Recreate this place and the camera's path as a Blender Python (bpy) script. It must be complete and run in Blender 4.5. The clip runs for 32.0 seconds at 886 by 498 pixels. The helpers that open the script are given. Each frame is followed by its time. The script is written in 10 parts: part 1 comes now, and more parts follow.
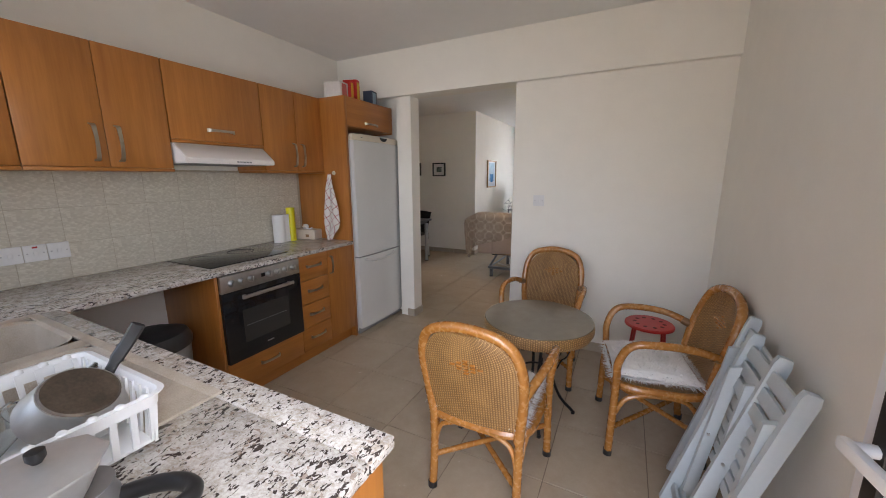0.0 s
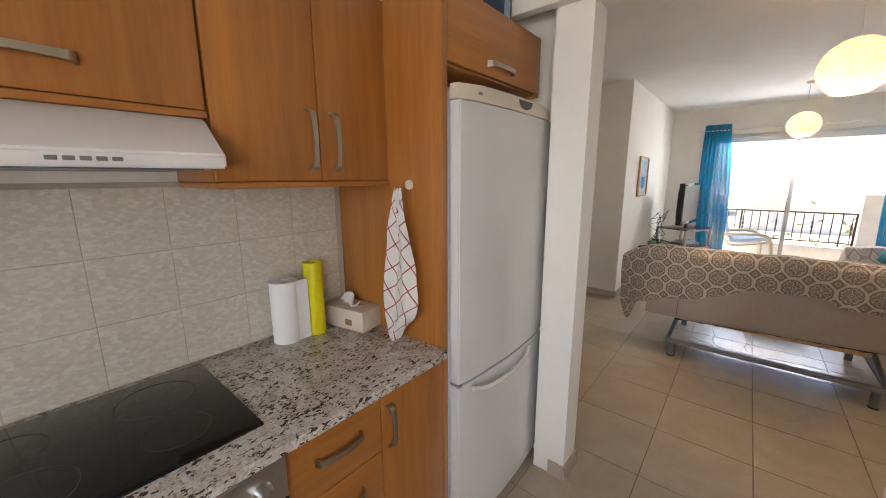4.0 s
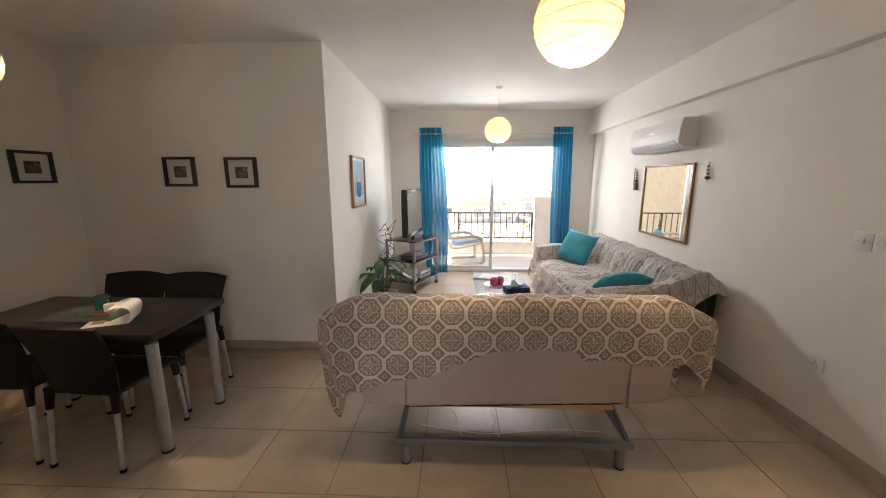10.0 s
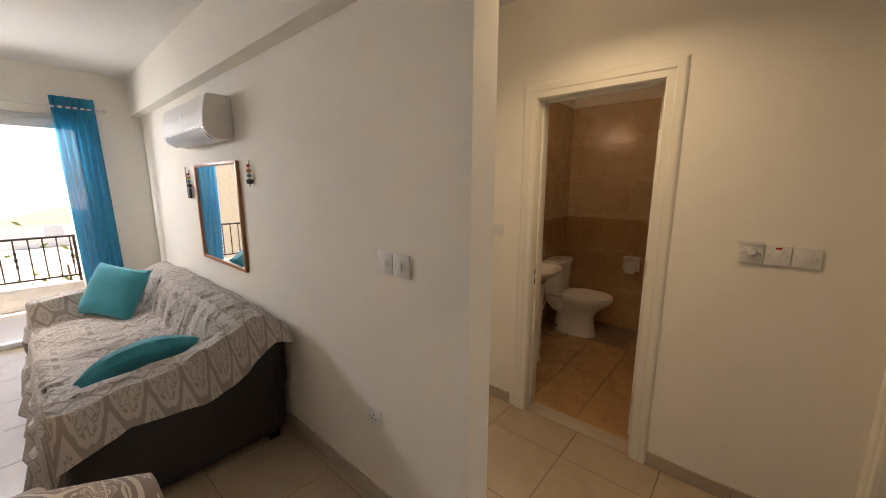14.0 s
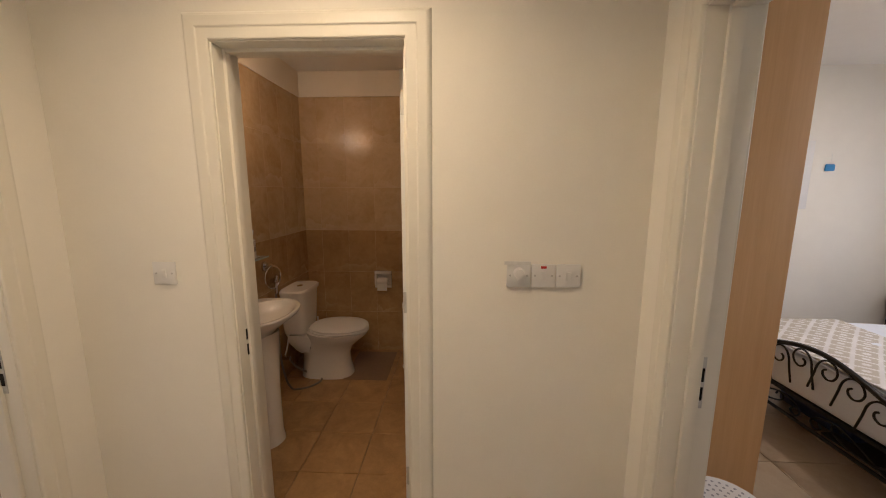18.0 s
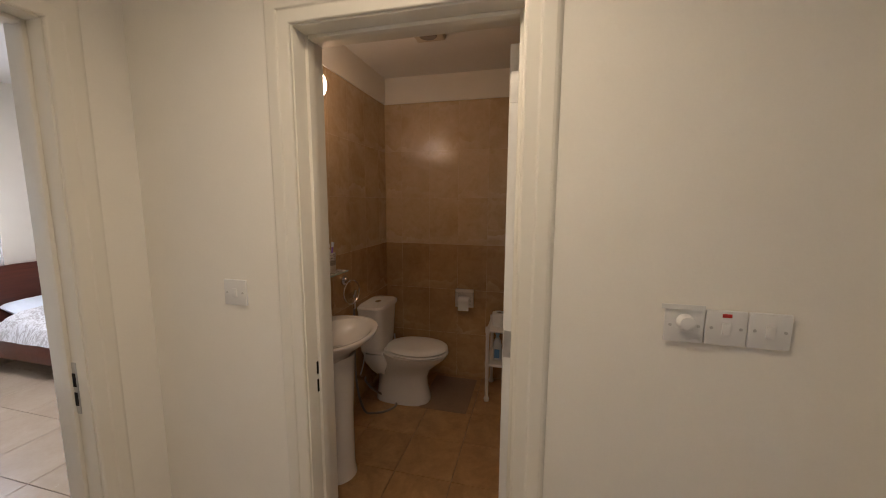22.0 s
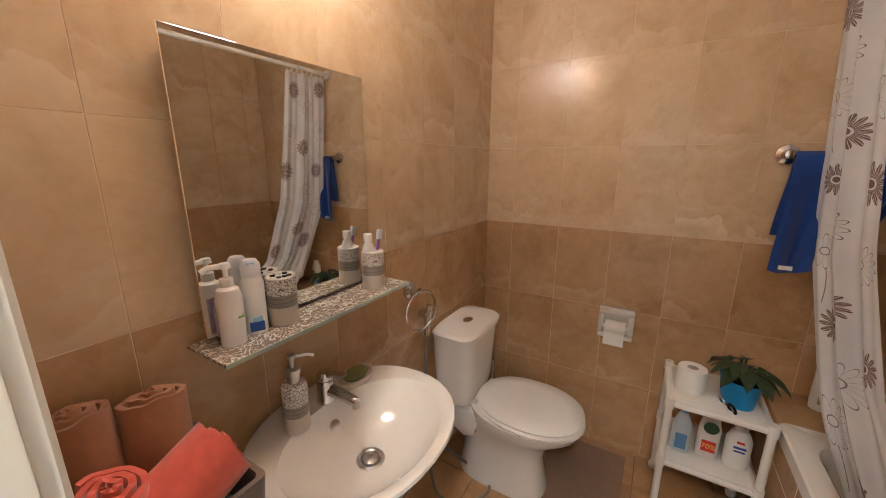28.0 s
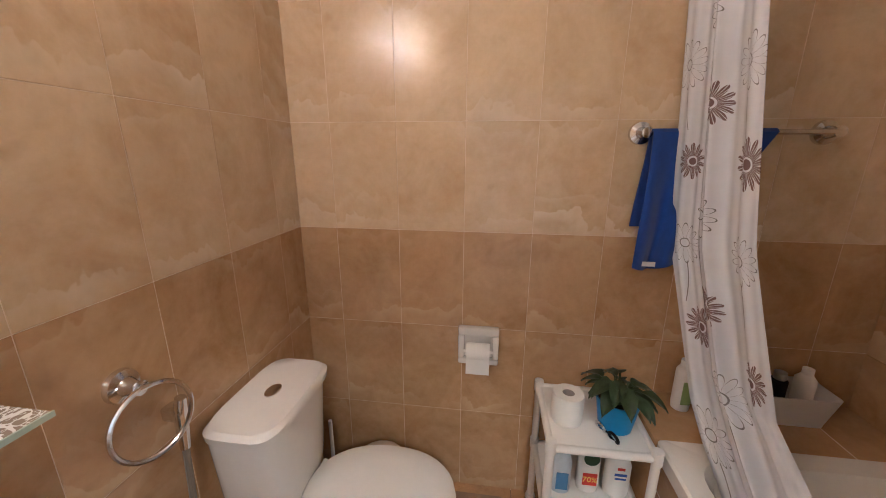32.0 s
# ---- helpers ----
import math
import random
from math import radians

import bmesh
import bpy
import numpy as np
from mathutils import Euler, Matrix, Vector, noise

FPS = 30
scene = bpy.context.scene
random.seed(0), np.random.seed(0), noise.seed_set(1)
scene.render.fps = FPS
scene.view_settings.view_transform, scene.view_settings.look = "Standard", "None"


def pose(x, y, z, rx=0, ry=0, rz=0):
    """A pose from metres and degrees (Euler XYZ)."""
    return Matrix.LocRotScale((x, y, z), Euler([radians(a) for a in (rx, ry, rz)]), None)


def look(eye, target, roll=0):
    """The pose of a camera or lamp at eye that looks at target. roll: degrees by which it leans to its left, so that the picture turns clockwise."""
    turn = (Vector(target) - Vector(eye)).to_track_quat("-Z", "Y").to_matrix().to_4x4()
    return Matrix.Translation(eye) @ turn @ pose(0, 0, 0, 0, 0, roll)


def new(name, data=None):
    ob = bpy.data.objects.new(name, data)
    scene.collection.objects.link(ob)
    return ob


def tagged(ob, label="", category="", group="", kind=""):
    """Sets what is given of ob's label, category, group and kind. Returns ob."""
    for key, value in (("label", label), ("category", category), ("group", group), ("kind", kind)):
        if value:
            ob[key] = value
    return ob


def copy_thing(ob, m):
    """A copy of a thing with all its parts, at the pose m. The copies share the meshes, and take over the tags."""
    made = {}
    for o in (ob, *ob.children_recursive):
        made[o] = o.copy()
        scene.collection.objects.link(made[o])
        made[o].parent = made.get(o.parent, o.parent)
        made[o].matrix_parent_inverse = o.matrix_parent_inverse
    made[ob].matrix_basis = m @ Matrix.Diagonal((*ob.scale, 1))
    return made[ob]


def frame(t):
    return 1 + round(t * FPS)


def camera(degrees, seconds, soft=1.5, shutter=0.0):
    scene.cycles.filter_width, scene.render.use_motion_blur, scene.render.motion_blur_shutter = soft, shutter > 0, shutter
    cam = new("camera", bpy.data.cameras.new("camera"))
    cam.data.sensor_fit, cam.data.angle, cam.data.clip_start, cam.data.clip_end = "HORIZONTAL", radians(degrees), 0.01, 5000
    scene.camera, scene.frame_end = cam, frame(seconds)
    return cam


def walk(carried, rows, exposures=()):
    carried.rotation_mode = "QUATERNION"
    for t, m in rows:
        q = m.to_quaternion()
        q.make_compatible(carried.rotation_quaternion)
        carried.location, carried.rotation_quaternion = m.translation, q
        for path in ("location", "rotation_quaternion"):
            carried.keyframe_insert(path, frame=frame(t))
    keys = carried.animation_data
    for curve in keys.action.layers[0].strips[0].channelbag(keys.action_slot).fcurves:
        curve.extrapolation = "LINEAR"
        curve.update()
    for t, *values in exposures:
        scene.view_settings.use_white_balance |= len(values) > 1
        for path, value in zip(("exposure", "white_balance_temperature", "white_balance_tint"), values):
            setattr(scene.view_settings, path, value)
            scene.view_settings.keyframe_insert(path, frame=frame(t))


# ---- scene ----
cam = camera(101.8, 32.0, 1.0)
METRES, EYE, TILT, LEAN, TURN = 8.64, 1.442, 0.0, 0.0, 26.8
ROWS = [
    (0.0, 0.0, 0.0, 0.0, -0.04, -11.21, 0.21),
    (0.5, 0.0026, 0.0263, 0.0021, 0.69, -11.11, 0.28),
    (1.0, 0.002, 0.0544, 0.0064, 5.23, -11.05, 0.27),
    (1.5, -0.0124, 0.0818, 0.0087, 8.85, -11.27, 0.08),
    (2.0, -0.0053, 0.1136, 0.0092, 14.34, -11.19, 0.27),
    (2.5, -0.0148, 0.1388, 0.0084, 19.59, -11.39, 0.1),
    (4.5, -0.0604, 0.2478, 0.0078, 9.51, -11.21, 0.25),
    (5.0, -0.0473, 0.2643, 0.0085, 6.13, -11.31, 0.18),
    (5.5, -0.0415, 0.2899, 0.0081, 3.11, -11.47, 0.12),
    (6.0, -0.0426, 0.3109, 0.0083, -2.5, -11.3, 0.1),
    (6.5, -0.0272, 0.3303, 0.0092, -6.79, -11.39, 0.2),
    (7.0, -0.016, 0.3489, 0.0091, -9.65, -11.46, 0.13),
    (7.5, -0.0129, 0.3682, 0.0104, -16.54, -11.23, 0.06),
    (8.0, 0.0007, 0.3769, 0.0107, -19.59, -11.18, 0.15),
    (8.5, 0.0065, 0.3851, 0.0099, -19.02, -10.98, 0.06),
    (9.0, 0.0096, 0.3974, 0.0101, -18.42, -10.95, 0.06),
    (9.5, 0.0156, 0.4062, 0.0094, -19.5, -10.95, 0.04),
    (10.0, 0.0212, 0.4083, 0.0097, -24.57, -10.79, 0.08),
    (10.5, 0.0419, 0.4119, 0.0096, -30.65, -10.54, 0.09),
    (11.0, 0.0623, 0.4181, 0.0085, -38.01, -10.43, 0.02),
    (11.5, 0.0777, 0.4314, 0.0097, -49.56, -10.39, 0.02),
    (12.0, 0.1014, 0.4316, 0.0091, -57.91, -10.25, 0.11),
    (12.5, 0.1236, 0.4305, 0.0088, -61.86, -10.3, -0.02),
    (13.0, 0.1453, 0.4415, 0.0094, -68.96, -10.25, -0.1),
    (13.5, 0.1663, 0.4381, 0.0105, -74.23, -10.37, 0.08),
    (14.0, 0.1866, 0.4311, 0.0104, -76.04, -10.27, -0.03),
    (14.5, 0.2091, 0.4332, 0.0106, -79.18, -10.23, 0.05),
    (16.5, 0.2609, 0.415, 0.0095, -91.84, -10.02, -0.15),
    (17.0, 0.2673, 0.4107, 0.0086, -101.57, -9.65, -0.08),
    (17.5, 0.2731, 0.4048, 0.0086, -106.99, -9.41, -0.11),
    (18.0, 0.2801, 0.4103, 0.0101, -114.33, -9.19, -0.08),
    (18.5, 0.2829, 0.4114, 0.0096, -122.78, -8.78, -0.05),
    (19.0, 0.286, 0.4091, 0.0095, -128.67, -8.72, 0.06),
    (19.5, 0.2874, 0.406, 0.0093, -133.98, -8.64, -0.0),
    (20.0, 0.2917, 0.4078, 0.0099, -136.64, -8.65, 0.0),
    (20.5, 0.2971, 0.4056, 0.0108, -135.5, -8.74, 0.01),
    (21.0, 0.3033, 0.4019, 0.0102, -127.06, -7.91, -0.04),
    (21.5, 0.3062, 0.4041, 0.0103, -113.59, -7.6, 0.02),
    (22.0, 0.3191, 0.409, 0.0094, -102.52, -7.41, -0.26),
    (22.5, 0.332, 0.42, 0.0088, -93.99, -7.42, -0.21),
    (23.0, 0.3419, 0.4228, 0.0096, -83.91, -7.14, -0.04),
    (23.5, 0.3477, 0.4165, 0.0084, -69.55, -6.2, -0.0),
    (24.0, 0.3546, 0.4117, 0.0067, -62.31, -6.44, 0.05),
    (24.5, 0.3745, 0.4094, 0.0046, -61.99, -8.16, -0.03),
    (25.0, 0.3929, 0.4107, 0.0056, -66.11, -9.67, 0.08),
    (25.5, 0.4112, 0.4039, 0.0055, -70.96, -10.86, -0.02),
    (27.5, 0.4484, 0.4005, 0.0043, -82.9, -12.63, -0.15),
    (28.0, 0.4548, 0.398, 0.0044, -85.88, -13.39, -0.15),
    (28.5, 0.4612, 0.3948, 0.0041, -86.93, -13.89, -0.15),
    (29.0, 0.4671, 0.3926, 0.0031, -87.24, -14.39, -0.19),
    (29.5, 0.4787, 0.3982, 0.0026, -90.19, -14.72, -0.23),
    (30.0, 0.4866, 0.4002, 0.002, -96.38, -14.93, -0.17),
    (30.5, 0.4939, 0.3974, 0.0017, -101.49, -15.51, -0.17),
    (31.0, 0.5049, 0.3872, 0.0002, -105.01, -16.36, -0.08),
    (31.5, 0.5092, 0.3793, 0.0012, -106.73, -16.68, -0.11),
    (32.0, 0.5167, 0.3769, 0.0008, -108.98, -14.83, -0.18),
]
walk(cam, [(t, pose(0, 0, EYE, TILT, LEAN, TURN) @ pose(METRES * x, METRES * y, METRES * z, 90 + pitch, roll, yaw)) for t, x, y, z, yaw, pitch, roll in ROWS],
     [(0.0, 2.68, 6750, 20), (1.0, 2.85, 6900, 20), (2.0, 3.15, 6950, 19), (4.5, 3.0, 7050, 19), (6.0, 2.85, 7100, 18), (7.0, 2.75, 7150, 18), (8.0, 2.75, 7250, 19), (9.0, 2.92, 7200, 19), (10.0, 2.92, 7150, 19), (11.0, 2.7, 6850, 19), (13.0, 2.62, 7100, 20), (14.2, 2.92, 7550, 22), (17.0, 3.35, 6300, 19), (18.0, 3.35, 6700, 21), (19.0, 3.18, 6080, 18), (20.3, 3.3, 6400, 20), (20.9, 3.25, 7500, 28), (21.4, 3.25, 7300, 25), (22.0, 3.05, 6100, 20), (23.2, 3.15, 5550, 18), (24.0, 3.2, 6150, 19), (24.5, 3.05, 6250, 20), (25.5, 2.85, 6500, 21), (27.5, 4.88, 5300, 15), (31.0, 5.0, 4850, 13), (32.0, 5.2, 4750, 14)])

# ---- world and sun ----
world = bpy.data.worlds.new("world")
scene.world = world
world.use_nodes = True
sky = world.node_tree.nodes.new("ShaderNodeTexSky")
sky.sky_type, sky.sun_disc = "NISHITA", False
sky.sun_elevation, sky.sun_rotation = radians(60), radians(-76.5)
back = world.node_tree.nodes["Background"]
back.inputs["Strength"].default_value = 0.075
world.node_tree.links.new(sky.outputs["Color"], back.inputs["Color"])

sun = new("sun", bpy.data.lights.new("sun", "SUN"))
sun.data.energy, sun.data.angle, sun.data.color = 3.5, radians(0.5), (1.0, 0.95, 0.86)
sun.matrix_world = look((-5.0, 1.2, 9.0), (0, 0, 0))


def bulb(name, x, y, z, watts, colour, radius):
    ob = new(name, bpy.data.lights.new(name, "POINT"))
    ob.data.energy, ob.data.color, ob.data.shadow_soft_size = watts, colour, radius
    ob.location = (x, y, z)
    return ob


WARM = (1.0, 0.83, 0.62)
bulb("living_bulb", -0.962, 4.80, 2.035, 33.0, WARM, 0.03)
bulb("lounge_bulb", -0.945, 7.73, 2.02, 23.0, WARM, 0.03)
bulb("dining_bulb", -3.69, 4.88, 1.985, 32.0, WARM, 0.03)
bulb("bath_bulb", 2.60, 5.44, 2.13, 0.34, (1.0, 0.58, 0.25), 0.07)


def dome(name, x, y, watts, colour, spread=180):
    """The light that a glass dome on the ceiling sheds downwards."""
    ob = new(name, bpy.data.lights.new(name, "AREA"))
    ob.data.shape, ob.data.size = "DISK", 0.12
    ob.data.energy, ob.data.color = watts, colour
    ob.data.spread = radians(spread)
    ob.location = (x, y, 2.438)
    return ob


dome("hall_dome_light", 1.22, 4.64, 0.85, (1.0, 0.82, 0.54), 150)
dome("guest_dome_light", 2.26, 7.83, 3.2, (1.0, 0.95, 0.88))
dome("master_dome_light", 2.4, 1.42, 1.5, (1.0, 0.96, 0.90))


def sky_fill(name, x, y, z, w, h, watts, turn, dip=0, spread=180):
    """An added area lamp in an outer wall's opening, shining in for the sky."""
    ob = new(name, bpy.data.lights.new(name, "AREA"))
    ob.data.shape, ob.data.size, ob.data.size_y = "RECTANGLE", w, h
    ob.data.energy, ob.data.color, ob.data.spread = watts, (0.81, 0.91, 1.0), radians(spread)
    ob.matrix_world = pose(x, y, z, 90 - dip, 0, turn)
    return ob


# Fill lamps added at the openings; turn and dip aim them at dim spots.
sky_fill("kitchen_window_light", -1.5, -0.19, 1.625, 1.8, 1.15, 1.1, 4, 8, 140)
sky_fill("kitchen_door_light", 0.09, -0.19, 1.05, 0.78, 2.0, 3.6, 42, 28, 115)
sky_fill("balcony_door_light", -0.80, 9.20, 1.97, 1.50, 0.11, 7.5, 180, 38)
sky_fill("guest_window_light", 2.33, 9.20, 1.60, 0.95, 0.07, 2.0, 180, 20)
sky_fill("master_window_light", 2.355, -0.145, 1.965, 1.34, 0.10, 1.0, 0, 30)

# ---- building helpers ----
def part(name, bm, material, parent=None, label="", smooth=True, uv=False):
    """Links a bmesh as one mesh object, under a thing or a part."""
    bmesh.ops.recalc_face_normals(bm, faces=bm.faces)
    if smooth:
        for f in bm.faces:
            f.smooth = True
        for e in bm.edges:
            if len(e.link_faces) == 2 and e.calc_face_angle(0.0) > 0.7:
                e.smooth = False
    me = bpy.data.meshes.new(name)
    bm.to_mesh(me)
    bm.free()
    me.materials.append(material)
    ob = new(name, me)
    if parent:
        ob.parent = parent
    if label:
        ob["label"] = label
    return ob


def piece(name, me, parent, x, y, z, rz=0.0):
    """One more object on a shared mesh."""
    ob = new(name, me)
    ob.parent = parent
    ob.location, ob.rotation_euler = (x, y, z), (0, 0, rz)
    return ob


def mesh_of(name, bm, material):
    me = bpy.data.meshes.new(name)
    bmesh.ops.recalc_face_normals(bm, faces=bm.faces)
    bm.to_mesh(me)
    bm.free()
    me.materials.append(material)
    return me


def thing(name, m, label, category, group="", kind=""):
    ob = new(name)
    ob.empty_display_size = 0.1
    ob.matrix_world = m
    return tagged(ob, label, category, group, kind)


def B():
    return bmesh.new()


def box(bm, x0, y0, z0, x1, y1, z1, bevel=0.0, seg=2):
    v = [bm.verts.new((x, y, z)) for x in (x0, x1) for y in (y0, y1) for z in (z0, z1)]
    fs = [bm.faces.new([v[i] for i in q]) for q in ((0, 1, 3, 2), (4, 6, 7, 5), (0, 4, 5, 1), (2, 3, 7, 6), (0, 2, 6, 4), (1, 5, 7, 3))]
    if bevel:
        es = list({e for f in fs for e in f.edges})
        bmesh.ops.bevel(bm, geom=es, offset=bevel, segments=seg, affect="EDGES", profile=0.5)
    return bm


def bx(x0, y0, z0, x1, y1, z1, bevel=0.0, seg=2):
    return box(B(), x0, y0, z0, x1, y1, z1, bevel, seg)


def smooth_line(pts, n=6, closed=False):
    """Catmull-Rom through the points."""
    p = [Vector(a) for a in pts]
    out = []
    k = len(p)
    for i in range(k if closed else k - 1):
        a = p[(i - 1) % k] if closed or i > 0 else p[0] * 2 - p[1]
        b, c = p[i], p[(i + 1) % k]
        d = p[(i + 2) % k] if closed or i + 2 < k else p[-1] * 2 - p[-2]
        for j in range(n):
            t = j / n
            out.append(0.5 * (2 * b + (c - a) * t + (2 * a - 5 * b + 4 * c - d) * t * t + (3 * b - a - 3 * c + d) * t ** 3))
    if not closed:
        out.append(p[-1])
    return out


def tube(bm, pts, r, seg=8, closed=False, flat=1.0):
    """A round bar along a line; r may be one radius or one for each point."""
    p = [Vector(a) for a in pts]
    k = len(p)
    rs = r if isinstance(r, (list, tuple)) else [r] * k
    rings, side = [], None
    for i in range(k):
        a = p[i - 1] if (i or closed) else p[i]
        b = p[(i + 1) % k] if (i + 1 < k or closed) else p[i]
        t = (b - a).normalized()
        if side is None:
            side = t.orthogonal().normalized()
        side = (side - t * side.dot(t))
        side = side.normalized() if side.length > 1e-6 else t.orthogonal().normalized()
        up = t.cross(side)
        rings.append([bm.verts.new(p[i] + (side * math.cos(q) + up * math.sin(q) * flat) * rs[i]) for q in [2 * math.pi * j / seg for j in range(seg)]])
    for i in range(k if closed else k - 1):
        a, b = rings[i], rings[(i + 1) % k]
        for j in range(seg):
            bm.faces.new((a[j], a[(j + 1) % seg], b[(j + 1) % seg], b[j]))
    if not closed:
        bm.faces.new(rings[0][::-1])
        bm.faces.new(rings[-1])
    return bm


def bar(p0, p1, r, seg=12, r1=None):
    return tube(B(), [p0, p1], [r, r if r1 is None else r1], seg)


def lathe(bm, prof, seg=24, cx=0.0, cy=0.0, cz=0.0, sx=1.0, sy=1.0):
    """Turns (radius, height) pairs round a vertical line."""
    rings = []
    for r, z in prof:
        if r < 1e-5:
            rings.append([bm.verts.new((cx, cy, cz + z))])
        else:
            rings.append([bm.verts.new((cx + r * sx * math.cos(2 * math.pi * j / seg), cy + r * sy * math.sin(2 * math.pi * j / seg), cz + z)) for j in range(seg)])
    for a, b in zip(rings, rings[1:]):
        for j in range(seg):
            q = [a[j % len(a)], a[(j + 1) % len(a)], b[(j + 1) % len(b)], b[j % len(b)]]
            q = [v for i, v in enumerate(q) if v not in q[:i]]
            if len(q) > 2:
                bm.faces.new(q)
    for ring, rev in ((rings[0], True), (rings[-1], False)):
        if len(ring) > 2:
            bm.faces.new(ring[::-1] if rev else ring)
    return bm


def turned(prof, seg=24, **kw):
    return lathe(B(), prof, seg, **kw)


def sheet(f, nu, nv, thick=0.0, su=1.0, sv=1.0):
    """A surface f(u, v), u and v from 0 to 1, with its texture laid out in metres su by sv."""
    bm = B()
    lay = bm.loops.layers.uv.new("UVMap")
    g = [[bm.verts.new(f(i / nu, j / nv)) for j in range(nv + 1)] for i in range(nu + 1)]
    for i in range(nu):
        for j in range(nv):
            fc = bm.faces.new((g[i][j], g[i + 1][j], g[i + 1][j + 1], g[i][j + 1]))
            for lp, (a, b) in zip(fc.loops, ((i, j), (i + 1, j), (i + 1, j + 1), (i, j + 1))):
                lp[lay].uv = (a / nu * su, b / nv * sv)
    if thick:
        bmesh.ops.recalc_face_normals(bm, faces=bm.faces)
        bmesh.ops.solidify(bm, geom=list(bm.faces), thickness=thick)
    return bm


def prism(bm, outline, axis, a, b):
    """A flat outline drawn out along an axis: x (y, z), y (x, z) or z (x, y)."""
    def at(p, q):
        return {"x": (q, p[0], p[1]), "y": (p[0], q, p[1]), "z": (p[0], p[1], q)}[axis]
    lo = [bm.verts.new(at(p, a)) for p in outline]
    hi = [bm.verts.new(at(p, b)) for p in outline]
    bm.faces.new(lo[::-1])
    bm.faces.new(hi)
    n = len(lo)
    for i in range(n):
        bm.faces.new((lo[i], lo[(i + 1) % n], hi[(i + 1) % n], hi[i]))
    return bm


def pillow_mesh(w, h, d, nu=18, nv=14, seed=0):
    """A stuffed cushion lying flat, with pinched corners and a few creases."""
    bm = B()
    lay = bm.loops.layers.uv.new("UVMap")
    def pt(u, v, s):
        x, y = 2 * u - 1, 2 * v - 1
        pinch = 1 - 0.07 * (1 - abs(x) ** 3) * abs(y) ** 6 - 0.0
        pinch2 = 1 - 0.07 * (1 - abs(y) ** 3) * abs(x) ** 6
        z = d * 0.5 * max(0.0, (1 - x ** 4) * (1 - y ** 4)) ** 0.5
        z *= 1 + 0.14 * noise.noise((x * 2.1 + seed, y * 2.3, s * 3.0))
        return (x * w / 2 * pinch2, y * h / 2 * pinch, s * z + 0.006 * noise.noise((x * 5, y * 5, seed + s)))
    for s in (1, -1):
        g = [[bm.verts.new(pt(i / nu, j / nv, s)) for j in range(nv + 1)] for i in range(nu + 1)]
        for i in range(nu):
            for j in range(nv):
                q = (g[i][j], g[i + 1][j], g[i + 1][j + 1], g[i][j + 1])
                fc = bm.faces.new(q if s > 0 else q[::-1])
                for lp in fc.loops:
                    lp[lay].uv = (lp.vert.co.x, lp.vert.co.y)
    bmesh.ops.remove_doubles(bm, verts=bm.verts, dist=0.002)
    return bm

# ---- materials ----
class Sig:
    """A value in a shader, with arithmetic."""
    def __init__(self, nt, s):
        self.nt, self.s = nt, s

    def op(self, kind, *others, clamp=False):
        n = self.nt.nodes.new("ShaderNodeMath")
        n.operation, n.use_clamp = kind, clamp
        for i, o in enumerate((self, *others)):
            if isinstance(o, Sig):
                self.nt.links.new(o.s, n.inputs[i])
            else:
                n.inputs[i].default_value = o
        return Sig(self.nt, n.outputs[0])

    def __add__(self, o): return self.op("ADD", o)
    def __sub__(self, o): return self.op("SUBTRACT", o)
    def __mul__(self, o): return self.op("MULTIPLY", o)
    def __truediv__(self, o): return self.op("DIVIDE", o)
    def fract(self): return self.op("FRACT")
    def floor(self): return self.op("FLOOR")
    def sin(self): return self.op("SINE")
    def absol(self): return self.op("ABSOLUTE")
    def less(self, o): return self.op("LESS_THAN", o)
    def more(self, o): return self.op("GREATER_THAN", o)
    def low(self, o): return self.op("MINIMUM", o)
    def high(self, o): return self.op("MAXIMUM", o)
    def power(self, o): return self.op("POWER", o)
    def angle(self, o): return self.op("ARCTAN2", o)
    def hypot(self, o): return (self * self + o * o).op("SQRT")


def ramp(nt, s, stops):
    n = nt.nodes.new("ShaderNodeValToRGB")
    el = n.color_ramp.elements
    while len(el) < len(stops):
        el.new(0.5)
    for e, (p, c) in zip(el, stops):
        e.position, e.color = p, (*c, 1)
    nt.links.new(s.s if isinstance(s, Sig) else s, n.inputs[0])
    return n.outputs[0]


def mixed(nt, s, a, b):
    """a where s is 0, b where it is 1; colours or sockets."""
    n = nt.nodes.new("ShaderNodeMix")
    n.data_type = "RGBA"
    if isinstance(s, Sig):
        nt.links.new(s.s, n.inputs[0])
    else:
        n.inputs[0].default_value = s
    for i, c in ((6, a), (7, b)):
        if isinstance(c, tuple):
            n.inputs[i].default_value = (*c, 1)
        else:
            nt.links.new(c, n.inputs[i])
    return n.outputs[2]


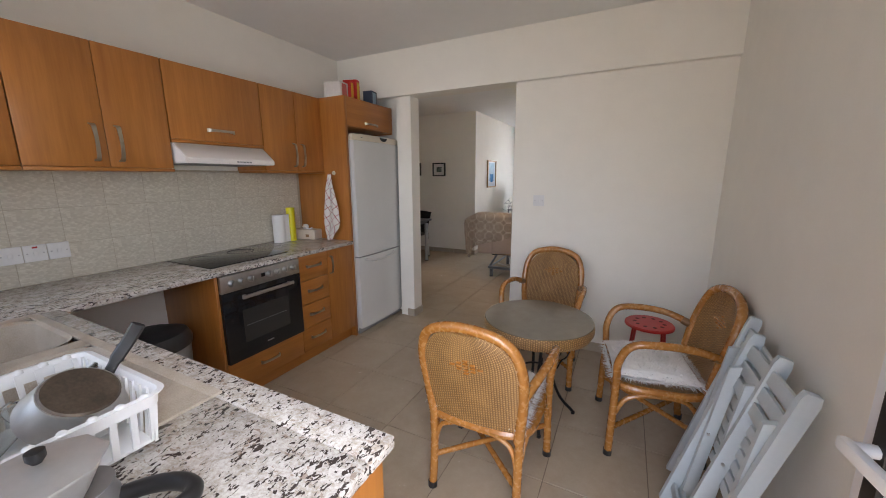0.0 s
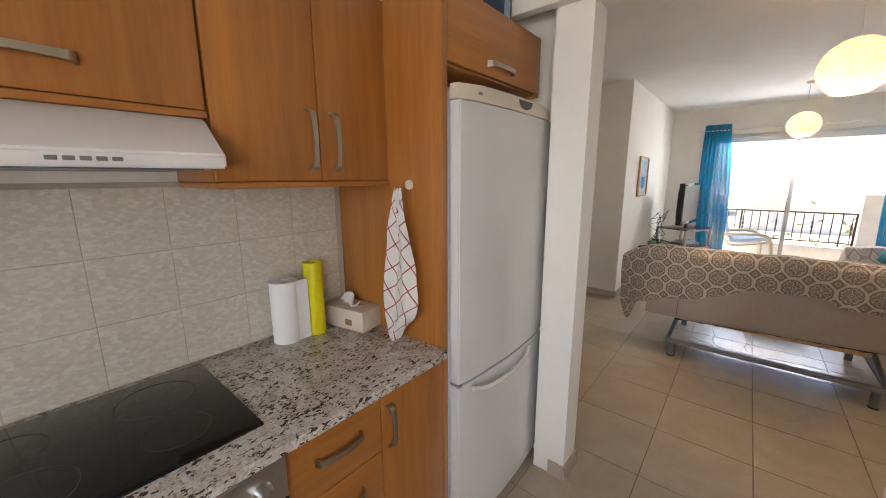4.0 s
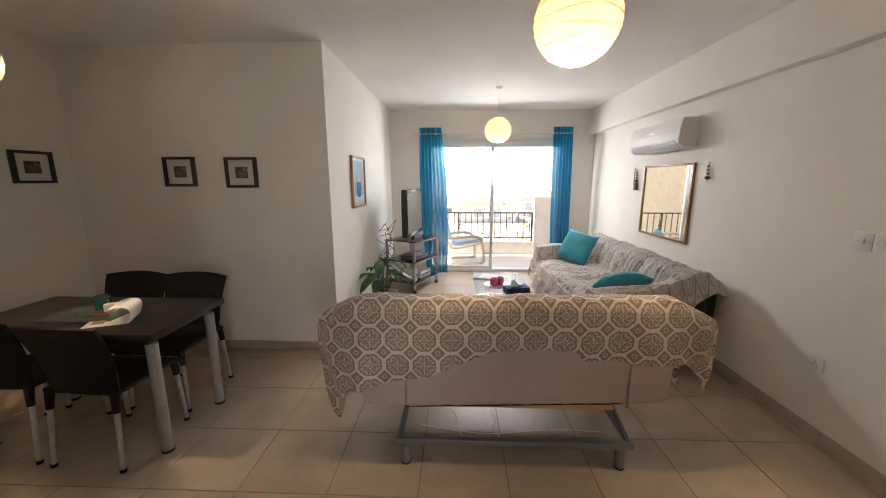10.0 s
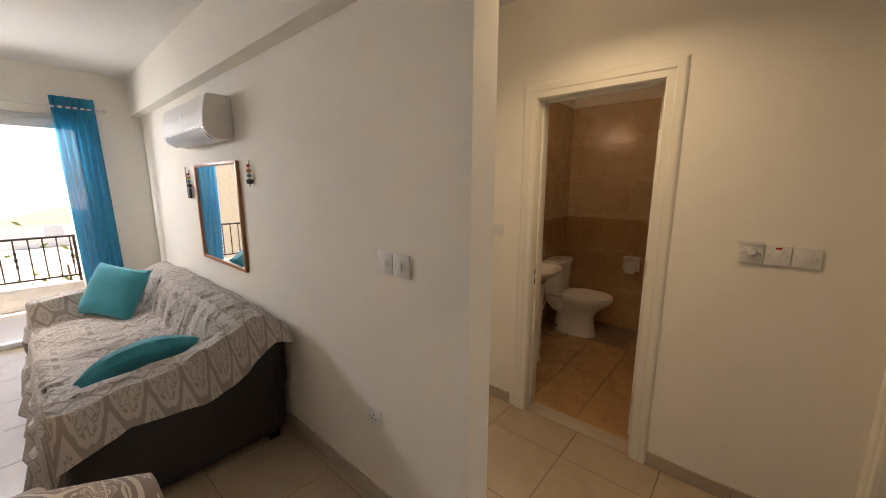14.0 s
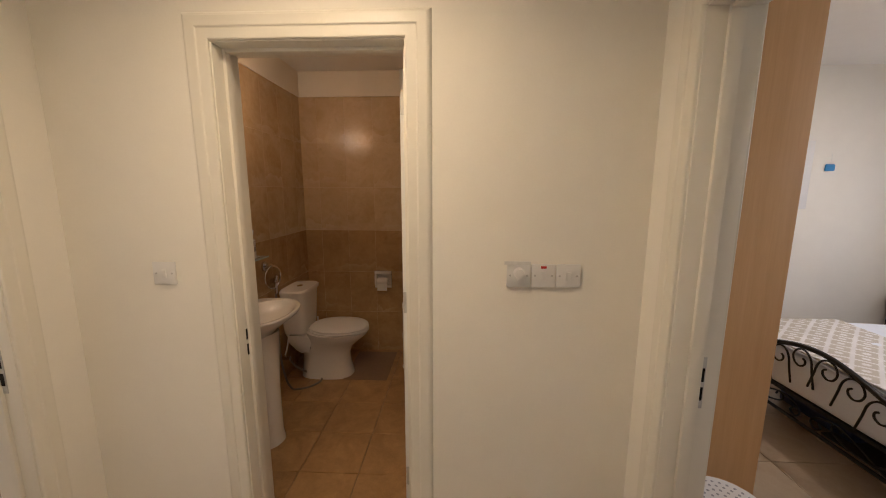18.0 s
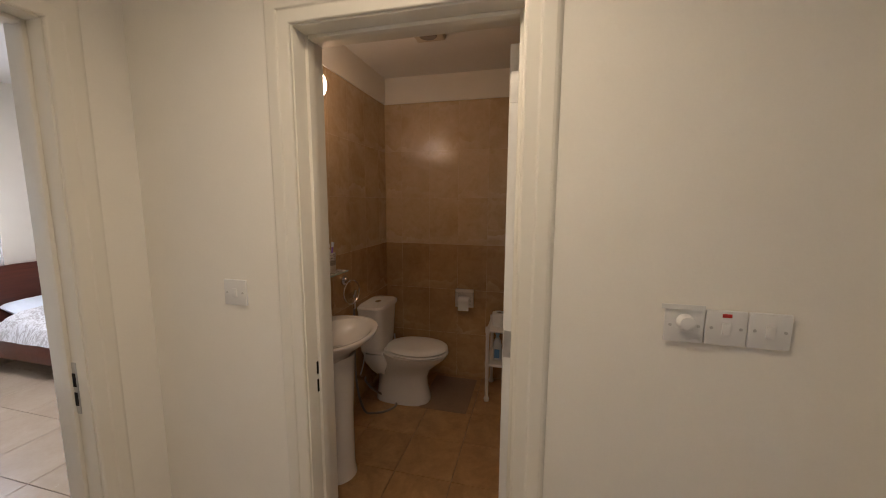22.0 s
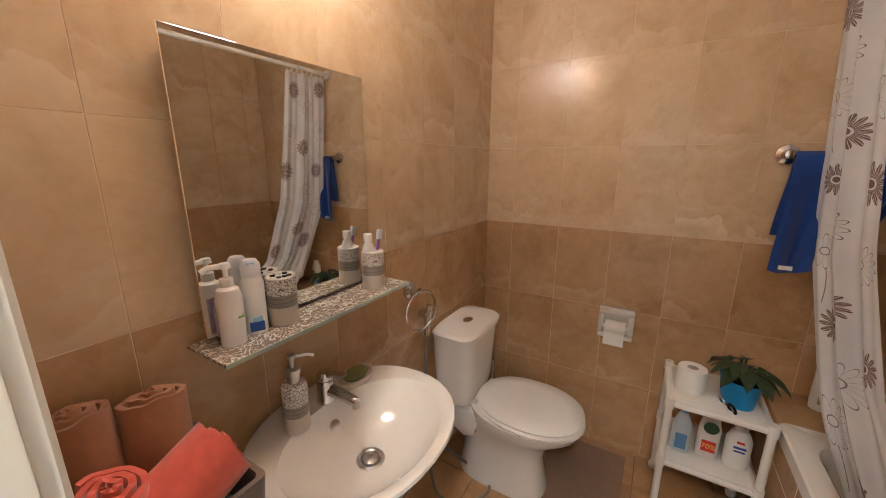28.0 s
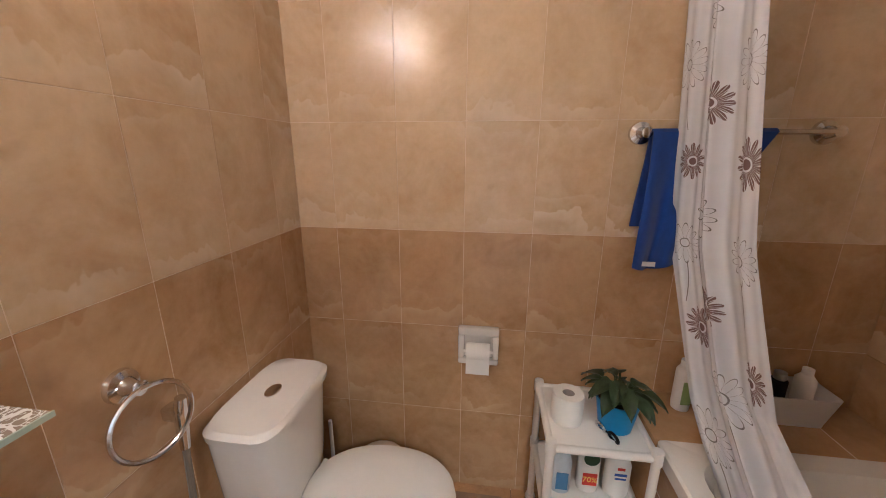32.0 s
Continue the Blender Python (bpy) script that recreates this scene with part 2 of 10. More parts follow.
class Mat:
    """A principled material with ready texture sources."""
    def __init__(self, name, rough=0.5, metal=0.0):
        self.m = bpy.data.materials.new(name)
        self.m.use_nodes = True
        self.nt = self.m.node_tree
        self.b = self.nt.nodes["Principled BSDF"]
        self.b.inputs["Roughness"].default_value = rough
        self.b.inputs["Metallic"].default_value = metal
        self.tc = self.nt.nodes.new("ShaderNodeTexCoord")

    def coord(self, kind="Object", scale=(1, 1, 1), turn=0.0):
        mp = self.nt.nodes.new("ShaderNodeMapping")
        mp.inputs["Scale"].default_value = scale
        mp.inputs["Rotation"].default_value = (0, 0, turn)
        self.nt.links.new(self.tc.outputs[kind], mp.inputs[0])
        return mp.outputs[0]

    def xyz(self, kind="Object", scale=(1, 1, 1), turn=0.0):
        n = self.nt.nodes.new("ShaderNodeSeparateXYZ")
        self.nt.links.new(self.coord(kind, scale, turn), n.inputs[0])
        return [Sig(self.nt, o) for o in n.outputs]

    def noise(self, scale, detail=4.0, rough=0.55, stretch=(1, 1, 1), kind="Object", distort=0.0, shift=None):
        n = self.nt.nodes.new("ShaderNodeTexNoise")
        n.inputs["Scale"].default_value, n.inputs["Detail"].default_value = scale, detail
        n.inputs["Roughness"].default_value, n.inputs["Distortion"].default_value = rough, distort
        v = self.coord(kind, stretch)
        if shift:
            add = self.nt.nodes.new("ShaderNodeVectorMath")
            self.nt.links.new(v, add.inputs[0])
            self.nt.links.new(shift, add.inputs[1])
            v = add.outputs[0]
        self.nt.links.new(v, n.inputs["Vector"])
        return Sig(self.nt, n.outputs[0])

    def voronoi(self, scale, feature="F1", stretch=(1, 1, 1), kind="Object", out=0, random_=1.0):
        n = self.nt.nodes.new("ShaderNodeTexVoronoi")
        n.feature = feature
        n.inputs["Scale"].default_value = scale
        n.inputs["Randomness"].default_value = random_
        self.nt.links.new(self.coord(kind, stretch), n.inputs["Vector"])
        return Sig(self.nt, n.outputs[out])

    def rnd(self):
        n = self.nt.nodes.new("ShaderNodeObjectInfo")
        return Sig(self.nt, n.outputs["Random"])

    def offset(self):
        """A shift of the grain, another for each object."""
        r = self.rnd() * 37.0
        n = self.nt.nodes.new("ShaderNodeCombineXYZ")
        for i in range(3):
            self.nt.links.new(r.s, n.inputs[i])
        return n.outputs[0]

    def colour(self, c):
        if isinstance(c, tuple):
            self.b.inputs["Base Color"].default_value = (*c, 1)
        else:
            self.nt.links.new(c, self.b.inputs["Base Color"])
        return self

    def gloss(self, s):
        self.nt.links.new(s.s, self.b.inputs["Roughness"])
        return self

    def bump(self, s, strength, dist=0.01):
        n = self.nt.nodes.new("ShaderNodeBump")
        n.inputs["Strength"].default_value, n.inputs["Distance"].default_value = strength, dist
        self.nt.links.new(s.s, n.inputs["Height"])
        self.nt.links.new(n.outputs[0], self.b.inputs["Normal"])
        return self

    def set(self, **kw):
        for k, v in kw.items():
            self.b.inputs[k.replace("_", " ")].default_value = v
        return self


def shade(c, k):
    return tuple(min(1.0, a * k) for a in c)


def plain(name, c, rough=0.5, metal=0.0, var=0.12, scale=6.0, bump=0.0, bscale=60.0, coat=0.0):
    """One colour with faint mottling at two scales and a fine relief."""
    k = Mat(name, rough, metal)
    n = k.noise(scale, 5) * 0.65 + k.noise(scale * 9, 3) * 0.35
    k.colour(ramp(k.nt, n, [(0.3, shade(c, 1 - var)), (0.7, shade(c, 1 + var))]))
    k.gloss(k.noise(scale * 2.5, 3) * (0.3 * rough) + rough * 0.85)
    if bump:
        k.bump(k.noise(bscale, 4), bump, 0.004)
    if coat:
        k.set(Coat_Weight=coat, Coat_Roughness=0.08)
    return k.m


def wood(name, dark, light, rough=0.38, grain=(1, 1, 0.06), scale=22.0, coat=0.0):
    k = Mat(name, rough)
    sh = k.offset()
    a = k.noise(scale, 6, 0.6, grain, distort=0.4, shift=sh)
    b = k.noise(scale * 6, 3, 0.5, grain, shift=sh)
    c = k.noise(scale * 0.15, 2, 0.5, (1, 1, 0.3), shift=sh)
    n = a * 0.55 + b * 0.2 + c * 0.25
    k.colour(ramp(k.nt, n, [(0.32, dark), (0.68, light)]))
    k.gloss(b * 0.15 + (rough - 0.06))
    k.bump(a * 0.6 + b * 0.4, 0.12, 0.002)
    if coat:
        k.set(Coat_Weight=coat, Coat_Roughness=0.15)
    return k.m


def paint_wall(name, c):
    k = Mat(name, 0.85)
    n = k.noise(1.3, 3) * 0.5 + k.noise(9, 4) * 0.3 + k.noise(140, 2) * 0.2
    k.colour(ramp(k.nt, n, [(0.3, shade(c, 0.955)), (0.7, shade(c, 1.03))]))
    k.bump(k.noise(170, 3) * 0.6 + k.noise(22, 3) * 0.4, 0.12, 0.003)
    return k.m


def metal(name, c, rough=0.25):
    k = Mat(name, rough, 1.0)
    n = k.noise(30, 4)
    k.colour(ramp(k.nt, n, [(0.3, shade(c, 0.9)), (0.7, shade(c, 1.08))]))
    k.gloss(k.noise(60, 3) * 0.2 + (rough - 0.08))
    return k.m


def cloth(name, c, rough=0.9, var=0.14, weave=900.0, sheen=0.2):
    k = Mat(name, rough)
    n = k.noise(4, 4) * 0.5 + k.noise(60, 3) * 0.5
    k.colour(ramp(k.nt, n, [(0.3, shade(c, 1 - var)), (0.7, shade(c, 1 + var))]))
    k.bump(k.noise(weave, 2) * 0.5 + k.noise(35, 3) * 0.5, 0.2, 0.004)
    k.set(Sheen_Weight=sheen)
    return k.m


def stone_tile(name, dark, light, rough=0.3, scale=1.6, cloud=0.62, band=None):
    """Glazed tile with clouded stone print, shifted from tile to tile."""
    k = Mat(name, rough)
    sh = k.offset()
    a = k.noise(scale * 2.2, 5, 0.6, distort=0.8, shift=sh)
    b = k.noise(scale * 16, 4, 0.6, shift=sh)
    c = k.noise(scale * 60, 2, 0.5, shift=sh)
    n = a * cloud + b * (0.86 - cloud) + c * 0.14
    base = ramp(k.nt, n, [(0.3, dark), (0.68, light)])
    if band:
        base = ramp(k.nt, a * 0.7 + b * 0.25 + c * 0.05, [(0.34, dark), (0.64, light)])
        x, y, z = k.xyz("Object")
        wave = (k.noise(5, 4, 0.6, (1, 1, 0.6), distort=0.5, shift=sh) - 0.5) * 0.30
        edge = z + wave
        m = ramp(k.nt, edge, [(0.0, (0.25, 0.25, 0.25)), (0.05, (1, 1, 1)), (0.055, (0, 0, 0)), (0.085, (0.0, 0.0, 0.0)), (0.12, (0.35, 0.35, 0.35)), (0.124, (0, 0, 0)), (0.32, (0, 0, 0)), (0.365, (0.5, 0.5, 0.5)), (0.37, (0, 0, 0))])
        spot = (k.noise(15, 2, 0.4, shift=sh) - 0.68).high(0.0) * 6.0
        base = mixed(k.nt, spot.low(1.0) * 0.4, base, shade(dark, 0.62))
        sep = k.nt.nodes.new("ShaderNodeSeparateColor")
        k.nt.links.new(m, sep.inputs[0])
        patch = ((k.noise(3.5, 2, 0.5, shift=sh) - 0.40) * 4.0).high(0.05).low(1.0)
        base = mixed(k.nt, Sig(k.nt, sep.outputs[0]) * patch * 0.8, base, band)
    k.colour(mixed(k.nt, k.rnd() * 0.22, base, shade(light, 0.92)))
    k.gloss(b * 0.06 + (rough - 0.02))
    if not band:
        k.bump(b * 0.5 + c * 0.5, 0.05, 0.002)
    return k.m


WHITE = paint_wall("white_wall_paint", (0.85, 0.815, 0.74))
CEIL = paint_wall("white_ceiling_paint", (0.84, 0.83, 0.80))
GLOSS_WHITE = plain("white_gloss_paint", (0.77, 0.735, 0.65), 0.4, var=0.015, bump=0.02)
DOOR_WHITE = plain("white_door_paint", (0.78, 0.77, 0.74), 0.42, var=0.03)
FLOOR_TILE = stone_tile("beige_floor_tile", (0.37, 0.285, 0.20), (0.47, 0.38, 0.28), 0.25)
GROUT = plain("tan_grout", (0.20, 0.145, 0.10), 0.9, bump=0.3)
SKIRT = stone_tile("beige_skirting_tile", (0.38, 0.31, 0.235), (0.47, 0.395, 0.31), 0.3)
BATH_LIGHT = stone_tile("light_sand_wall_tile", (0.50, 0.345, 0.19), (0.67, 0.515, 0.33), 0.22, 1.9, band=(0.73, 0.61, 0.45))
BATH_DARK = stone_tile("ochre_wall_tile", (0.35, 0.20, 0.085), (0.53, 0.35, 0.185), 0.22, 1.9, band=(0.60, 0.45, 0.28))
BATH_FLOOR = stone_tile("brown_slate_floor_tile", (0.235, 0.125, 0.052), (0.52, 0.315, 0.15), 0.35, 2.6)
BATH_GROUT = plain("cream_grout", (0.68, 0.55, 0.39), 0.9)
CHERRY = wood("cherry_wood_veneer", (0.29, 0.098, 0.017), (0.47, 0.182, 0.038), 0.33, coat=0.15)
CHERRY_H = wood("cherry_wood_veneer_level_grain", (0.29, 0.098, 0.017), (0.47, 0.182, 0.038), 0.33, (1, 0.06, 1), coat=0.15)
BEECH = wood("light_beech_veneer", (0.60, 0.34, 0.155), (0.72, 0.45, 0.225), 0.42)
MAHOGANY = wood("mahogany_wood", (0.06, 0.014, 0.008), (0.135, 0.034, 0.018), 0.35, (0.06, 1, 1))
BED_WOOD = wood("red_brown_turned_wood", (0.13, 0.036, 0.012), (0.23, 0.07, 0.024), 0.3, coat=0.3)
BLACK_WOOD = wood("black_stained_wood", (0.010, 0.008, 0.007), (0.026, 0.020, 0.017), 0.38, (0.06, 1, 1))
RATTAN = wood("varnished_rattan_cane", (0.30, 0.115, 0.024), (0.50, 0.215, 0.052), 0.25, (1, 1, 1), 9.0, coat=0.5)
STEEL = metal("brushed_steel", (0.55, 0.54, 0.52), 0.3)
CHROME = metal("chrome", (0.72, 0.72, 0.73), 0.12)
NICKEL = metal("satin_nickel", (0.46, 0.42, 0.35), 0.3)
GREY_METAL = plain("grey_painted_metal", (0.20, 0.21, 0.215), 0.42, 0.5)
SILVER_PAINT = plain("silver_painted_metal", (0.42, 0.42, 0.42), 0.35, 0.6)
IRON = plain("black_wrought_iron", (0.018, 0.016, 0.015), 0.45, 0.6, bump=0.15)
BROWN_IRON = plain("brown_painted_iron", (0.05, 0.038, 0.032), 0.5, 0.3, bump=0.15)
BLACK_PLASTIC = plain("black_plastic", (0.014, 0.013, 0.013), 0.42)
MATT_BLACK = plain("dull_black_plastic", (0.008, 0.0075, 0.008), 0.7)
MATT_BLACK.node_tree.nodes["Principled BSDF"].inputs["Specular IOR Level"].default_value = 0.2
CHAIR_BLACK = plain("black_moulded_plastic", (0.010, 0.009, 0.009), 0.6)
CHAIR_BLACK.node_tree.nodes["Principled BSDF"].inputs["Specular IOR Level"].default_value = 0.25
BLACK_WOOD.node_tree.nodes["Principled BSDF"].inputs["Specular IOR Level"].default_value = 0.3
WHITE_PLASTIC = plain("white_plastic", (0.74, 0.73, 0.71), 0.35, var=0.03)
CREAM_PLASTIC = plain("cream_plastic", (0.62, 0.55, 0.43), 0.4, var=0.04)
ENAMEL = plain("white_fridge_enamel", (0.63, 0.63, 0.61), 0.16, var=0.02, coat=0.4)
CERAMIC = plain("white_ceramic", (0.76, 0.735, 0.70), 0.12, var=0.03, coat=0.4)
BLACK_GLASS = plain("black_glass", (0.010, 0.010, 0.011), 0.08)
DECK_WHITE = plain("white_painted_slats", (0.56, 0.62, 0.64), 0.45, var=0.05, bump=0.15)
RED_PAINT = plain("red_painted_metal", (0.48, 0.028, 0.022), 0.4)
TURQ = cloth("turquoise_cushion_cloth", (0.025, 0.30, 0.37))
AQUA = cloth("bright_blue_cushion_cloth", (0.012, 0.33, 0.50))
LILAC = cloth("lilac_cushion_cloth", (0.24, 0.15, 0.30))
WHITE_LINEN = cloth("white_bed_linen", (0.68, 0.73, 0.80), var=0.04)
TAUPE_CLOTH = cloth("beige_sofa_upholstery", (0.50, 0.385, 0.315), var=0.07)
DARK_LEATHER = plain("dark_brown_leather", (0.022, 0.017, 0.016), 0.5, bump=0.4, bscale=130)
FUR = cloth("white_fur", (0.78, 0.76, 0.73), var=0.06, sheen=0.4)
PAPER = plain("white_paper", (0.80, 0.79, 0.76), 0.8, var=0.03)
SOIL = plain("dark_soil", (0.03, 0.02, 0.014), 0.95, bump=0.6)
BLUE_POT = plain("blue_plastic_pot", (0.012, 0.22, 0.52), 0.4)
CORAL = cloth("coral_towel", (0.74, 0.135, 0.085), weave=420, sheen=0.5)
TAN_TOWEL = cloth("tan_towel", (0.36, 0.165, 0.075), weave=420, sheen=0.15)
NAVY = cloth("royal_blue_towel", (0.005, 0.045, 0.26), weave=260, sheen=0.3)
CONCRETE = plain("pale_balcony_render", (0.72, 0.69, 0.63), 0.9, bump=0.3)
PVC = plain("white_window_frame", (0.78, 0.79, 0.80), 0.3, var=0.02)
YELLOW = plain("yellow_plastic_roll", (0.70, 0.62, 0.01), 0.35)
COVER_RED = plain("red_print", (0.60, 0.03, 0.02), 0.4)
PINK_GLASS = plain("pink_candle_glass", (0.62, 0.10, 0.26), 0.15)
GREY_BASKET = cloth("grey_woven_basket", (0.20, 0.16, 0.14), weave=200)


def granite():
    k = Mat("speckled_granite", 0.16)
    cloud = k.noise(26, 4) * 0.45 + k.noise(120, 4, 0.7) * 0.55
    base = ramp(k.nt, cloud, [(0.36, (0.33, 0.27, 0.21)), (0.46, (0.47, 0.42, 0.365)), (0.58, (0.64, 0.605, 0.56))])
    streak = k.noise(105, 3, 0.6, (1, 0.55, 1), distort=0.6)
    patch = k.noise(14, 2, 0.5)
    dark = (streak * 0.85 + patch * 0.15).less(0.43)
    brown = (k.noise(70, 3, 0.6, (0.6, 1, 1), distort=0.5) * 0.8 + patch * 0.2).less(0.385)
    k.colour(mixed(k.nt, dark, mixed(k.nt, brown * 0.7, base, (0.27, 0.18, 0.125)), (0.06, 0.046, 0.04)))
    return k.m


GRANITE = granite()


def composite():
    k = Mat("beige_composite_sink", 0.4)
    n = k.noise(320, 2) * 0.5 + k.noise(12, 3) * 0.5
    k.colour(ramp(k.nt, n, [(0.35, (0.40, 0.33, 0.25)), (0.65, (0.56, 0.49, 0.40))]))
    return k.m


SINK = composite()


def splash():
    k = Mat("cream_embossed_wall_tile", 0.22)
    sh = k.offset()
    x, y, z = k.xyz("Object", (1, 1, 1))
    cell = []
    for sc, st in ((52, (1, 1, 1.5)), (95, (1, 0.8, 1.7))):
        n = k.nt.nodes.new("ShaderNodeTexVoronoi")
        n.distance = "CHEBYCHEV"
        n.inputs["Scale"].default_value, n.inputs["Randomness"].default_value = sc, 0.75
        k.nt.links.new(k.coord("Object", st), n.inputs["Vector"])
        sep = k.nt.nodes.new("ShaderNodeSeparateColor")
        k.nt.links.new(n.outputs["Color"], sep.inputs[0])
        cell.append(Sig(k.nt, sep.outputs[0]))
    n = k.noise(5, 3, shift=sh)
    h = cell[0] * 0.6 + cell[1] * 0.4
    k.colour(ramp(k.nt, n * 0.45 + h * 0.55, [(0.25, (0.54, 0.49, 0.395)), (0.55, (0.59, 0.54, 0.44)), (0.8, (0.65, 0.605, 0.505))]))
    k.bump(h, 0.28, 0.003)
    k.gloss(cell[1] * 0.2 + 0.14)
    return k.m


SPLASH = splash()


def wicker():
    k = Mat("woven_rattan_wicker", 0.4)
    x, y, z = k.xyz("UV", (1, 1, 1))
    p = 0.012
    u, v = x / p, y / (p * 0.45)
    chk = ((u.floor() + v.floor()) * 0.5).fract() * 2.0
    wv = ((u.fract() - 0.5) * 3.1416).op("COSINE") * ((v.fract() - 0.5) * 3.1416).op("COSINE")
    h = wv * (chk * 0.6 + 0.4)
    n = k.noise(8, 4, kind="UV")
    # Low spots of the weave are coloured darker, painting the shade between strands.
    base = ramp(k.nt, h * 0.6 + n * 0.4, [(0.2, (0.16, 0.075, 0.022)), (0.5, (0.42, 0.225, 0.075)), (0.8, (0.58, 0.34, 0.135))])
    k.colour(base)
    k.bump(h, 0.6, 0.004)
    return k.m


WICKER = wicker()


def cells(k, p, q, shift=False, kind="UV"):
    """Cell coordinates from -0.5 to 0.5, radius and angle on a lattice p by q metres."""
    x, y, _ = k.xyz(kind)
    u, v = x / p, y / q
    if shift:
        u, v = u + 0.5, v + 0.5
    a, b = u.fract() - 0.5, v.fract() - 0.5
    return a, b, a.hypot(b), b.angle(a), u.floor(), v.floor()


def throw(name="medallion_pattern_throw", P=0.138, turned_over=False):
    """Taupe throw with medallions and small diamonds, lace lines in cream."""
    k = Mat(name, 0.85)
    wob = (k.noise(60, 3, kind="UV") - 0.5) * 0.10
    a, b, r, t, _, _ = cells(k, P, P)
    r = r + wob * 0.22
    d8 = a.absol().high(b.absol()).high((a.absol() + b.absol()) * 0.7071) + wob * 0.2
    disc = (d8 + (t * 16.0).op("COSINE") * 0.010).less(0.425)
    cross = (a.absol().low(b.absol())).high(r * -1.0 + 0.0).less(0.009) * r.less(0.37)
    diag = ((a.absol() - b.absol()).absol()).less(0.012) * r.less(0.30) * r.more(0.12)
    petals = (r - ((t * 4.0).op("COSINE") * -0.085 + 0.25)).absol().less(0.010)
    heart = (r - ((t * 2.0).op("COSINE").absol() * 0.05 + 0.085)).absol().less(0.013)
    buds = (r - 0.345).absol().less(0.022) * (t * 8.0).op("COSINE").less(-0.55)
    curls = (((t * 8.0).sin() * 0.05 + r - 0.315).absol()).less(0.010)
    lace = petals.high(heart).high(cross).high(buds).high(diag).high(curls)
    m = disc * (lace * -1.0 + 1.0)
    c, d, r2, t2, _, _ = cells(k, P, P, True)
    dia = (c.absol() + d.absol() + wob * 0.3).less(0.27)
    fl = (r2 - ((t2 * 4.0).op("COSINE").absol() * 0.05 + 0.045)).absol().less(0.015)
    m = m.high(dia * (fl * -1.0 + 1.0))
    n = k.noise(5, 4, kind="UV")
    light = ramp(k.nt, n, [(0.3, (0.56, 0.475, 0.375)), (0.7, (0.66, 0.575, 0.47))])
    dark = ramp(k.nt, n, [(0.3, (0.225, 0.165, 0.13)), (0.7, (0.285, 0.215, 0.17))])
    if turned_over:
        pale = ramp(k.nt, n, [(0.3, (0.45, 0.405, 0.37)), (0.7, (0.54, 0.49, 0.45))])
        grey = ramp(k.nt, n, [(0.3, (0.27, 0.23, 0.205)), (0.7, (0.335, 0.29, 0.26))])
        k.colour(mixed(k.nt, m, grey, pale))
    else:
        k.colour(mixed(k.nt, m, light, dark))
    k.bump(m * 0.4 + k.noise(700, 2, kind="UV") * 0.6, 0.25, 0.003)
    k.set(Sheen_Weight=0.15)
    return k.m


THROW = throw()
THROW_BACK = throw("medallion_pattern_throw_reverse", 0.138, True)


def damask(name, light, dark, scale=13.0, cut=0.5, dist=1.2, kind="UV"):
    """Large curling leaf print from bent noise."""
    k = Mat(name, 0.85)
    a = k.noise(scale, 2, 0.5, kind=kind, distort=dist)
    b = k.noise(scale * 2.6, 2, 0.5, kind=kind, distort=dist * 0.6)
    m = (a - cut).more(0.0) * ((b - 0.5).absol().more(0.035))
    m = m.high(((a - (cut - 0.09)).absol()).less(0.012))
    k.colour(mixed(k.nt, m, light, dark))
    k.bump(k.noise(500, 2, kind=kind) * 0.6 + m * 0.4, 0.15, 0.003)
    k.set(Sheen_Weight=0.1)
    return k


SPREAD = damask("grey_white_floral_bedspread", (0.68, 0.68, 0.69), (0.40, 0.385, 0.37), 17.0, 0.5, 1.6).m
M_CURTAIN = damask("cream_taupe_leaf_curtain", (0.70, 0.67, 0.61), (0.42, 0.345, 0.265), 7.0, 0.5, 1.2).m


def coverlet():
    k = Mat("quilted_lattice_coverlet", 0.85)
    a, b, r, t, _, _ = cells(k, 0.16, 0.16)
    d = ((a * 16.0).floor() / 16.0 + 0.03).absol() + ((b * 16.0).floor() / 16.0 + 0.03).absol()
    m = (d - 0.27).absol().less(0.135).high((d - 0.73).absol().less(0.135))
    n = k.noise(6, 3, kind="UV")
    light = ramp(k.nt, n, [(0.3, (0.64, 0.63, 0.62)), (0.7, (0.72, 0.71, 0.70))])
    k.colour(mixed(k.nt, m, light, (0.47, 0.435, 0.37)))
    k.bump(d * 0.7 + k.noise(400, 2, kind="UV") * 0.3, 0.5, 0.006)
    return k.m


COVERLET = coverlet()


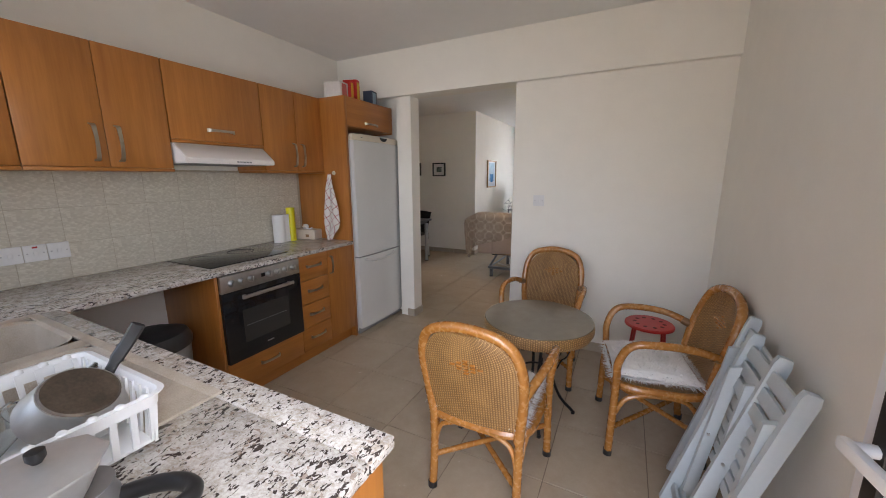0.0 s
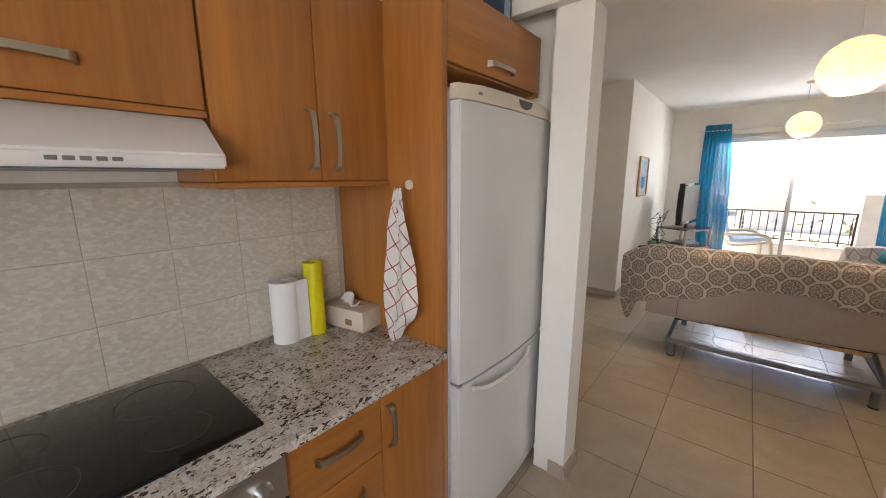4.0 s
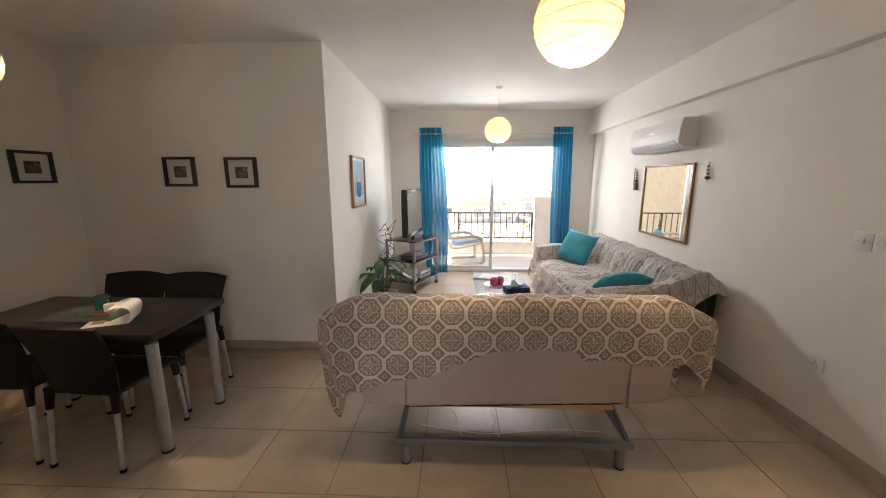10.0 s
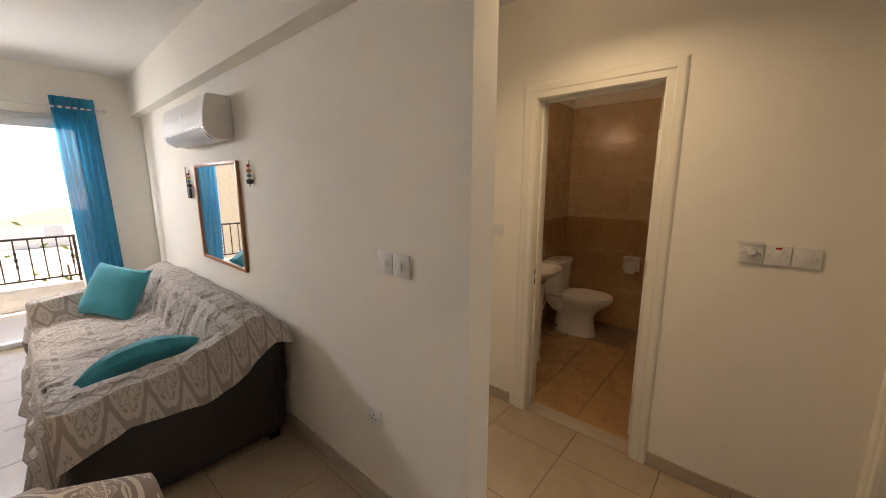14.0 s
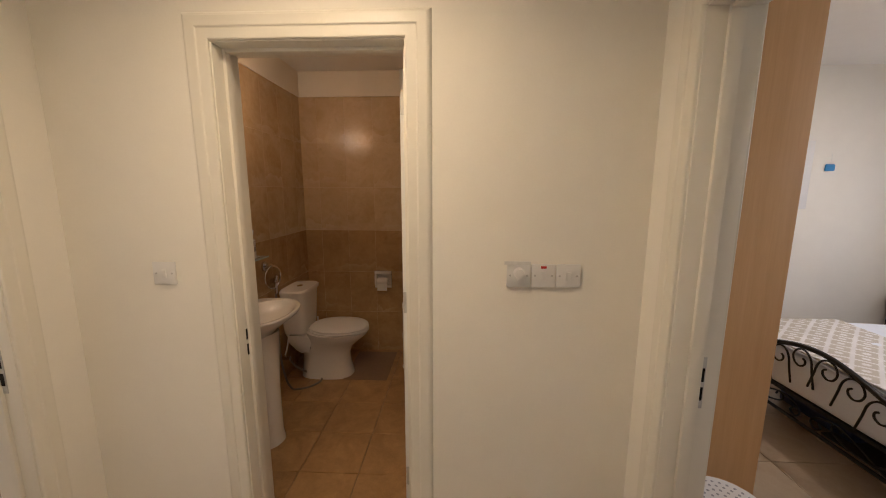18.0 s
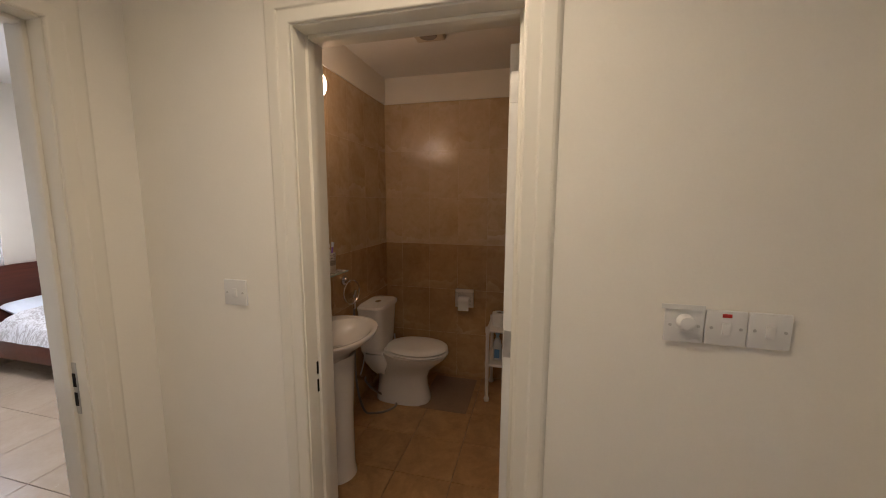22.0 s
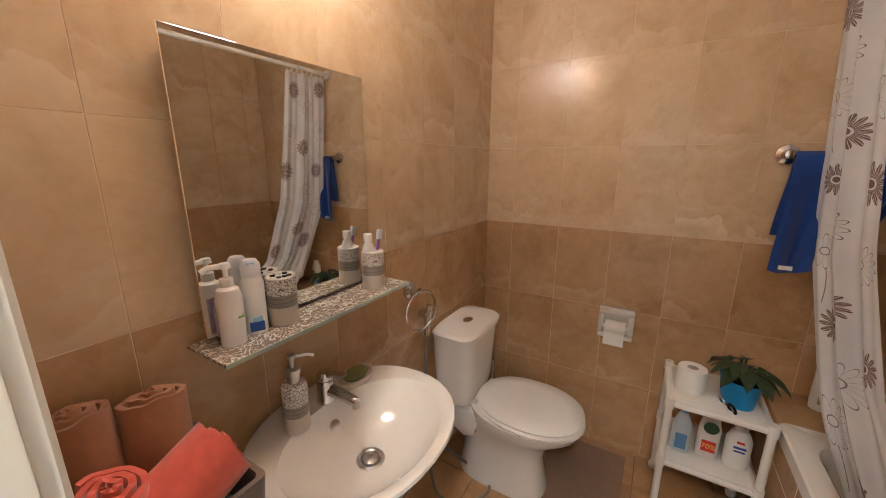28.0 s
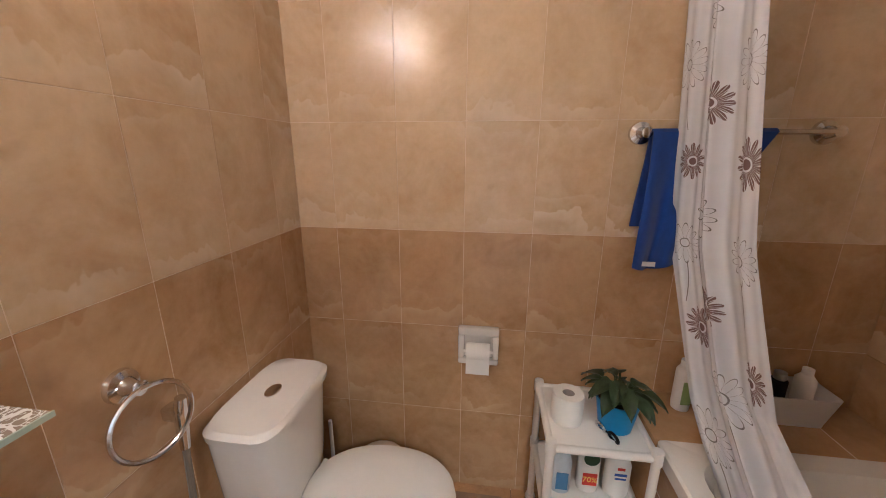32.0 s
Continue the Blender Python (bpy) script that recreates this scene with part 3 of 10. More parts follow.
def flower_curtain():
    """White shower curtain with filled and outlined daisies."""
    k = Mat("flowered_shower_curtain", 0.55)
    n = k.noise(7, 3, kind="UV")
    col = ramp(k.nt, n, [(0.3, (0.58, 0.59, 0.63)), (0.7, (0.67, 0.68, 0.72))])
    x, y, _ = k.xyz("UV")
    rng = random.Random(4)
    for row in range(7):
        for col_ in range(3):
            fill = (row + col_) % 2 == 0
            cx, cy = 0.07 + 0.14 * col_ + rng.uniform(-0.03, 0.03), 0.10 + 0.25 * row + (0.12 if col_ == 1 else 0.0) + rng.uniform(-0.03, 0.03)
            R = rng.uniform(0.050, 0.066)
            aa, bb = x - cx, y - cy
            rr, tt = aa.hypot(bb), bb.angle(aa) + rng.uniform(0, 1)
            pet = ((tt * 7.0).sin().absol()).power(0.6) * (R * 0.62) + R * 0.38
            if fill:
                vein = ((tt * 42.0).sin().more(0.80)) * rr.more(R * 0.3)
                core = (rr - R * 0.24).absol().less(0.0025)
                m = rr.less(pet) * (vein.high(core) * -1.0 + 1.0)
                col = mixed(k.nt, m, col, (0.15, 0.085, 0.08))
            else:
                line = (rr - pet).absol().less(0.0016).high((rr - R * 0.22).absol().less(0.0014)) * rr.less(R * 1.1)
                spoke = ((tt * 7.0).sin().absol()).less(0.09) * rr.less(R * 0.45) * rr.more(R * 0.22)
                stem = (aa - (bb - R) * (bb - R) * rng.uniform(-2.0, 2.0)).absol().less(0.0013) * bb.more(R * 0.9) * bb.less(R * 0.9 + 0.12)
                col = mixed(k.nt, line.high(stem).high(spoke), col, (0.16, 0.145, 0.145))
    k.colour(col)
    k.bump(k.noise(30, 3, kind="UV"), 0.1, 0.004)
    return k.m


SHOWER = flower_curtain()


def checked_towel():
    k = Mat("red_check_tea_towel", 0.9)
    x, y, _ = k.xyz("UV", turn=0.55)
    gx, gy = (x / 0.062).fract(), (y / 0.068).fract()
    m = gx.less(0.075).high(gy.less(0.07))
    grey = ((x / 0.124).fract() - 0.5).absol().less(0.03)
    k.colour(mixed(k.nt, m, mixed(k.nt, grey * 0.5, (0.68, 0.64, 0.585), (0.40, 0.34, 0.32)), (0.36, 0.035, 0.035)))
    k.bump(k.noise(500, 2, kind="UV"), 0.2, 0.003)
    return k.m


TEA_TOWEL = checked_towel()


def glass(name, c=(0.95, 0.97, 0.97), rough=0.0):
    k = Mat(name, rough)
    k.colour(c)
    k.set(Transmission_Weight=1.0, IOR=1.45)
    return k.m


GLASS = glass("clear_window_glass")


def table_glass():
    """Thin tempered glass: mostly clear, sharp gloss, a window's pale reflection in its colour."""
    k = Mat("pale_green_table_glass", 0.04)
    k.colour((0.62, 0.72, 0.74))
    k.set(Alpha=0.3, IOR=1.5)
    return k.m


GREEN_GLASS = table_glass()
FROST = glass("clear_tumbler_glass", (0.9, 0.93, 0.93), 0.05)


def sheer(name, c, alpha, through_=0.5):
    """A thin curtain that lets part of the light through."""
    k = Mat(name, 0.8)
    n = k.noise(3, 3, kind="UV")
    k.colour(ramp(k.nt, n, [(0.3, shade(c, 0.9)), (0.7, shade(c, 1.08))]))
    out = k.nt.nodes["Material Output"]
    tr = k.nt.nodes.new("ShaderNodeBsdfTranslucent")
    tr.inputs[0].default_value = (*c, 1)
    clear = k.nt.nodes.new("ShaderNodeBsdfTransparent")
    m1, m2 = k.nt.nodes.new("ShaderNodeMixShader"), k.nt.nodes.new("ShaderNodeMixShader")
    m1.inputs[0].default_value, m2.inputs[0].default_value = through_, 1 - alpha
    k.nt.links.new(k.b.outputs[0], m1.inputs[1])
    k.nt.links.new(tr.outputs[0], m1.inputs[2])
    k.nt.links.new(m1.outputs[0], m2.inputs[1])
    k.nt.links.new(clear.outputs[0], m2.inputs[2])
    k.nt.links.new(m2.outputs[0], out.inputs[0])
    return k.m


BLUE_CURTAIN = sheer("turquoise_voile_curtain", (0.0, 0.39, 0.61), 0.74, 0.6)
WHITE_VOILE = sheer("white_voile_curtain", (0.97, 0.97, 0.98), 0.30, 0.85)
ROLLER = sheer("white_roller_blind", (0.72, 0.73, 0.76), 1.0, 0.6)


def glowing(name, c, power):
    k = Mat(name, 0.6)
    n = k.noise(14, 3)
    k.colour(ramp(k.nt, n, [(0.3, shade(c, 0.92)), (0.7, shade(c, 1.05))]))
    k.set(Emission_Color=(*c, 1), Emission_Strength=power)
    return k.m


def rice_paper():
    """Lantern paper that the bulb inside shines through."""
    k = Mat("lit_rice_paper", 0.9)
    out = k.nt.nodes["Material Output"]
    n = k.noise(14, 4)
    k.colour(ramp(k.nt, n, [(0.3, (0.72, 0.66, 0.54)), (0.7, (0.82, 0.76, 0.64))]))
    tr = k.nt.nodes.new("ShaderNodeBsdfTranslucent")
    tr.inputs[0].default_value = (0.15, 0.102, 0.060, 1)
    mx = k.nt.nodes.new("ShaderNodeMixShader")
    mx.inputs[0].default_value = 0.6
    k.nt.links.new(k.b.outputs[0], mx.inputs[1])
    k.nt.links.new(tr.outputs[0], mx.inputs[2])
    k.nt.links.new(mx.outputs[0], out.inputs[0])
    k.set(Emission_Color=(1.0, 0.70, 0.36, 1), Emission_Strength=0.06)
    return k.m


RICE = rice_paper()
BULB = glowing("lit_bulb", (1.0, 0.86, 0.62), 2.4)
GLOBE = glowing("lit_opal_globe", (1.0, 0.86, 0.66), 1.0)
ALABASTER = glowing("lit_alabaster_glass", (1.0, 0.84, 0.58), 0.36)


def mirror_mat():
    k = Mat("silvered_mirror", 0.02, 1.0)
    k.colour((0.88, 0.90, 0.90))
    return k.m


MIRROR = mirror_mat()

# ---- structure ----
TOP = 2.60


def structure(name, label, category="wall"):
    return thing(name, Matrix(), label, category, kind="structure")


def wall(name, axis, a, b, u0, u1, holes=(), z1=TOP, z0=-0.15, material=WHITE, label="plain painted wall in warm white"):
    """A wall along x or y, from face a to face b, with openings (u0, u1, z0, z1)."""
    bm = B()

    def put(p, q, r, s):
        if q - p > 1e-4 and s - r > 1e-4:
            box(bm, *((p, a, r, q, b, s) if axis == "x" else (a, p, r, b, q, s)))
    at = u0
    for h0, h1, hz0, hz1 in sorted(holes):
        put(at, h0, z0, z1)
        put(h0, h1, z0, hz0 if hz0 > 0.05 else z0)
        put(h0, h1, hz1, z1)
        at = h1
    put(at, u1, z0, z1)
    ob = part(name, bm, material, smooth=False)
    return tagged(ob, label, "wall", kind="structure")


wall("wall_kitchen_west", "y", -2.90, -2.73, -0.20, 3.20)
wall("wall_kitchen_south", "x", -0.20, -0.05, -2.73, 0.58, [(-2.45, -0.55, 1.0, 2.25), (-0.32, 0.50, 0.0, 2.08)])
wall("wall_kitchen_east", "y", 0.58, 0.73, -0.30, 3.09)
wall("wall_living_south", "x", 3.09, 3.24, -2.06, 0.845, [(-1.90, -0.88, 0.0, 2.2)])
wall("wall_dining_south", "x", 3.20, 3.24, -4.87, -2.06)
wall("wall_dining_west", "y", -4.87, -4.72, 3.24, 6.42)
wall("wall_dining_north", "x", 6.27, 6.42, -4.72, -2.50)
wall("wall_poster", "y", -2.65, -2.50, 6.42, 9.15)
wall("wall_balcony", "x", 9.15, 9.35, -2.65, 0.71, [(-1.95, 0.24, 0.0, 2.17)])
wall("wall_living_east", "y", 0.71, 0.845, 4.75, 9.35)
wall("wall_hall_west", "y", 0.71, 0.845, 3.24, 3.60)
wall("wall_guest_south", "x", 5.72, 5.87, 0.845, 4.75, [(0.90, 1.645, 0.0, 2.045)])
wall("wall_bath_west", "y", 1.83, 1.98, 3.60, 5.72, [(4.41, 5.12, 0.0, 2.05)])
wall("wall_bath_north", "x", 5.667, 5.72, 1.98, 3.98, material=BATH_GROUT)
wall("wall_bath_east", "y", 3.827, 3.98, 3.60, 5.667, material=BATH_GROUT)
wall("wall_master_north", "x", 3.45, 3.60, 0.73, 4.15, [(0.87, 1.665, 0.0, 2.045)])
wall("wall_master_south", "x", -0.30, -0.10, 0.73, 4.15, [(1.62, 3.09, 0.95, 2.27)])
wall("wall_master_east", "y", 4.00, 4.15, -0.10, 3.45)
wall("wall_guest_north", "x", 9.20, 9.40, 0.845, 4.75, [(1.64, 3.02, 0.97, 2.13)])
wall("wall_guest_east", "y", 4.60, 4.75, 5.87, 9.20)

tagged(part("ceiling", box(bx(-4.87, 3.24, TOP, 0.845, 6.42, 2.8), -2.65, 6.42, TOP, 0.845, 9.35, 2.8), CEIL, smooth=False), "white painted plaster ceiling of the living room", "ceiling", kind="structure")
tagged(part("ceiling_kitchen", bx(-2.90, -0.30, TOP, 0.73, 3.24, 2.8), CEIL, smooth=False), "white painted plaster ceiling of the kitchen", "ceiling", kind="structure")
tagged(part("ceiling_hall", bx(0.845, 3.60, TOP, 1.98, 5.72, 2.8), CEIL, smooth=False), "white painted plaster ceiling of the hall", "ceiling", kind="structure")
tagged(part("ceiling_bath", bx(1.98, 3.60, 2.545, 3.98, 5.72, 2.8), CEIL, smooth=False), "white painted plaster ceiling of the bathroom", "ceiling", kind="structure")
tagged(part("ceiling_guest", bx(0.845, 5.72, TOP, 4.75, 9.40, 2.8), CEIL, smooth=False), "white painted plaster ceiling of the guest bedroom", "ceiling", kind="structure")
tagged(part("ceiling_master", bx(0.73, -0.30, TOP, 4.15, 3.60, 2.8), CEIL, smooth=False), "white painted plaster ceiling of the main bedroom", "ceiling", kind="structure")
tagged(part("beam_living", bx(0.62, 3.24, 2.225, 0.709, 9.15, TOP, 0.004), WHITE, smooth=False), "white painted concrete beam above the sofa wall", "beam", kind="structure")
tagged(part("beam_kitchen", bx(-2.73, 3.035, 2.2, 0.58, 3.089, TOP, 0.004), WHITE, smooth=False), "white painted concrete beam over the kitchen opening", "beam", kind="structure")

# floors: one grid of square tiles through all the rooms
PITCH, GX, GY = 0.455, -1.612, 2.455
rooms = {
    "floor": (-4.72, 3.165, 0.71, 9.15, "beige stone-look floor tiles with darker joints"),
    "floor_kitchen": (-2.73, -0.20, 0.58, 3.165, "beige stone-look kitchen floor tiles with dark joints"),
    "floor_hall": (0.71, 3.60, 1.90, 5.72, "beige stone-look hall floor tiles"),
    "floor_guest": (0.845, 5.72, 4.60, 9.20, "beige stone-look bedroom floor tiles"),
    "floor_master": (0.73, -0.10, 4.00, 3.60, "beige stone-look bedroom floor tiles"),
}
for key, (x0, y0, x1, y1, text) in rooms.items():
    ob = part(key, bx(x0 - 0.02, y0 - 0.02, -0.15, x1 + 0.02, y1 + 0.02, -0.004), GROUT, smooth=False)
    tagged(ob, text, "floor", kind="structure")


# skirting
def skirting(axis, face, side, u0, u1, gaps=()):
    bm = B()
    at = u0
    for g0, g1 in (*sorted(gaps), (u1, u1)):
        if g0 - at > 0.01:
            n = max(1, round((g0 - at) / 0.455))
            for i in range(n):
                p, q = at + (g0 - at) * i / n + 0.0015, at + (g0 - at) * (i + 1) / n - 0.0015
                lo, hi = sorted((face, face + side * 0.011))
                box(bm, *((p, lo, 0.0, q, hi, 0.078) if axis == "x" else (lo, p, 0.0, hi, q, 0.078)), 0.0015, 1)
        at = g1
    tagged(part("baseboard", bm, SKIRT, smooth=False), "beige tile skirting along the wall", "skirting", kind="structure")


skirting("x", 3.09, -1, -1.98, 0.57, [(-1.90, -0.88)])
skirting("y", -1.90, 1, 3.08, 3.25)
skirting("y", -0.88, -1, 3.08, 3.25)
skirting("y", 0.58, -1, -0.04, 3.07)
skirting("x", 3.24, 1, -4.70, 0.70, [(-1.90, -0.88)])
skirting("y", -4.72, 1, 3.25, 6.26)
skirting("x", 6.27, -1, -4.70, -2.489)
skirting("y", -2.50, 1, 6.27, 9.14)
skirting("x", 9.15, -1, -2.48, 0.70, [(-2.0, 0.28)])
skirting("y", 0.71, -1, 4.739, 9.14)
skirting("x", 4.75, -1, 0.71, 0.845)
skirting("y", 0.845, 1, 4.739, 5.70)
skirting("y", 1.83, -1, 3.62, 5.71, [(4.345, 5.21)])
skirting("x", 5.72, -1, 0.88, 1.82, [(0.80, 1.745)])
skirting("y", 0.845, 1, 5.88, 9.19)
skirting("x", 9.20, -1, 0.88, 4.59)
skirting("y", 4.60, -1, 5.88, 9.19)
skirting("x", -0.10, 1, 0.74, 3.99)
skirting("y", 4.00, -1, -0.08, 3.44)


# door frames and doors
def door_frame(name, axis, a, b, u0, u1, top, label):
    """Lining of the opening and mitred, stepped architraves on both faces."""
    root = structure(name, label, "door")
    w, t = 0.085, 0.03

    def rail(bm, p, q, r, s, lo, hi, bev=0.004):
        box(bm, *((p, lo, r, q, hi, s) if axis == "x" else (lo, p, r, hi, q, s)), bev, 2)
    bm = B()
    for p, q, r, s in ((u0, u0 + t, 0.0, top), (u1 - t, u1, 0.0, top), (u0 + t, u1 - t, top - t, top)):
        rail(bm, p, q, r, s, a, b, 0.002)
    m = (a + b) / 2
    for p, q, r, s in ((u0 + t, u0 + t + 0.012, 0.0, top - t), (u1 - t - 0.012, u1 - t, 0.0, top - t), (u0 + t + 0.012, u1 - t - 0.012, top - t - 0.012, top - t)):
        rail(bm, p, q, r, s, m - 0.02, m + 0.02, 0.002)
    part("frame_lining", bm, GLOSS_WHITE, root)
    # from the opening outwards: a lower inner band, a rounded step, a flat outer band
    profile = ((0.0, 0.0), (0.0, 0.008), (0.002, 0.0105), (0.005, 0.0115), (0.034, 0.0115), (0.037, 0.0122), (0.039, 0.0148), (0.042, 0.0160), (0.072, 0.0155), (0.079, 0.0125), (0.084, 0.007), (w + 0.002, 0.002), (w + 0.003, 0.0))
    in0, in1, head = u0 + t - 0.005, u1 - t + 0.005, top - t + 0.005
    for face, side in ((a, -1), (b, 1)):
        for run in ((in0, -1), (in1, 1), None):
            bm = B()
            ends = []
            for end in (0, 1):
                ring = []
                for d, h in profile:
                    if run:
                        u, z = run[0] + run[1] * d, (head + d if end else 0.0)
                    else:
                        u, z = (in1 + d if end else in0 - d), head + d
                    v = face + side * h
                    ring.append(bm.verts.new((u, v, z) if axis == "x" else (v, u, z)))
                ends.append(ring)
            for i in range(len(profile)):
                j = (i + 1) % len(profile)
                bm.faces.new((ends[0][i], ends[0][j], ends[1][j], ends[1][i]))
            for ring in ends:
                bm.faces.new(ring)
            bmesh.ops.recalc_face_normals(bm, faces=bm.faces)
            part("architrave", bm, GLOSS_WHITE, root, smooth=False)
    return root


def lever(root, x, y, z, side, along):
    """Lever handle on its rose, with a keyhole plate under it."""
    bm = tube(B(), [(x, y, z), (x, y + side * 0.012, z)], 0.026, 16)
    tube(bm, [(x, y, z - 0.075), (x, y + side * 0.010, z - 0.075)], 0.024, 16)
    tube(bm, [(x, y, z), (x, y + side * 0.05, z)], 0.010, 10)
    tube(bm, smooth_line([(x, y + side * 0.05, z), (x + along * 0.03, y + side * 0.055, z + 0.004), (x + along * 0.08, y + side * 0.052, z), (x + along * 0.12, y + side * 0.047, z - 0.006)], 4), 0.009, 10)
    part("door_handle", bm, STEEL, root, "satin steel lever handle")


def door_leaf(name, x, y, turn, width, top, label, mirror=1):
    """A flush door leaf hinged at its local origin and reaching along x."""
    root = thing(name, pose(x, y, 0, 0, 0, turn), label, "door", kind="structure")
    part("leaf", bx(0.0, -0.02, 0.008, width, 0.02, top, 0.003), DOOR_WHITE, root)
    lever(root, width - 0.06, 0.02, 1.0, 1, -1)
    lever(root, width - 0.06, -0.02, 1.0, -1, -1)
    for z in (0.25, 1.067, 1.863):
        bm = box(B(), -0.004, -0.02 * mirror - 0.002, z - 0.045, 0.03, -0.02 * mirror + 0.002, z + 0.045, 0.001, 1)
        tube(bm, [(-0.005, -0.024 * mirror, z - 0.045), (-0.005, -0.024 * mirror, z + 0.045)], 0.006, 8)
        box(bm, -0.0016, -0.017, z - 0.045, 0.0004, 0.017, z + 0.045, 0.0005, 1)
        part("hinge", bm, STEEL, root)
    bm = box(B(), width - 0.001, -0.011, 0.90, width + 0.002, 0.011, 1.05, 0.001, 1)
    part("latch_plate", bm, STEEL, root)
    return root


def strike(x, y, z, axis):
    """Latch plate let into a jamb; black blocks paint the shade in its two pockets."""
    root = thing("strike_plate", pose(x, y, z), "steel strike plate in the white door jamb", "strike plate")
    d = (0.0015, 0.012) if axis == "x" else (0.012, 0.0015)
    part("plate", bx(-d[0], -d[1], -0.085, d[0], d[1], 0.085, 0.001, 1), STEEL, root)
    for zz in (0.028, -0.035):
        part("pocket", bx(-d[0] * 2, -d[1] * 0.6, zz - 0.022, d[0] * 2, d[1] * 0.6, zz + 0.022), MATT_BLACK, root)


door_frame("door_1", "y", 1.83, 1.98, 4.41, 5.12, 2.05, "cream gloss-painted door frame of the bathroom")
door_leaf("door_leaf_bath", 2.005, 4.465, -5.5, 0.62, 1.985, "white flush bathroom door standing wide open", 1)
door_frame("door_2", "x", 5.72, 5.87, 0.90, 1.645, 2.045, "cream gloss-painted door frame of the guest bedroom")
door_leaf("door_leaf_guest", 0.945, 5.885, 89, 0.68, 2.0, "white flush bedroom door standing open", -1)
door_frame("door_3", "x", 3.45, 3.60, 0.87, 1.665, 2.045, "cream gloss-painted door frame of the main bedroom")
door_leaf("door_leaf_master", 0.905, 3.435, -92, 0.69, 2.0, "white flush bedroom door standing open", 1)
strike(1.90, 5.0885, 0.94, "y")
strike(1.6135, 5.77, 0.94, "x")
strike(1.6335, 3.50, 0.94, "x")
tagged(part("door_threshold", bx(1.835, 4.441, -0.01, 1.957, 5.089, 0.006, 0.002), SKIRT), "beige stone threshold under the bathroom door", "threshold", kind="structure")


# windows
def window(name, x0, x1, y0, y1, z0, z1, mid, label, sill=True, ajar=0.0):
    """Two sliding sashes in a white frame, in a wall along x."""
    root = structure(name, label, "window")
    m = (y0 + y1) / 2
    f = 0.045
    bm = B()
    box(bm, x0, m - 0.05, z0, x0 + f, m + 0.05, z1, 0.003)
    box(bm, x1 - f, m - 0.05, z0, x1, m + 0.05, z1, 0.003)
    box(bm, x0 + f, m - 0.05, z0, x1 - f, m + 0.05, z0 + f, 0.003)
    box(bm, x0 + f, m - 0.05, z1 - f, x1 - f, m + 0.05, z1, 0.003)
    part("window_frame", bm, PVC, root)
    for (p, q), off in (((x0 + f, mid + 0.03), -0.02), ((mid - 0.03, x1 - f), 0.02)):
        bm = B()
        yy = m + off
        s = 0.055
        box(bm, p, yy - 0.016, z0 + f, p + s, yy + 0.016, z1 - f, 0.003)
        box(bm, q - s, yy - 0.016, z0 + f, q, yy + 0.016, z1 - f, 0.003)
        box(bm, p + s, yy - 0.016, z0 + f, q - s, yy + 0.016, z0 + f + s, 0.003)
        box(bm, p + s, yy - 0.016, z1 - f - s, q - s, yy + 0.016, z1 - f, 0.003)
        sash = part("sash", bm, PVC, root)
        pane = part("pane", bx(p + s - 0.005, yy - 0.003, z0 + f + s - 0.005, q - s + 0.005, yy + 0.003, z1 - f - s + 0.005), GLASS, sash, smooth=False)
        pane.visible_shadow = False
    return root


w1 = window("window_1", -1.95, 0.24, 9.18, 9.30, 0.005, 2.17, -0.86, "white-framed sliding glass balcony door, one half slid open")
for ob in list(w1.children):
    if ob.name.startswith("sash") and ob.bound_box[0][0] > -1.0:
        for sub in list(ob.children):
            bpy.data.objects.remove(sub)
        bpy.data.objects.remove(ob)
bm = B()
box(bm, -1.905, 9.15, 2.045, 0.195, 9.19, 2.125, 0.004)
part("roller_box", bm, PVC, w1)
bm = box(B(), -0.885, 9.195, 0.95, -0.875, 9.205, 1.12, 0.002)
part("pull_handle", bm, GREY_METAL, w1)
w2 = window("window_2", 1.64, 3.02, 9.23, 9.37, 0.97, 2.13, 2.24, "white-framed sliding window of the guest bedroom")
part("window_sill", bx(1.60, 9.16, 0.93, 3.06, 9.24, 0.967, 0.004), PVC, w2)
w3 = window("window_3", 1.62, 3.09, -0.27, -0.13, 0.95, 2.27, 2.36, "white-framed sliding window of the main bedroom")
part("window_sill", bx(1.58, -0.14, 0.915, 3.13, -0.06, 0.948, 0.004), PVC, w3)
part("roller_box", bx(1.66, -0.14, 2.03, 3.05, -0.09, 2.225, 0.004), PVC, w3)
# Unseen kitchen window, added so that sky light reaches the room.
window("window_4", -2.45, -0.55, -0.17, -0.08, 1.0, 2.25, -1.5, "unseen white-framed window added above the sink to let light in")

# kitchen entrance door, standing open against the wall
kd = thing("door_leaf_kitchen", pose(0.515, 0.0, 0, 0, 0, 97), "white framed glazed kitchen door standing open", "door", kind="structure")
bm = B()
box(bm, 0.0, -0.03, 0.01, 0.10, 0.03, 2.06, 0.004)
box(bm, 0.70, -0.03, 0.01, 0.80, 0.03, 2.06, 0.004)
box(bm, 0.10, -0.03, 0.01, 0.70, 0.03, 0.16, 0.004)
box(bm, 0.10, -0.03, 1.95, 0.70, 0.03, 2.06, 0.004)
box(bm, 0.10, -0.03, 0.85, 0.70, 0.03, 0.93, 0.004)
part("leaf_frame", bm, PVC, kd)
part("lower_panel", bx(0.095, -0.012, 0.155, 0.705, 0.012, 0.855), PVC, kd)
part("pane", bx(0.095, -0.004, 0.925, 0.705, 0.004, 1.955), GLASS, kd).visible_shadow = False
bm = box(B(), 0.735, 0.03, 0.88, 0.765, 0.042, 1.12, 0.004)
part("lock_plate", bm, BLACK_PLASTIC, kd)
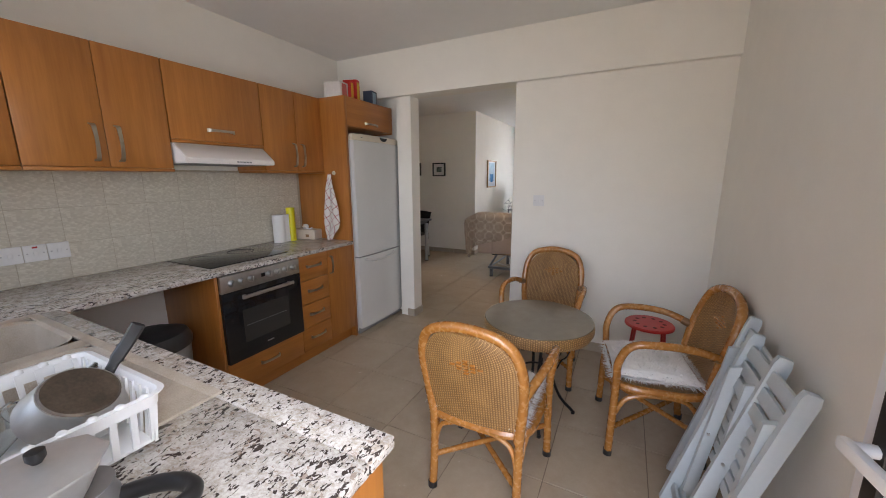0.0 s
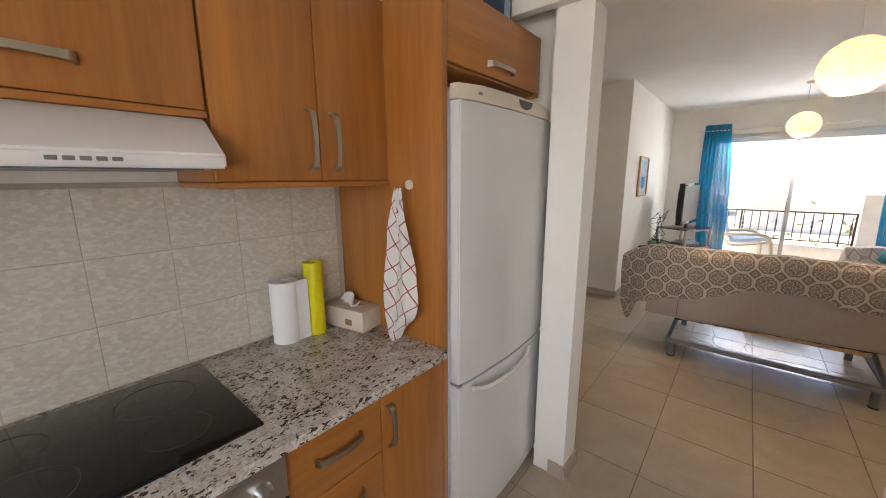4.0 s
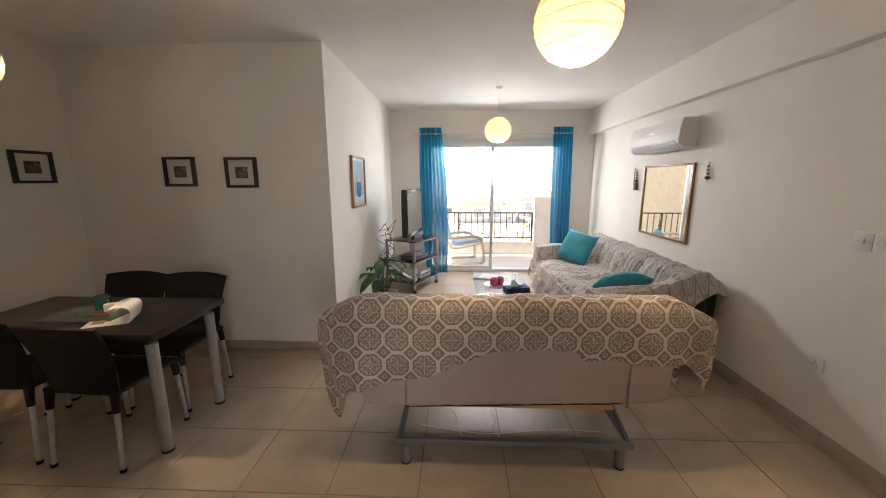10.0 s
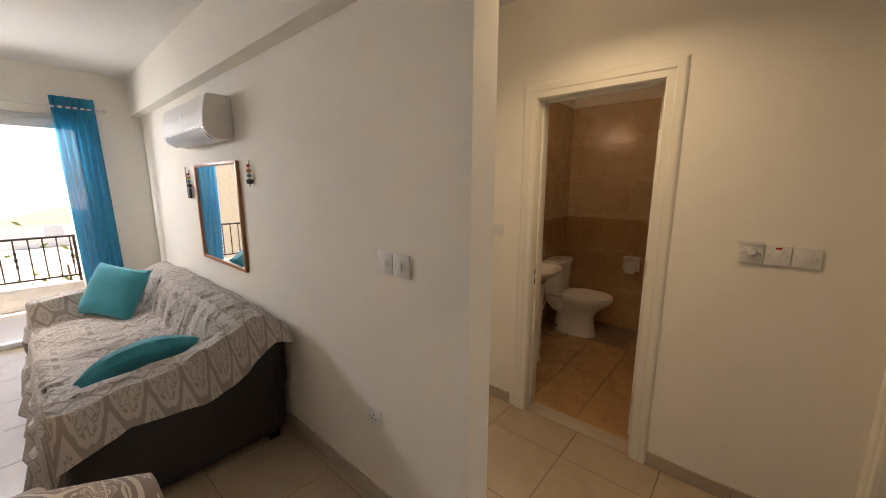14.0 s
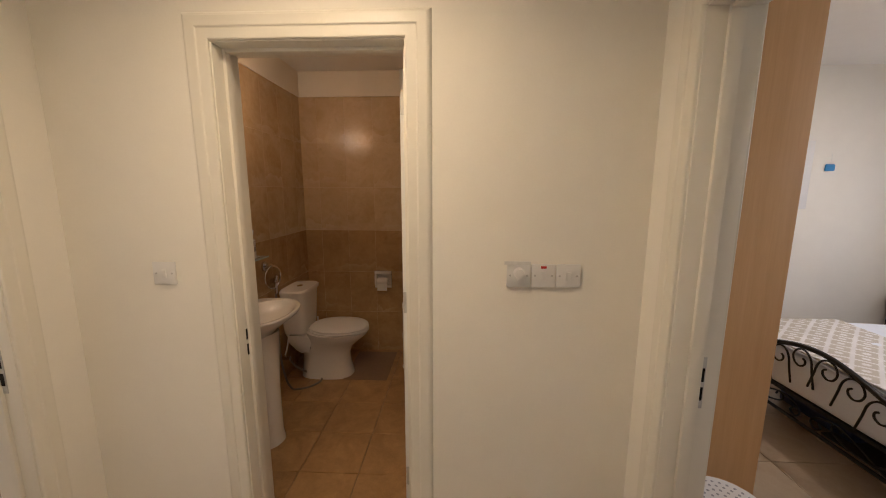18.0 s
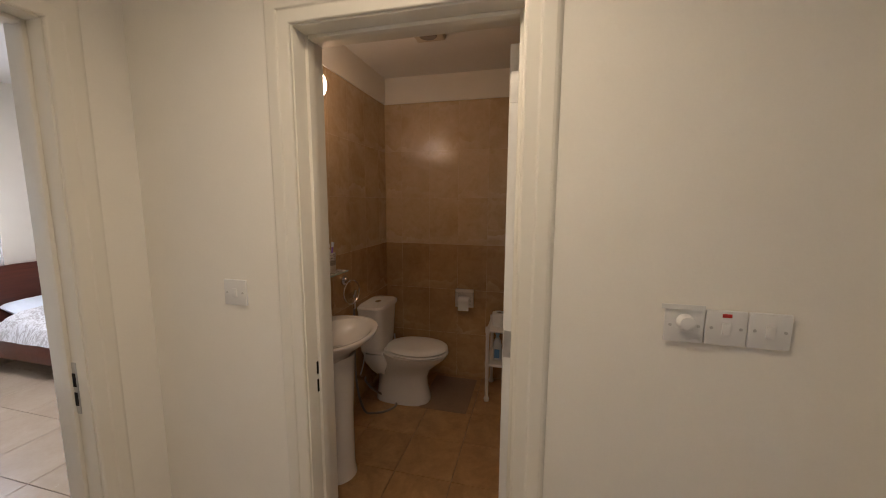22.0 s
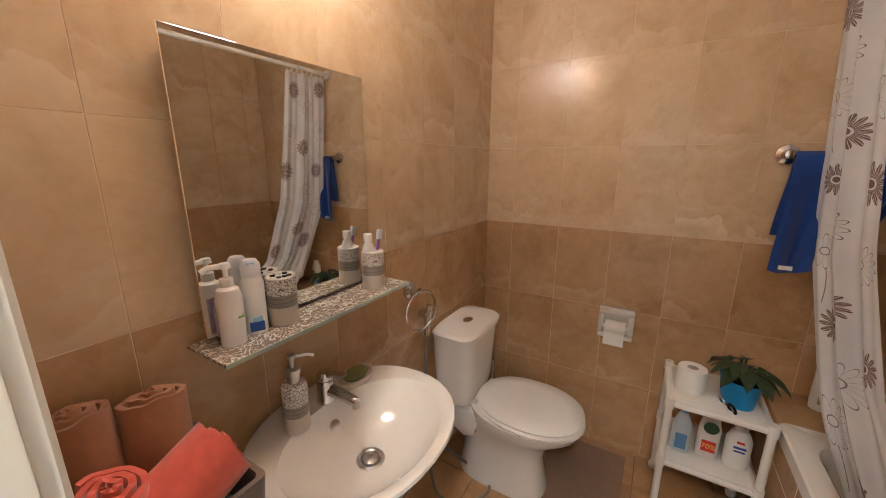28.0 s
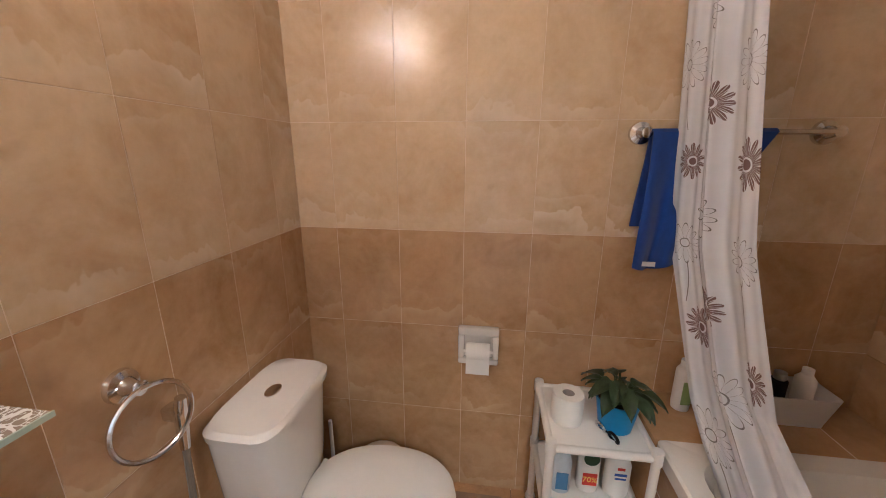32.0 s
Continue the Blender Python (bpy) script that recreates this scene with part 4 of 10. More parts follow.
bm = tube(B(), [(0.75, 0.04, 1.02), (0.75, 0.08, 1.02)], 0.011, 10)
box(bm, 0.635, 0.068, 1.008, 0.765, 0.086, 1.032, 0.006)
part("door_handle", bm, WHITE_PLASTIC, kd, "white lever handle")
bm = box(B(), 0.80, -0.012, 0.85, 0.803, 0.012, 1.15, 0.001)
part("latch_plate", bm, BLACK_PLASTIC, kd)

# ---- outside ----
tagged(part("ground", bx(-900, -900, -3.6, 900, 900, -3.4), plain("dry_pale_ground", (0.34, 0.30, 0.24), 0.95, var=0.25, scale=0.05), smooth=False), "dry pale ground far below the flat", "ground", kind="structure")
tagged(part("balcony_floor", bx(-3.0, 9.352, -0.20, 1.6, 10.90, -0.012), plain("pale_balcony_tile", (0.62, 0.58, 0.52), 0.5, var=0.06, scale=3), smooth=False), "pale tiled balcony floor", "balcony", kind="structure")
# Slab out of view, added to keep sky light off the balcony.
tagged(part("balcony_soffit", bx(-3.0, 9.352, 2.62, 1.6, 10.95, 2.80), CONCRETE, smooth=False), "unseen white rendered slab added above the balcony to shade it", "slab", kind="structure")
tagged(part("balcony_parapet", bx(-3.0, 10.74, -0.012, 1.6, 10.90, 0.25, 0.005), CONCRETE, smooth=False), "low white rendered balcony parapet", "parapet", kind="structure")
tagged(part("balcony_pier", bx(0.16, 10.70, -0.012, 0.50, 10.92, 1.2, 0.005), CONCRETE, smooth=False), "white rendered pier at the end of the balcony", "pier", kind="structure")
tagged(part("balcony_pier_base", bx(0.50, 10.74, -0.012, 1.6, 10.90, 1.2, 0.005), CONCRETE, smooth=False), "white rendered side wall of the balcony", "wall", kind="structure")
rail = thing("balcony_railing", Matrix(), "brown wrought-iron balcony railing with turned balusters", "railing")
part("top_rail", bx(-3.0, 10.795, 0.845, 0.158, 10.845, 0.87, 0.004), BROWN_IRON, rail)
part("bottom_rail", bx(-3.0, 10.805, 0.325, 0.158, 10.835, 0.345, 0.003), BROWN_IRON, rail)
plain_bar = mesh_of("baluster", box(bx(-0.007, -0.007, 0.345, 0.007, 0.007, 0.845), -0.009, -0.009, 0.52, 0.009, 0.009, 0.54), BROWN_IRON)
fancy_bar = mesh_of("baluster_turned", turned([(0.007, 0.345), (0.007, 0.48), (0.015, 0.52), (0.008, 0.56), (0.02, 0.60), (0.008, 0.64), (0.015, 0.68), (0.007, 0.72), (0.007, 0.845)], 8), BROWN_IRON)
for i in range(26):
    piece("baluster", fancy_bar if i % 4 == 1 else plain_bar, rail, -2.95 + i * 0.122, 10.82, 0)
for x in (-2.98, -1.4, 0.14):
    part("post", bx(x - 0.014, 10.805, 0.25, x + 0.014, 10.835, 0.845, 0.002), BROWN_IRON, rail)

# lounge chair on the balcony
lc = thing("lounge_chair", pose(-1.38, 10.02, -0.012, 0, 0, -76), "bentwood lounge chair with a pale blue cushion", "chair")
pale = wood("pale_birch_bentwood", (0.52, 0.42, 0.30), (0.64, 0.55, 0.42), 0.4)
for s in (-1, 1):
    part("bent_frame", tube(B(), smooth_line([(s * 0.28, -0.40, 0.02), (s * 0.28, 0.0, 0.012), (s * 0.28, 0.34, 0.02), (s * 0.28, 0.40, 0.12), (s * 0.28, 0.36, 0.42), (s * 0.28, 0.20, 0.52), (s * 0.28, -0.30, 0.50)], 5), 0.022, 8, flat=1.5), pale, lc)
    part("seat_rail", tube(B(), smooth_line([(s * 0.25, 0.36, 0.40), (s * 0.25, 0.10, 0.34), (s * 0.25, -0.20, 0.32), (s * 0.25, -0.31, 0.55), (s * 0.25, -0.42, 0.98)], 5), 0.018, 8), pale, lc)
for i in range(6):
    p = Vector((-0.312 - 0.020 * i, 0.555 + 0.083 * i))
    part("back_rung", bx(-0.25, p.x - 0.024, p.y - 0.018, 0.25, p.x - 0.010, p.y + 0.018, 0.004), pale, lc)
lounge_line = smooth_line([(0.40, 0.43, 0), (0.10, 0.38, 0), (-0.16, 0.37, 0), (-0.28, 0.60, 0), (-0.37, 0.99, 0)], 5)
part("cushion", sheet(lambda u, v: ((u - 0.5) * 0.50, *lounge_line[round(v * 20)].to_2d()), 8, 20, 0.06), cloth("pale_blue_cushion_cloth", (0.46, 0.60, 0.78)), lc)

# neighbouring houses and distance
def house(x0, y0, x1, y1, z0, z1, c, label, roof=None, wins=()):
    root = thing("house", Matrix(), label, "house", "houses beyond the balcony")
    part("wall", bx(x0, y0, z0, x1, y1, z1), plain("house_render", c, 0.9, bump=0.2), root, smooth=False)
    if roof:
        bm = prism(B(), [(x0 - 0.4, z1), (x1 + 0.4, z1), ((x0 + x1) / 2, z1 + roof)], "y", y0 - 0.4, y1 + 0.4)
        part("roof", bm, plain("terracotta_roof", (0.62, 0.50, 0.43), 0.9), root, smooth=False)
    else:
        part("roof", bx(x0 - 0.1, y0 - 0.1, z1, x1 + 0.1, y1 + 0.1, z1 + 0.25), CONCRETE, root, smooth=False)
    for wx, wy, ww, wz, wh, face in wins:
        if face == "x":
            w = part("window", bx(x1 - 0.02, wy, wz, x1 + 0.03, wy + ww, wz + wh), PVC, root, smooth=False)
            part("pane", bx(x1 + 0.025, wy + 0.07, wz + 0.07, x1 + 0.04, wy + ww / 2 - 0.03, wz + wh - 0.07), plain("blue_house_glass", (0.25, 0.36, 0.50), 0.1), w, smooth=False)
            part("pane", bx(x1 + 0.025, wy + ww / 2 + 0.03, wz + 0.07, x1 + 0.04, wy + ww - 0.07, wz + wh - 0.07), bpy.data.materials["blue_house_glass"], w, smooth=False)
        else:
            w = part("window", bx(wx, y0 - 0.03, wz, wx + ww, y0 + 0.02, wz + wh), PVC, root, smooth=False)
            part("pane", bx(wx + 0.07, y0 - 0.04, wz + 0.07, wx + ww - 0.07, y0 - 0.025, wz + wh - 0.07), plain("grey_house_glass", (0.42, 0.44, 0.46), 0.2), w, smooth=False)
    return root
house(-9.5, 12.0, -2.47, 20.0, -3.4, 5.6, (0.60, 0.49, 0.33), "pale yellow neighbouring apartment house", None, [(0, 13.7, 1.6, 0.9, 1.1, "x"), (0, 17.0, 1.8, -0.6, 2.15, "x")])
house(-2.0, 46, 5.5, 54, -3.4, -1.4, (0.66, 0.62, 0.55), "white house with a terracotta roof", 1.2, [(0.5, 0, 1.2, -2.8, 1.1, "y"), (2.6, 0, 1.2, -2.8, 1.1, "y")])
house(7, 54, 16, 62, -3.4, -1.2, (0.68, 0.64, 0.58), "white two-storey house far off", 1.3, [(8, 0, 1.2, -2.6, 1.1, "y"), (11, 0, 1.2, -2.6, 1.1, "y")])
house(-14, 60, -4, 69, -3.4, -1.0, (0.64, 0.6, 0.54), "white house far off", 1.2, [(-12, 0, 1.2, -2.5, 1.1, "y"), (-8, 0, 1.2, -2.5, 1.1, "y")])

def shrub(x, y, z, r, seed, leaf=(0.08, 0.14, 0.03)):
    rng = random.Random(seed)
    root = thing("shrub", pose(x, y, z), "green shrub beyond the balcony", "shrub", "shrubs outside")
    bm = B()
    limbs = []
    for i in range(9):
        a, t = rng.uniform(0, 6.28), rng.uniform(0.2, 0.9)
        limbs.append(Vector((r * t * math.cos(a), r * t * math.sin(a), r * rng.uniform(0.9, 1.9))))
        tube(bm, smooth_line([(0, 0, 0), limbs[-1] * 0.5 + Vector((0, 0, r * 0.2)), limbs[-1]], 3), [0.05, 0.045, 0.04, 0.03, 0.025, 0.02, 0.012], 5)
    part("trunk", bm, plain("shrub_bark", (0.10, 0.07, 0.05), 0.9), root)
    bm = B()
    for i in range(900):
        c = limbs[i % 9] * rng.uniform(0.55, 1.1) + Vector((rng.gauss(0, 0.22), rng.gauss(0, 0.22), rng.gauss(0, 0.2))) * r
        a = Vector((rng.gauss(0, 1), rng.gauss(0, 1), rng.gauss(0, 1))).normalized() * 0.07
        b = a.orthogonal().normalized() * 0.03
        bm.faces.new([bm.verts.new(p) for p in (c - a, c + b, c + a, c - b)])
    tagged(part("crown", bm, plain("shrub_leaf", leaf, 0.6, var=0.4, scale=3), root, smooth=False), kind="stuff")
shrub(0.2, 12.2, -3.4, 2.05, 1, (0.24, 0.29, 0.07))
shrub(1.0, -3.2, -0.6, 1.1, 3)
shrub(4.5, -4.4, -3.4, 2.3, 5, (0.30, 0.36, 0.20))

# ---- kitchen ----
def bow_handle(parent, p0, p1, out, name="handle", material=None):
    """A flat bowed handle between two points, standing off along out."""
    a, b, o = Vector(p0), Vector(p1), Vector(out)
    pts = [a, a + o * 0.75 + (b - a) * 0.06, a + (b - a) * 0.25 + o, a + (b - a) * 0.5 + o * 1.12, a + (b - a) * 0.75 + o, b + o * 0.75 - (b - a) * 0.06, b]
    line = smooth_line(pts, 4)
    n = len(line) - 1
    side = (b - a).cross(o).normalized()
    bm = sheet(lambda u, v: tuple(line[round(v * n)] + side * (u - 0.5) * (0.015 + 0.009 * abs(2 * v - 1) ** 2)), 3, n, 0.006)
    return part(name, bm, material or NICKEL, parent, "bowed satin nickel handle")


FRONT = -2.135


def base_unit(y0, y1, label):
    root = thing("base_cabinet", Matrix(), label, "kitchen cabinet", "kitchen base units")
    part("body", bx(-2.725, y0 + 0.001, 0.10, FRONT - 0.02, y1 - 0.001, 0.868, 0.002), CHERRY, root)
    part("plinth", bx(-2.70, y0 + 0.001, 0.0, FRONT - 0.05, y1 - 0.001, 0.099), CHERRY_H, root)
    return root


def front(root, name, y0, y1, z0, z1, handle, material=None):
    ob = part(name, bx(FRONT - 0.019, y0 + 0.002, z0 + 0.002, FRONT, y1 - 0.002, z1 - 0.002, 0.002), material or CHERRY, root)
    if handle == "level":
        m = (y0 + y1) / 2
        w = min(0.075, (y1 - y0) * 0.3)
        zz = (z0 + z1) / 2 + 0.01
        bow_handle(ob, (FRONT, m - w, zz), (FRONT, m + w, zz), (0.028, 0, 0))
    elif handle:
        zz = z1 - 0.05
        bow_handle(ob, (FRONT, handle, zz - 0.15), (FRONT, handle, zz), (0.028, 0, 0))
    return ob


u = base_unit(2.134, 2.43, "narrow cherry-wood base cabinet with one door")
front(u, "cabinet_door", 2.134, 2.43, 0.10, 0.866, 2.165)
u = base_unit(1.832, 2.134, "cherry-wood base cabinet with four drawers")
for i, (a, b) in enumerate(((0.10, 0.29), (0.29, 0.48), (0.48, 0.67), (0.67, 0.866))):
    front(u, "drawer", 1.832, 2.134, a, b, "level", CHERRY_H)
u = thing("oven_cabinet", Matrix(), "cherry-wood oven housing with a drawer below", "kitchen cabinet", "kitchen base units")
part("side_panel", bx(-2.725, 1.222, 0.0, FRONT - 0.001, 1.240, 0.868, 0.002), CHERRY, u)
part("side_panel", bx(-2.725, 1.815, 0.10, FRONT - 0.02, 1.830, 0.868, 0.002), CHERRY, u)
part("shelf", bx(-2.725, 1.2405, 0.27, FRONT - 0.02, 1.8145, 0.285), CHERRY, u)
part("plinth", bx(-2.70, 1.241, 0.0, FRONT - 0.05, 1.830, 0.099), CHERRY_H, u)
front(u, "drawer", 1.240, 1.831, 0.10, 0.288, "level", CHERRY_H)

oven = thing("oven", Matrix(), "built-in oven with steel panel and black glass door", "oven")
part("body", bx(-2.70, 1.245, 0.292, FRONT - 0.002, 1.812, 0.862), MATT_BLACK, oven)
part("control_panel", bx(FRONT - 0.002, 1.243, 0.755, FRONT + 0.018, 1.829, 0.862, 0.003), STEEL, oven, "brushed steel control panel")
od = part("oven_door", bx(FRONT - 0.002, 1.243, 0.292, FRONT + 0.02, 1.829, 0.752, 0.004), BLACK_GLASS, oven, "black glass oven door")
part("window", bx(FRONT + 0.0195, 1.36, 0.40, FRONT + 0.0215, 1.71, 0.62, 0.001), plain("smoked_oven_glass", (0.035, 0.033, 0.03), 0.12), od)
part("rack", bx(FRONT + 0.0212, 1.38, 0.51, FRONT + 0.0222, 1.69, 0.513), GREY_METAL, od)
part("badge", bx(FRONT + 0.0195, 1.515, 0.345, FRONT + 0.021, 1.565, 0.352), STEEL, od)
bm = box(B(), FRONT + 0.045, 1.35, 0.70, FRONT + 0.062, 1.74, 0.722, 0.005)
for yy in (1.37, 1.71):
    box(bm, FRONT + 0.018, yy, 0.703, FRONT + 0.047, yy + 0.02, 0.719, 0.003)
part("door_handle", bm, STEEL, od, "brushed steel bar handle")
for yy in (1.31, 1.375, 1.44, 1.575, 1.64, 1.705, 1.77):
    if yy == 1.575:
        k = part("display", bx(FRONT + 0.0175, 1.515, 0.80, FRONT + 0.019, 1.545, 0.825), BLACK_GLASS, oven)
    bm = tube(B(), [(FRONT + 0.018, yy, 0.81), (FRONT + 0.03, yy, 0.81), (FRONT + 0.047, yy, 0.81)], [0.022, 0.02, 0.017], 18)
    box(bm, FRONT + 0.046, yy - 0.003, 0.793, FRONT + 0.052, yy + 0.003, 0.827, 0.002)
    part("knob", bm, STEEL, oven)

hob = thing("hob", Matrix(), "black glass ceramic hob set into the granite worktop", "hob")
part("glass_plate", bx(-2.69, 1.255, 0.900, -2.215, 1.828, 0.907, 0.003), BLACK_GLASS, hob)
ringm = plain("grey_hob_marking", (0.05, 0.05, 0.052), 0.15)
for cx, cy, r in ((-2.55, 1.40, 0.075), (-2.35, 1.42, 0.09), (-2.55, 1.68, 0.09), (-2.35, 1.68, 0.07)):
    part("cooking_zone", tube(B(), [(cx + r * math.cos(a), cy + r * math.sin(a), 0.9066) for a in np.linspace(0, 2 * math.pi, 37)[:-1]], 0.0012, 4, True), ringm, hob)

wt = thing("worktop", Matrix(), "speckled brown and white granite worktop in an L", "worktop")
bm = box(B(), -2.728, -0.045, 0.87, FRONT + 0.025, 2.429, 0.90, 0.004)
part("main_slab", bm, GRANITE, wt)
bm = B()
box(bm, FRONT + 0.026, 0.475, 0.87, -0.40, 0.56, 0.90, 0.004)
box(bm, FRONT + 0.026, -0.045, 0.87, -0.40, 0.015, 0.90, 0.004)
box(bm, -0.905, 0.016, 0.87, -0.40, 0.474, 0.90, 0.004)
box(bm, FRONT + 0.026, 0.016, 0.87, -2.075, 0.474, 0.90, 0.002)
part("sink_slab", bm, GRANITE, wt)

su = thing("sink_cabinet", Matrix(), "cherry-wood base cabinet under the sink", "kitchen cabinet", "kitchen base units")
part("body", bx(-2.725, -0.04, 0.10, -0.44, 0.515, 0.70, 0.002), CHERRY, su)
part("end_panel", bx(-0.4395, -0.04, 0.0, -0.42, 0.54, 0.868, 0.002), CHERRY, su)
part("plinth", bx(-2.70, -0.04, 0.0, -0.44, 0.48, 0.099), CHERRY_H, su)
for i in range(3):
    a = -2.08 + i * 0.546
    d = part("cabinet_door", bx(a + 0.002, 0.516, 0.102, a + 0.544, 0.535, 0.866, 0.002), CHERRY, su)
    bow_handle(d, (a + 0.48, 0.535, 0.66), (a + 0.48, 0.535, 0.81), (0, 0.028, 0))

# sink with one and a half bowls and a drainer
sink = thing("kitchen_sink", Matrix(), "beige composite sink with drainer let into the granite", "sink")
def bowl_ring(bm, x0, y0, x1, y1, z, r, n=6):
    out = []
    for cx, cy, a0 in ((x1 - r, y1 - r, 0), (x0 + r, y1 - r, 90), (x0 + r, y0 + r, 180), (x1 - r, y0 + r, 270)):
        for i in range(n + 1):
            a = radians(a0 + 90 * i / n)
            out.append(bm.verts.new((cx + r * math.cos(a), cy + r * math.sin(a), z)))
    return out
def loft(bm, rings):
    for a, b in zip(rings, rings[1:]):
        n = len(a)
        for i in range(n):
            bm.faces.new((a[i], a[(i + 1) % n], b[(i + 1) % n], b[i]))
def bowl(x0, y0, x1, y1, depth, r):
    bm = B()
    rings = [bowl_ring(bm, x0 - 0.012, y0 - 0.012, x1 + 0.012, y1 + 0.012, 0.9075, r + 0.012), bowl_ring(bm, x0, y0, x1, y1, 0.902, r), bowl_ring(bm, x0 + 0.012, y0 + 0.012, x1 - 0.012, y1 - 0.012, 0.905 - depth * 0.9, r), bowl_ring(bm, x0 + 0.04, y0 + 0.04, x1 - 0.04, y1 - 0.04, 0.905 - depth, r * 0.8)]
    loft(bm, rings)
    bm.faces.new(rings[-1])
    return bm
part("bowl", bowl(-2.03, 0.05, -1.62, 0.45, 0.17, 0.07), SINK, sink)
part("half_bowl", bowl(-1.53, 0.16, -1.31, 0.45, 0.12, 0.06), SINK, sink)
bm = B()
for a in ((-2.10, 0.462, -0.885, 0.492), (-2.10, 0.0, -0.885, 0.038), (-2.10, 0.038, -2.042, 0.462), (-1.608, 0.038, -1.542, 0.462), (-1.298, 0.038, -0.885, 0.462), (-1.542, 0.038, -1.298, 0.148)):
    box(bm, a[0], a[1], 0.8995, a[2], a[3], 0.9085, 0.003, 2)
part("rim", bm, SINK, sink)
part("drain", turned([(0.0, 0.0), (0.035, 0.0), (0.04, 0.004)], 20, cx=-1.82, cy=0.25, cz=0.737), CHROME, sink)
tap = thing("kitchen_tap", pose(-1.57, 0.10, 0.9), "chrome swivel tap on the sink", "tap")
bm = turned([(0.028, 0.008), (0.026, 0.05), (0.02, 0.10), (0.0, 0.11)], 18)
part("body", bm, CHROME, tap)
part("spout", tube(B(), smooth_line([(0, 0, 0.08), (-0.03, 0.05, 0.13), (-0.09, 0.13, 0.15), (-0.14, 0.20, 0.12)], 5), 0.011, 10), CHROME, tap)

# dish rack and what stands on the drainer
rack = thing("dish_rack", pose(-0.985, 0.205, 0.9085), "white plastic dish rack with washed pans on the drainer", "dish rack")
W, D, H = 0.172, 0.122, 0.11
bm = B()
lip = [bowl_ring(bm, -W - 0.004, -D - 0.004, W + 0.004, D + 0.004, H - 0.022, 0.022), bowl_ring(bm, -W - 0.007, -D - 0.007, W + 0.007, D + 0.007, H, 0.025), bowl_ring(bm, -W - 0.016, -D - 0.016, W + 0.016, D + 0.016, H + 0.004, 0.034), bowl_ring(bm, -W - 0.017, -D - 0.017, W + 0.017, D + 0.017, H + 0.007, 0.035), bowl_ring(bm, -W - 0.006, -D - 0.006, W + 0.006, D + 0.006, H + 0.008, 0.024), bowl_ring(bm, -W, -D, W, D, H, 0.018), bowl_ring(bm, -W + 0.001, -D + 0.001, W - 0.001, D - 0.001, H - 0.022, 0.017)]
loft(bm, lip + [lip[0]])
part("rim", bm, WHITE_PLASTIC, rack)
for s in (1, -1):
    for i in range(6):
        part("rim_bump", turned([(0.0, -0.004), (0.009, -0.003), (0.008, 0.002), (0.005, 0.005), (0.0, 0.006)], 12), WHITE_PLASTIC, rack).matrix_basis = pose(s * (W + 0.006), -D * 0.8 + D * 0.32 * i, H + 0.006)
part("base", bx(-W * 0.9, -D * 0.9, 0.0, W * 0.9, D * 0.9, 0.008, 0.003), WHITE_PLASTIC, rack)
for s in (1, -1):
    slat_x = mesh_of("rack_slat", prism(B(), [(s * D * 0.88, 0.005), (s * D * 0.92, 0.005), (s * D + 0.002, H), (s * D - 0.004, H)], "x", -0.0055, 0.0055), WHITE_PLASTIC)
    slat_y = mesh_of("rack_slat", prism(B(), [(s * W * 0.88, 0.005), (s * W * 0.92, 0.005), (s * W + 0.002, H), (s * W - 0.004, H)], "y", -0.0055, 0.0055), WHITE_PLASTIC)
    for i in range(12):
        piece("slat", slat_x, rack, -W + 0.012 + (2 * W - 0.024) * i / 11, 0, 0)
    for i in range(8):
        piece("slat", slat_y, rack, 0, -D + 0.012 + (2 * D - 0.024) * i / 7, 0)

pan = thing("frying_pan", pose(-0.925, 0.245, 1.02, -8, 30, 0), "upturned dark frying pan with a black handle in the rack", "frying pan")
part("pan_body", turned([(0.0, 0.02), (0.062, 0.02), (0.084, -0.03), (0.081, -0.03), (0.059, 0.014), (0.0, 0.014)], 32), STEEL, pan)
part("base_disc", turned([(0.0, 0.024), (0.056, 0.024), (0.060, 0.02)], 32), plain("scorched_pan_base", (0.10, 0.075, 0.055), 0.45, 0.6, var=0.5, scale=18), pan)
part("pan_handle", tube(B(), smooth_line([(-0.045, 0.065, -0.02), (-0.062, 0.085, 0.015), (-0.074, 0.105, 0.05), (-0.082, 0.118, 0.085)], 4), [0.010] * 4 + [0.013] * 6 + [0.014] * 3, 8, flat=0.6), BLACK_PLASTIC, pan)
tum = thing("drinking_glass", pose(-1.09, 0.20, 0.965, 100, 0, 40), "clear drinking glass lying in the dish rack", "glass")
part("glass_wall", turned([(0.0, 0.0), (0.03, 0.0), (0.036, 0.11), (0.033, 0.11), (0.028, 0.006), (0.0, 0.006)], 24), FROST, tum)
moka = thing("moka_pot", pose(-0.70, 0.132, 0.9085, 0, 0, 30), "small aluminium moka coffee pot with black handle", "coffee pot")
alu = plain("worn_aluminium", (0.58, 0.57, 0.55), 0.38, 0.7, var=0.1)
part("pot", turned([(0.0, 0.0), (0.05, 0.0), (0.046, 0.05), (0.036, 0.066), (0.042, 0.075), (0.07, 0.13)], 8), alu, moka)
lid = part("lid", turned([(0.073, 0.13), (0.074, 0.134), (0.0, 0.147)], 8), alu, moka)
part("knob", turned([(0.006, 0.147), (0.011, 0.155), (0.011, 0.165), (0.0, 0.168)], 12), BLACK_PLASTIC, lid)
part("handle", tube(B(), smooth_line([(-0.045, 0, 0.125), (-0.085, 0, 0.13), (-0.085, 0, 0.09), (-0.075, 0, 0.05)], 4), 0.008, 8), BLACK_PLASTIC, moka)
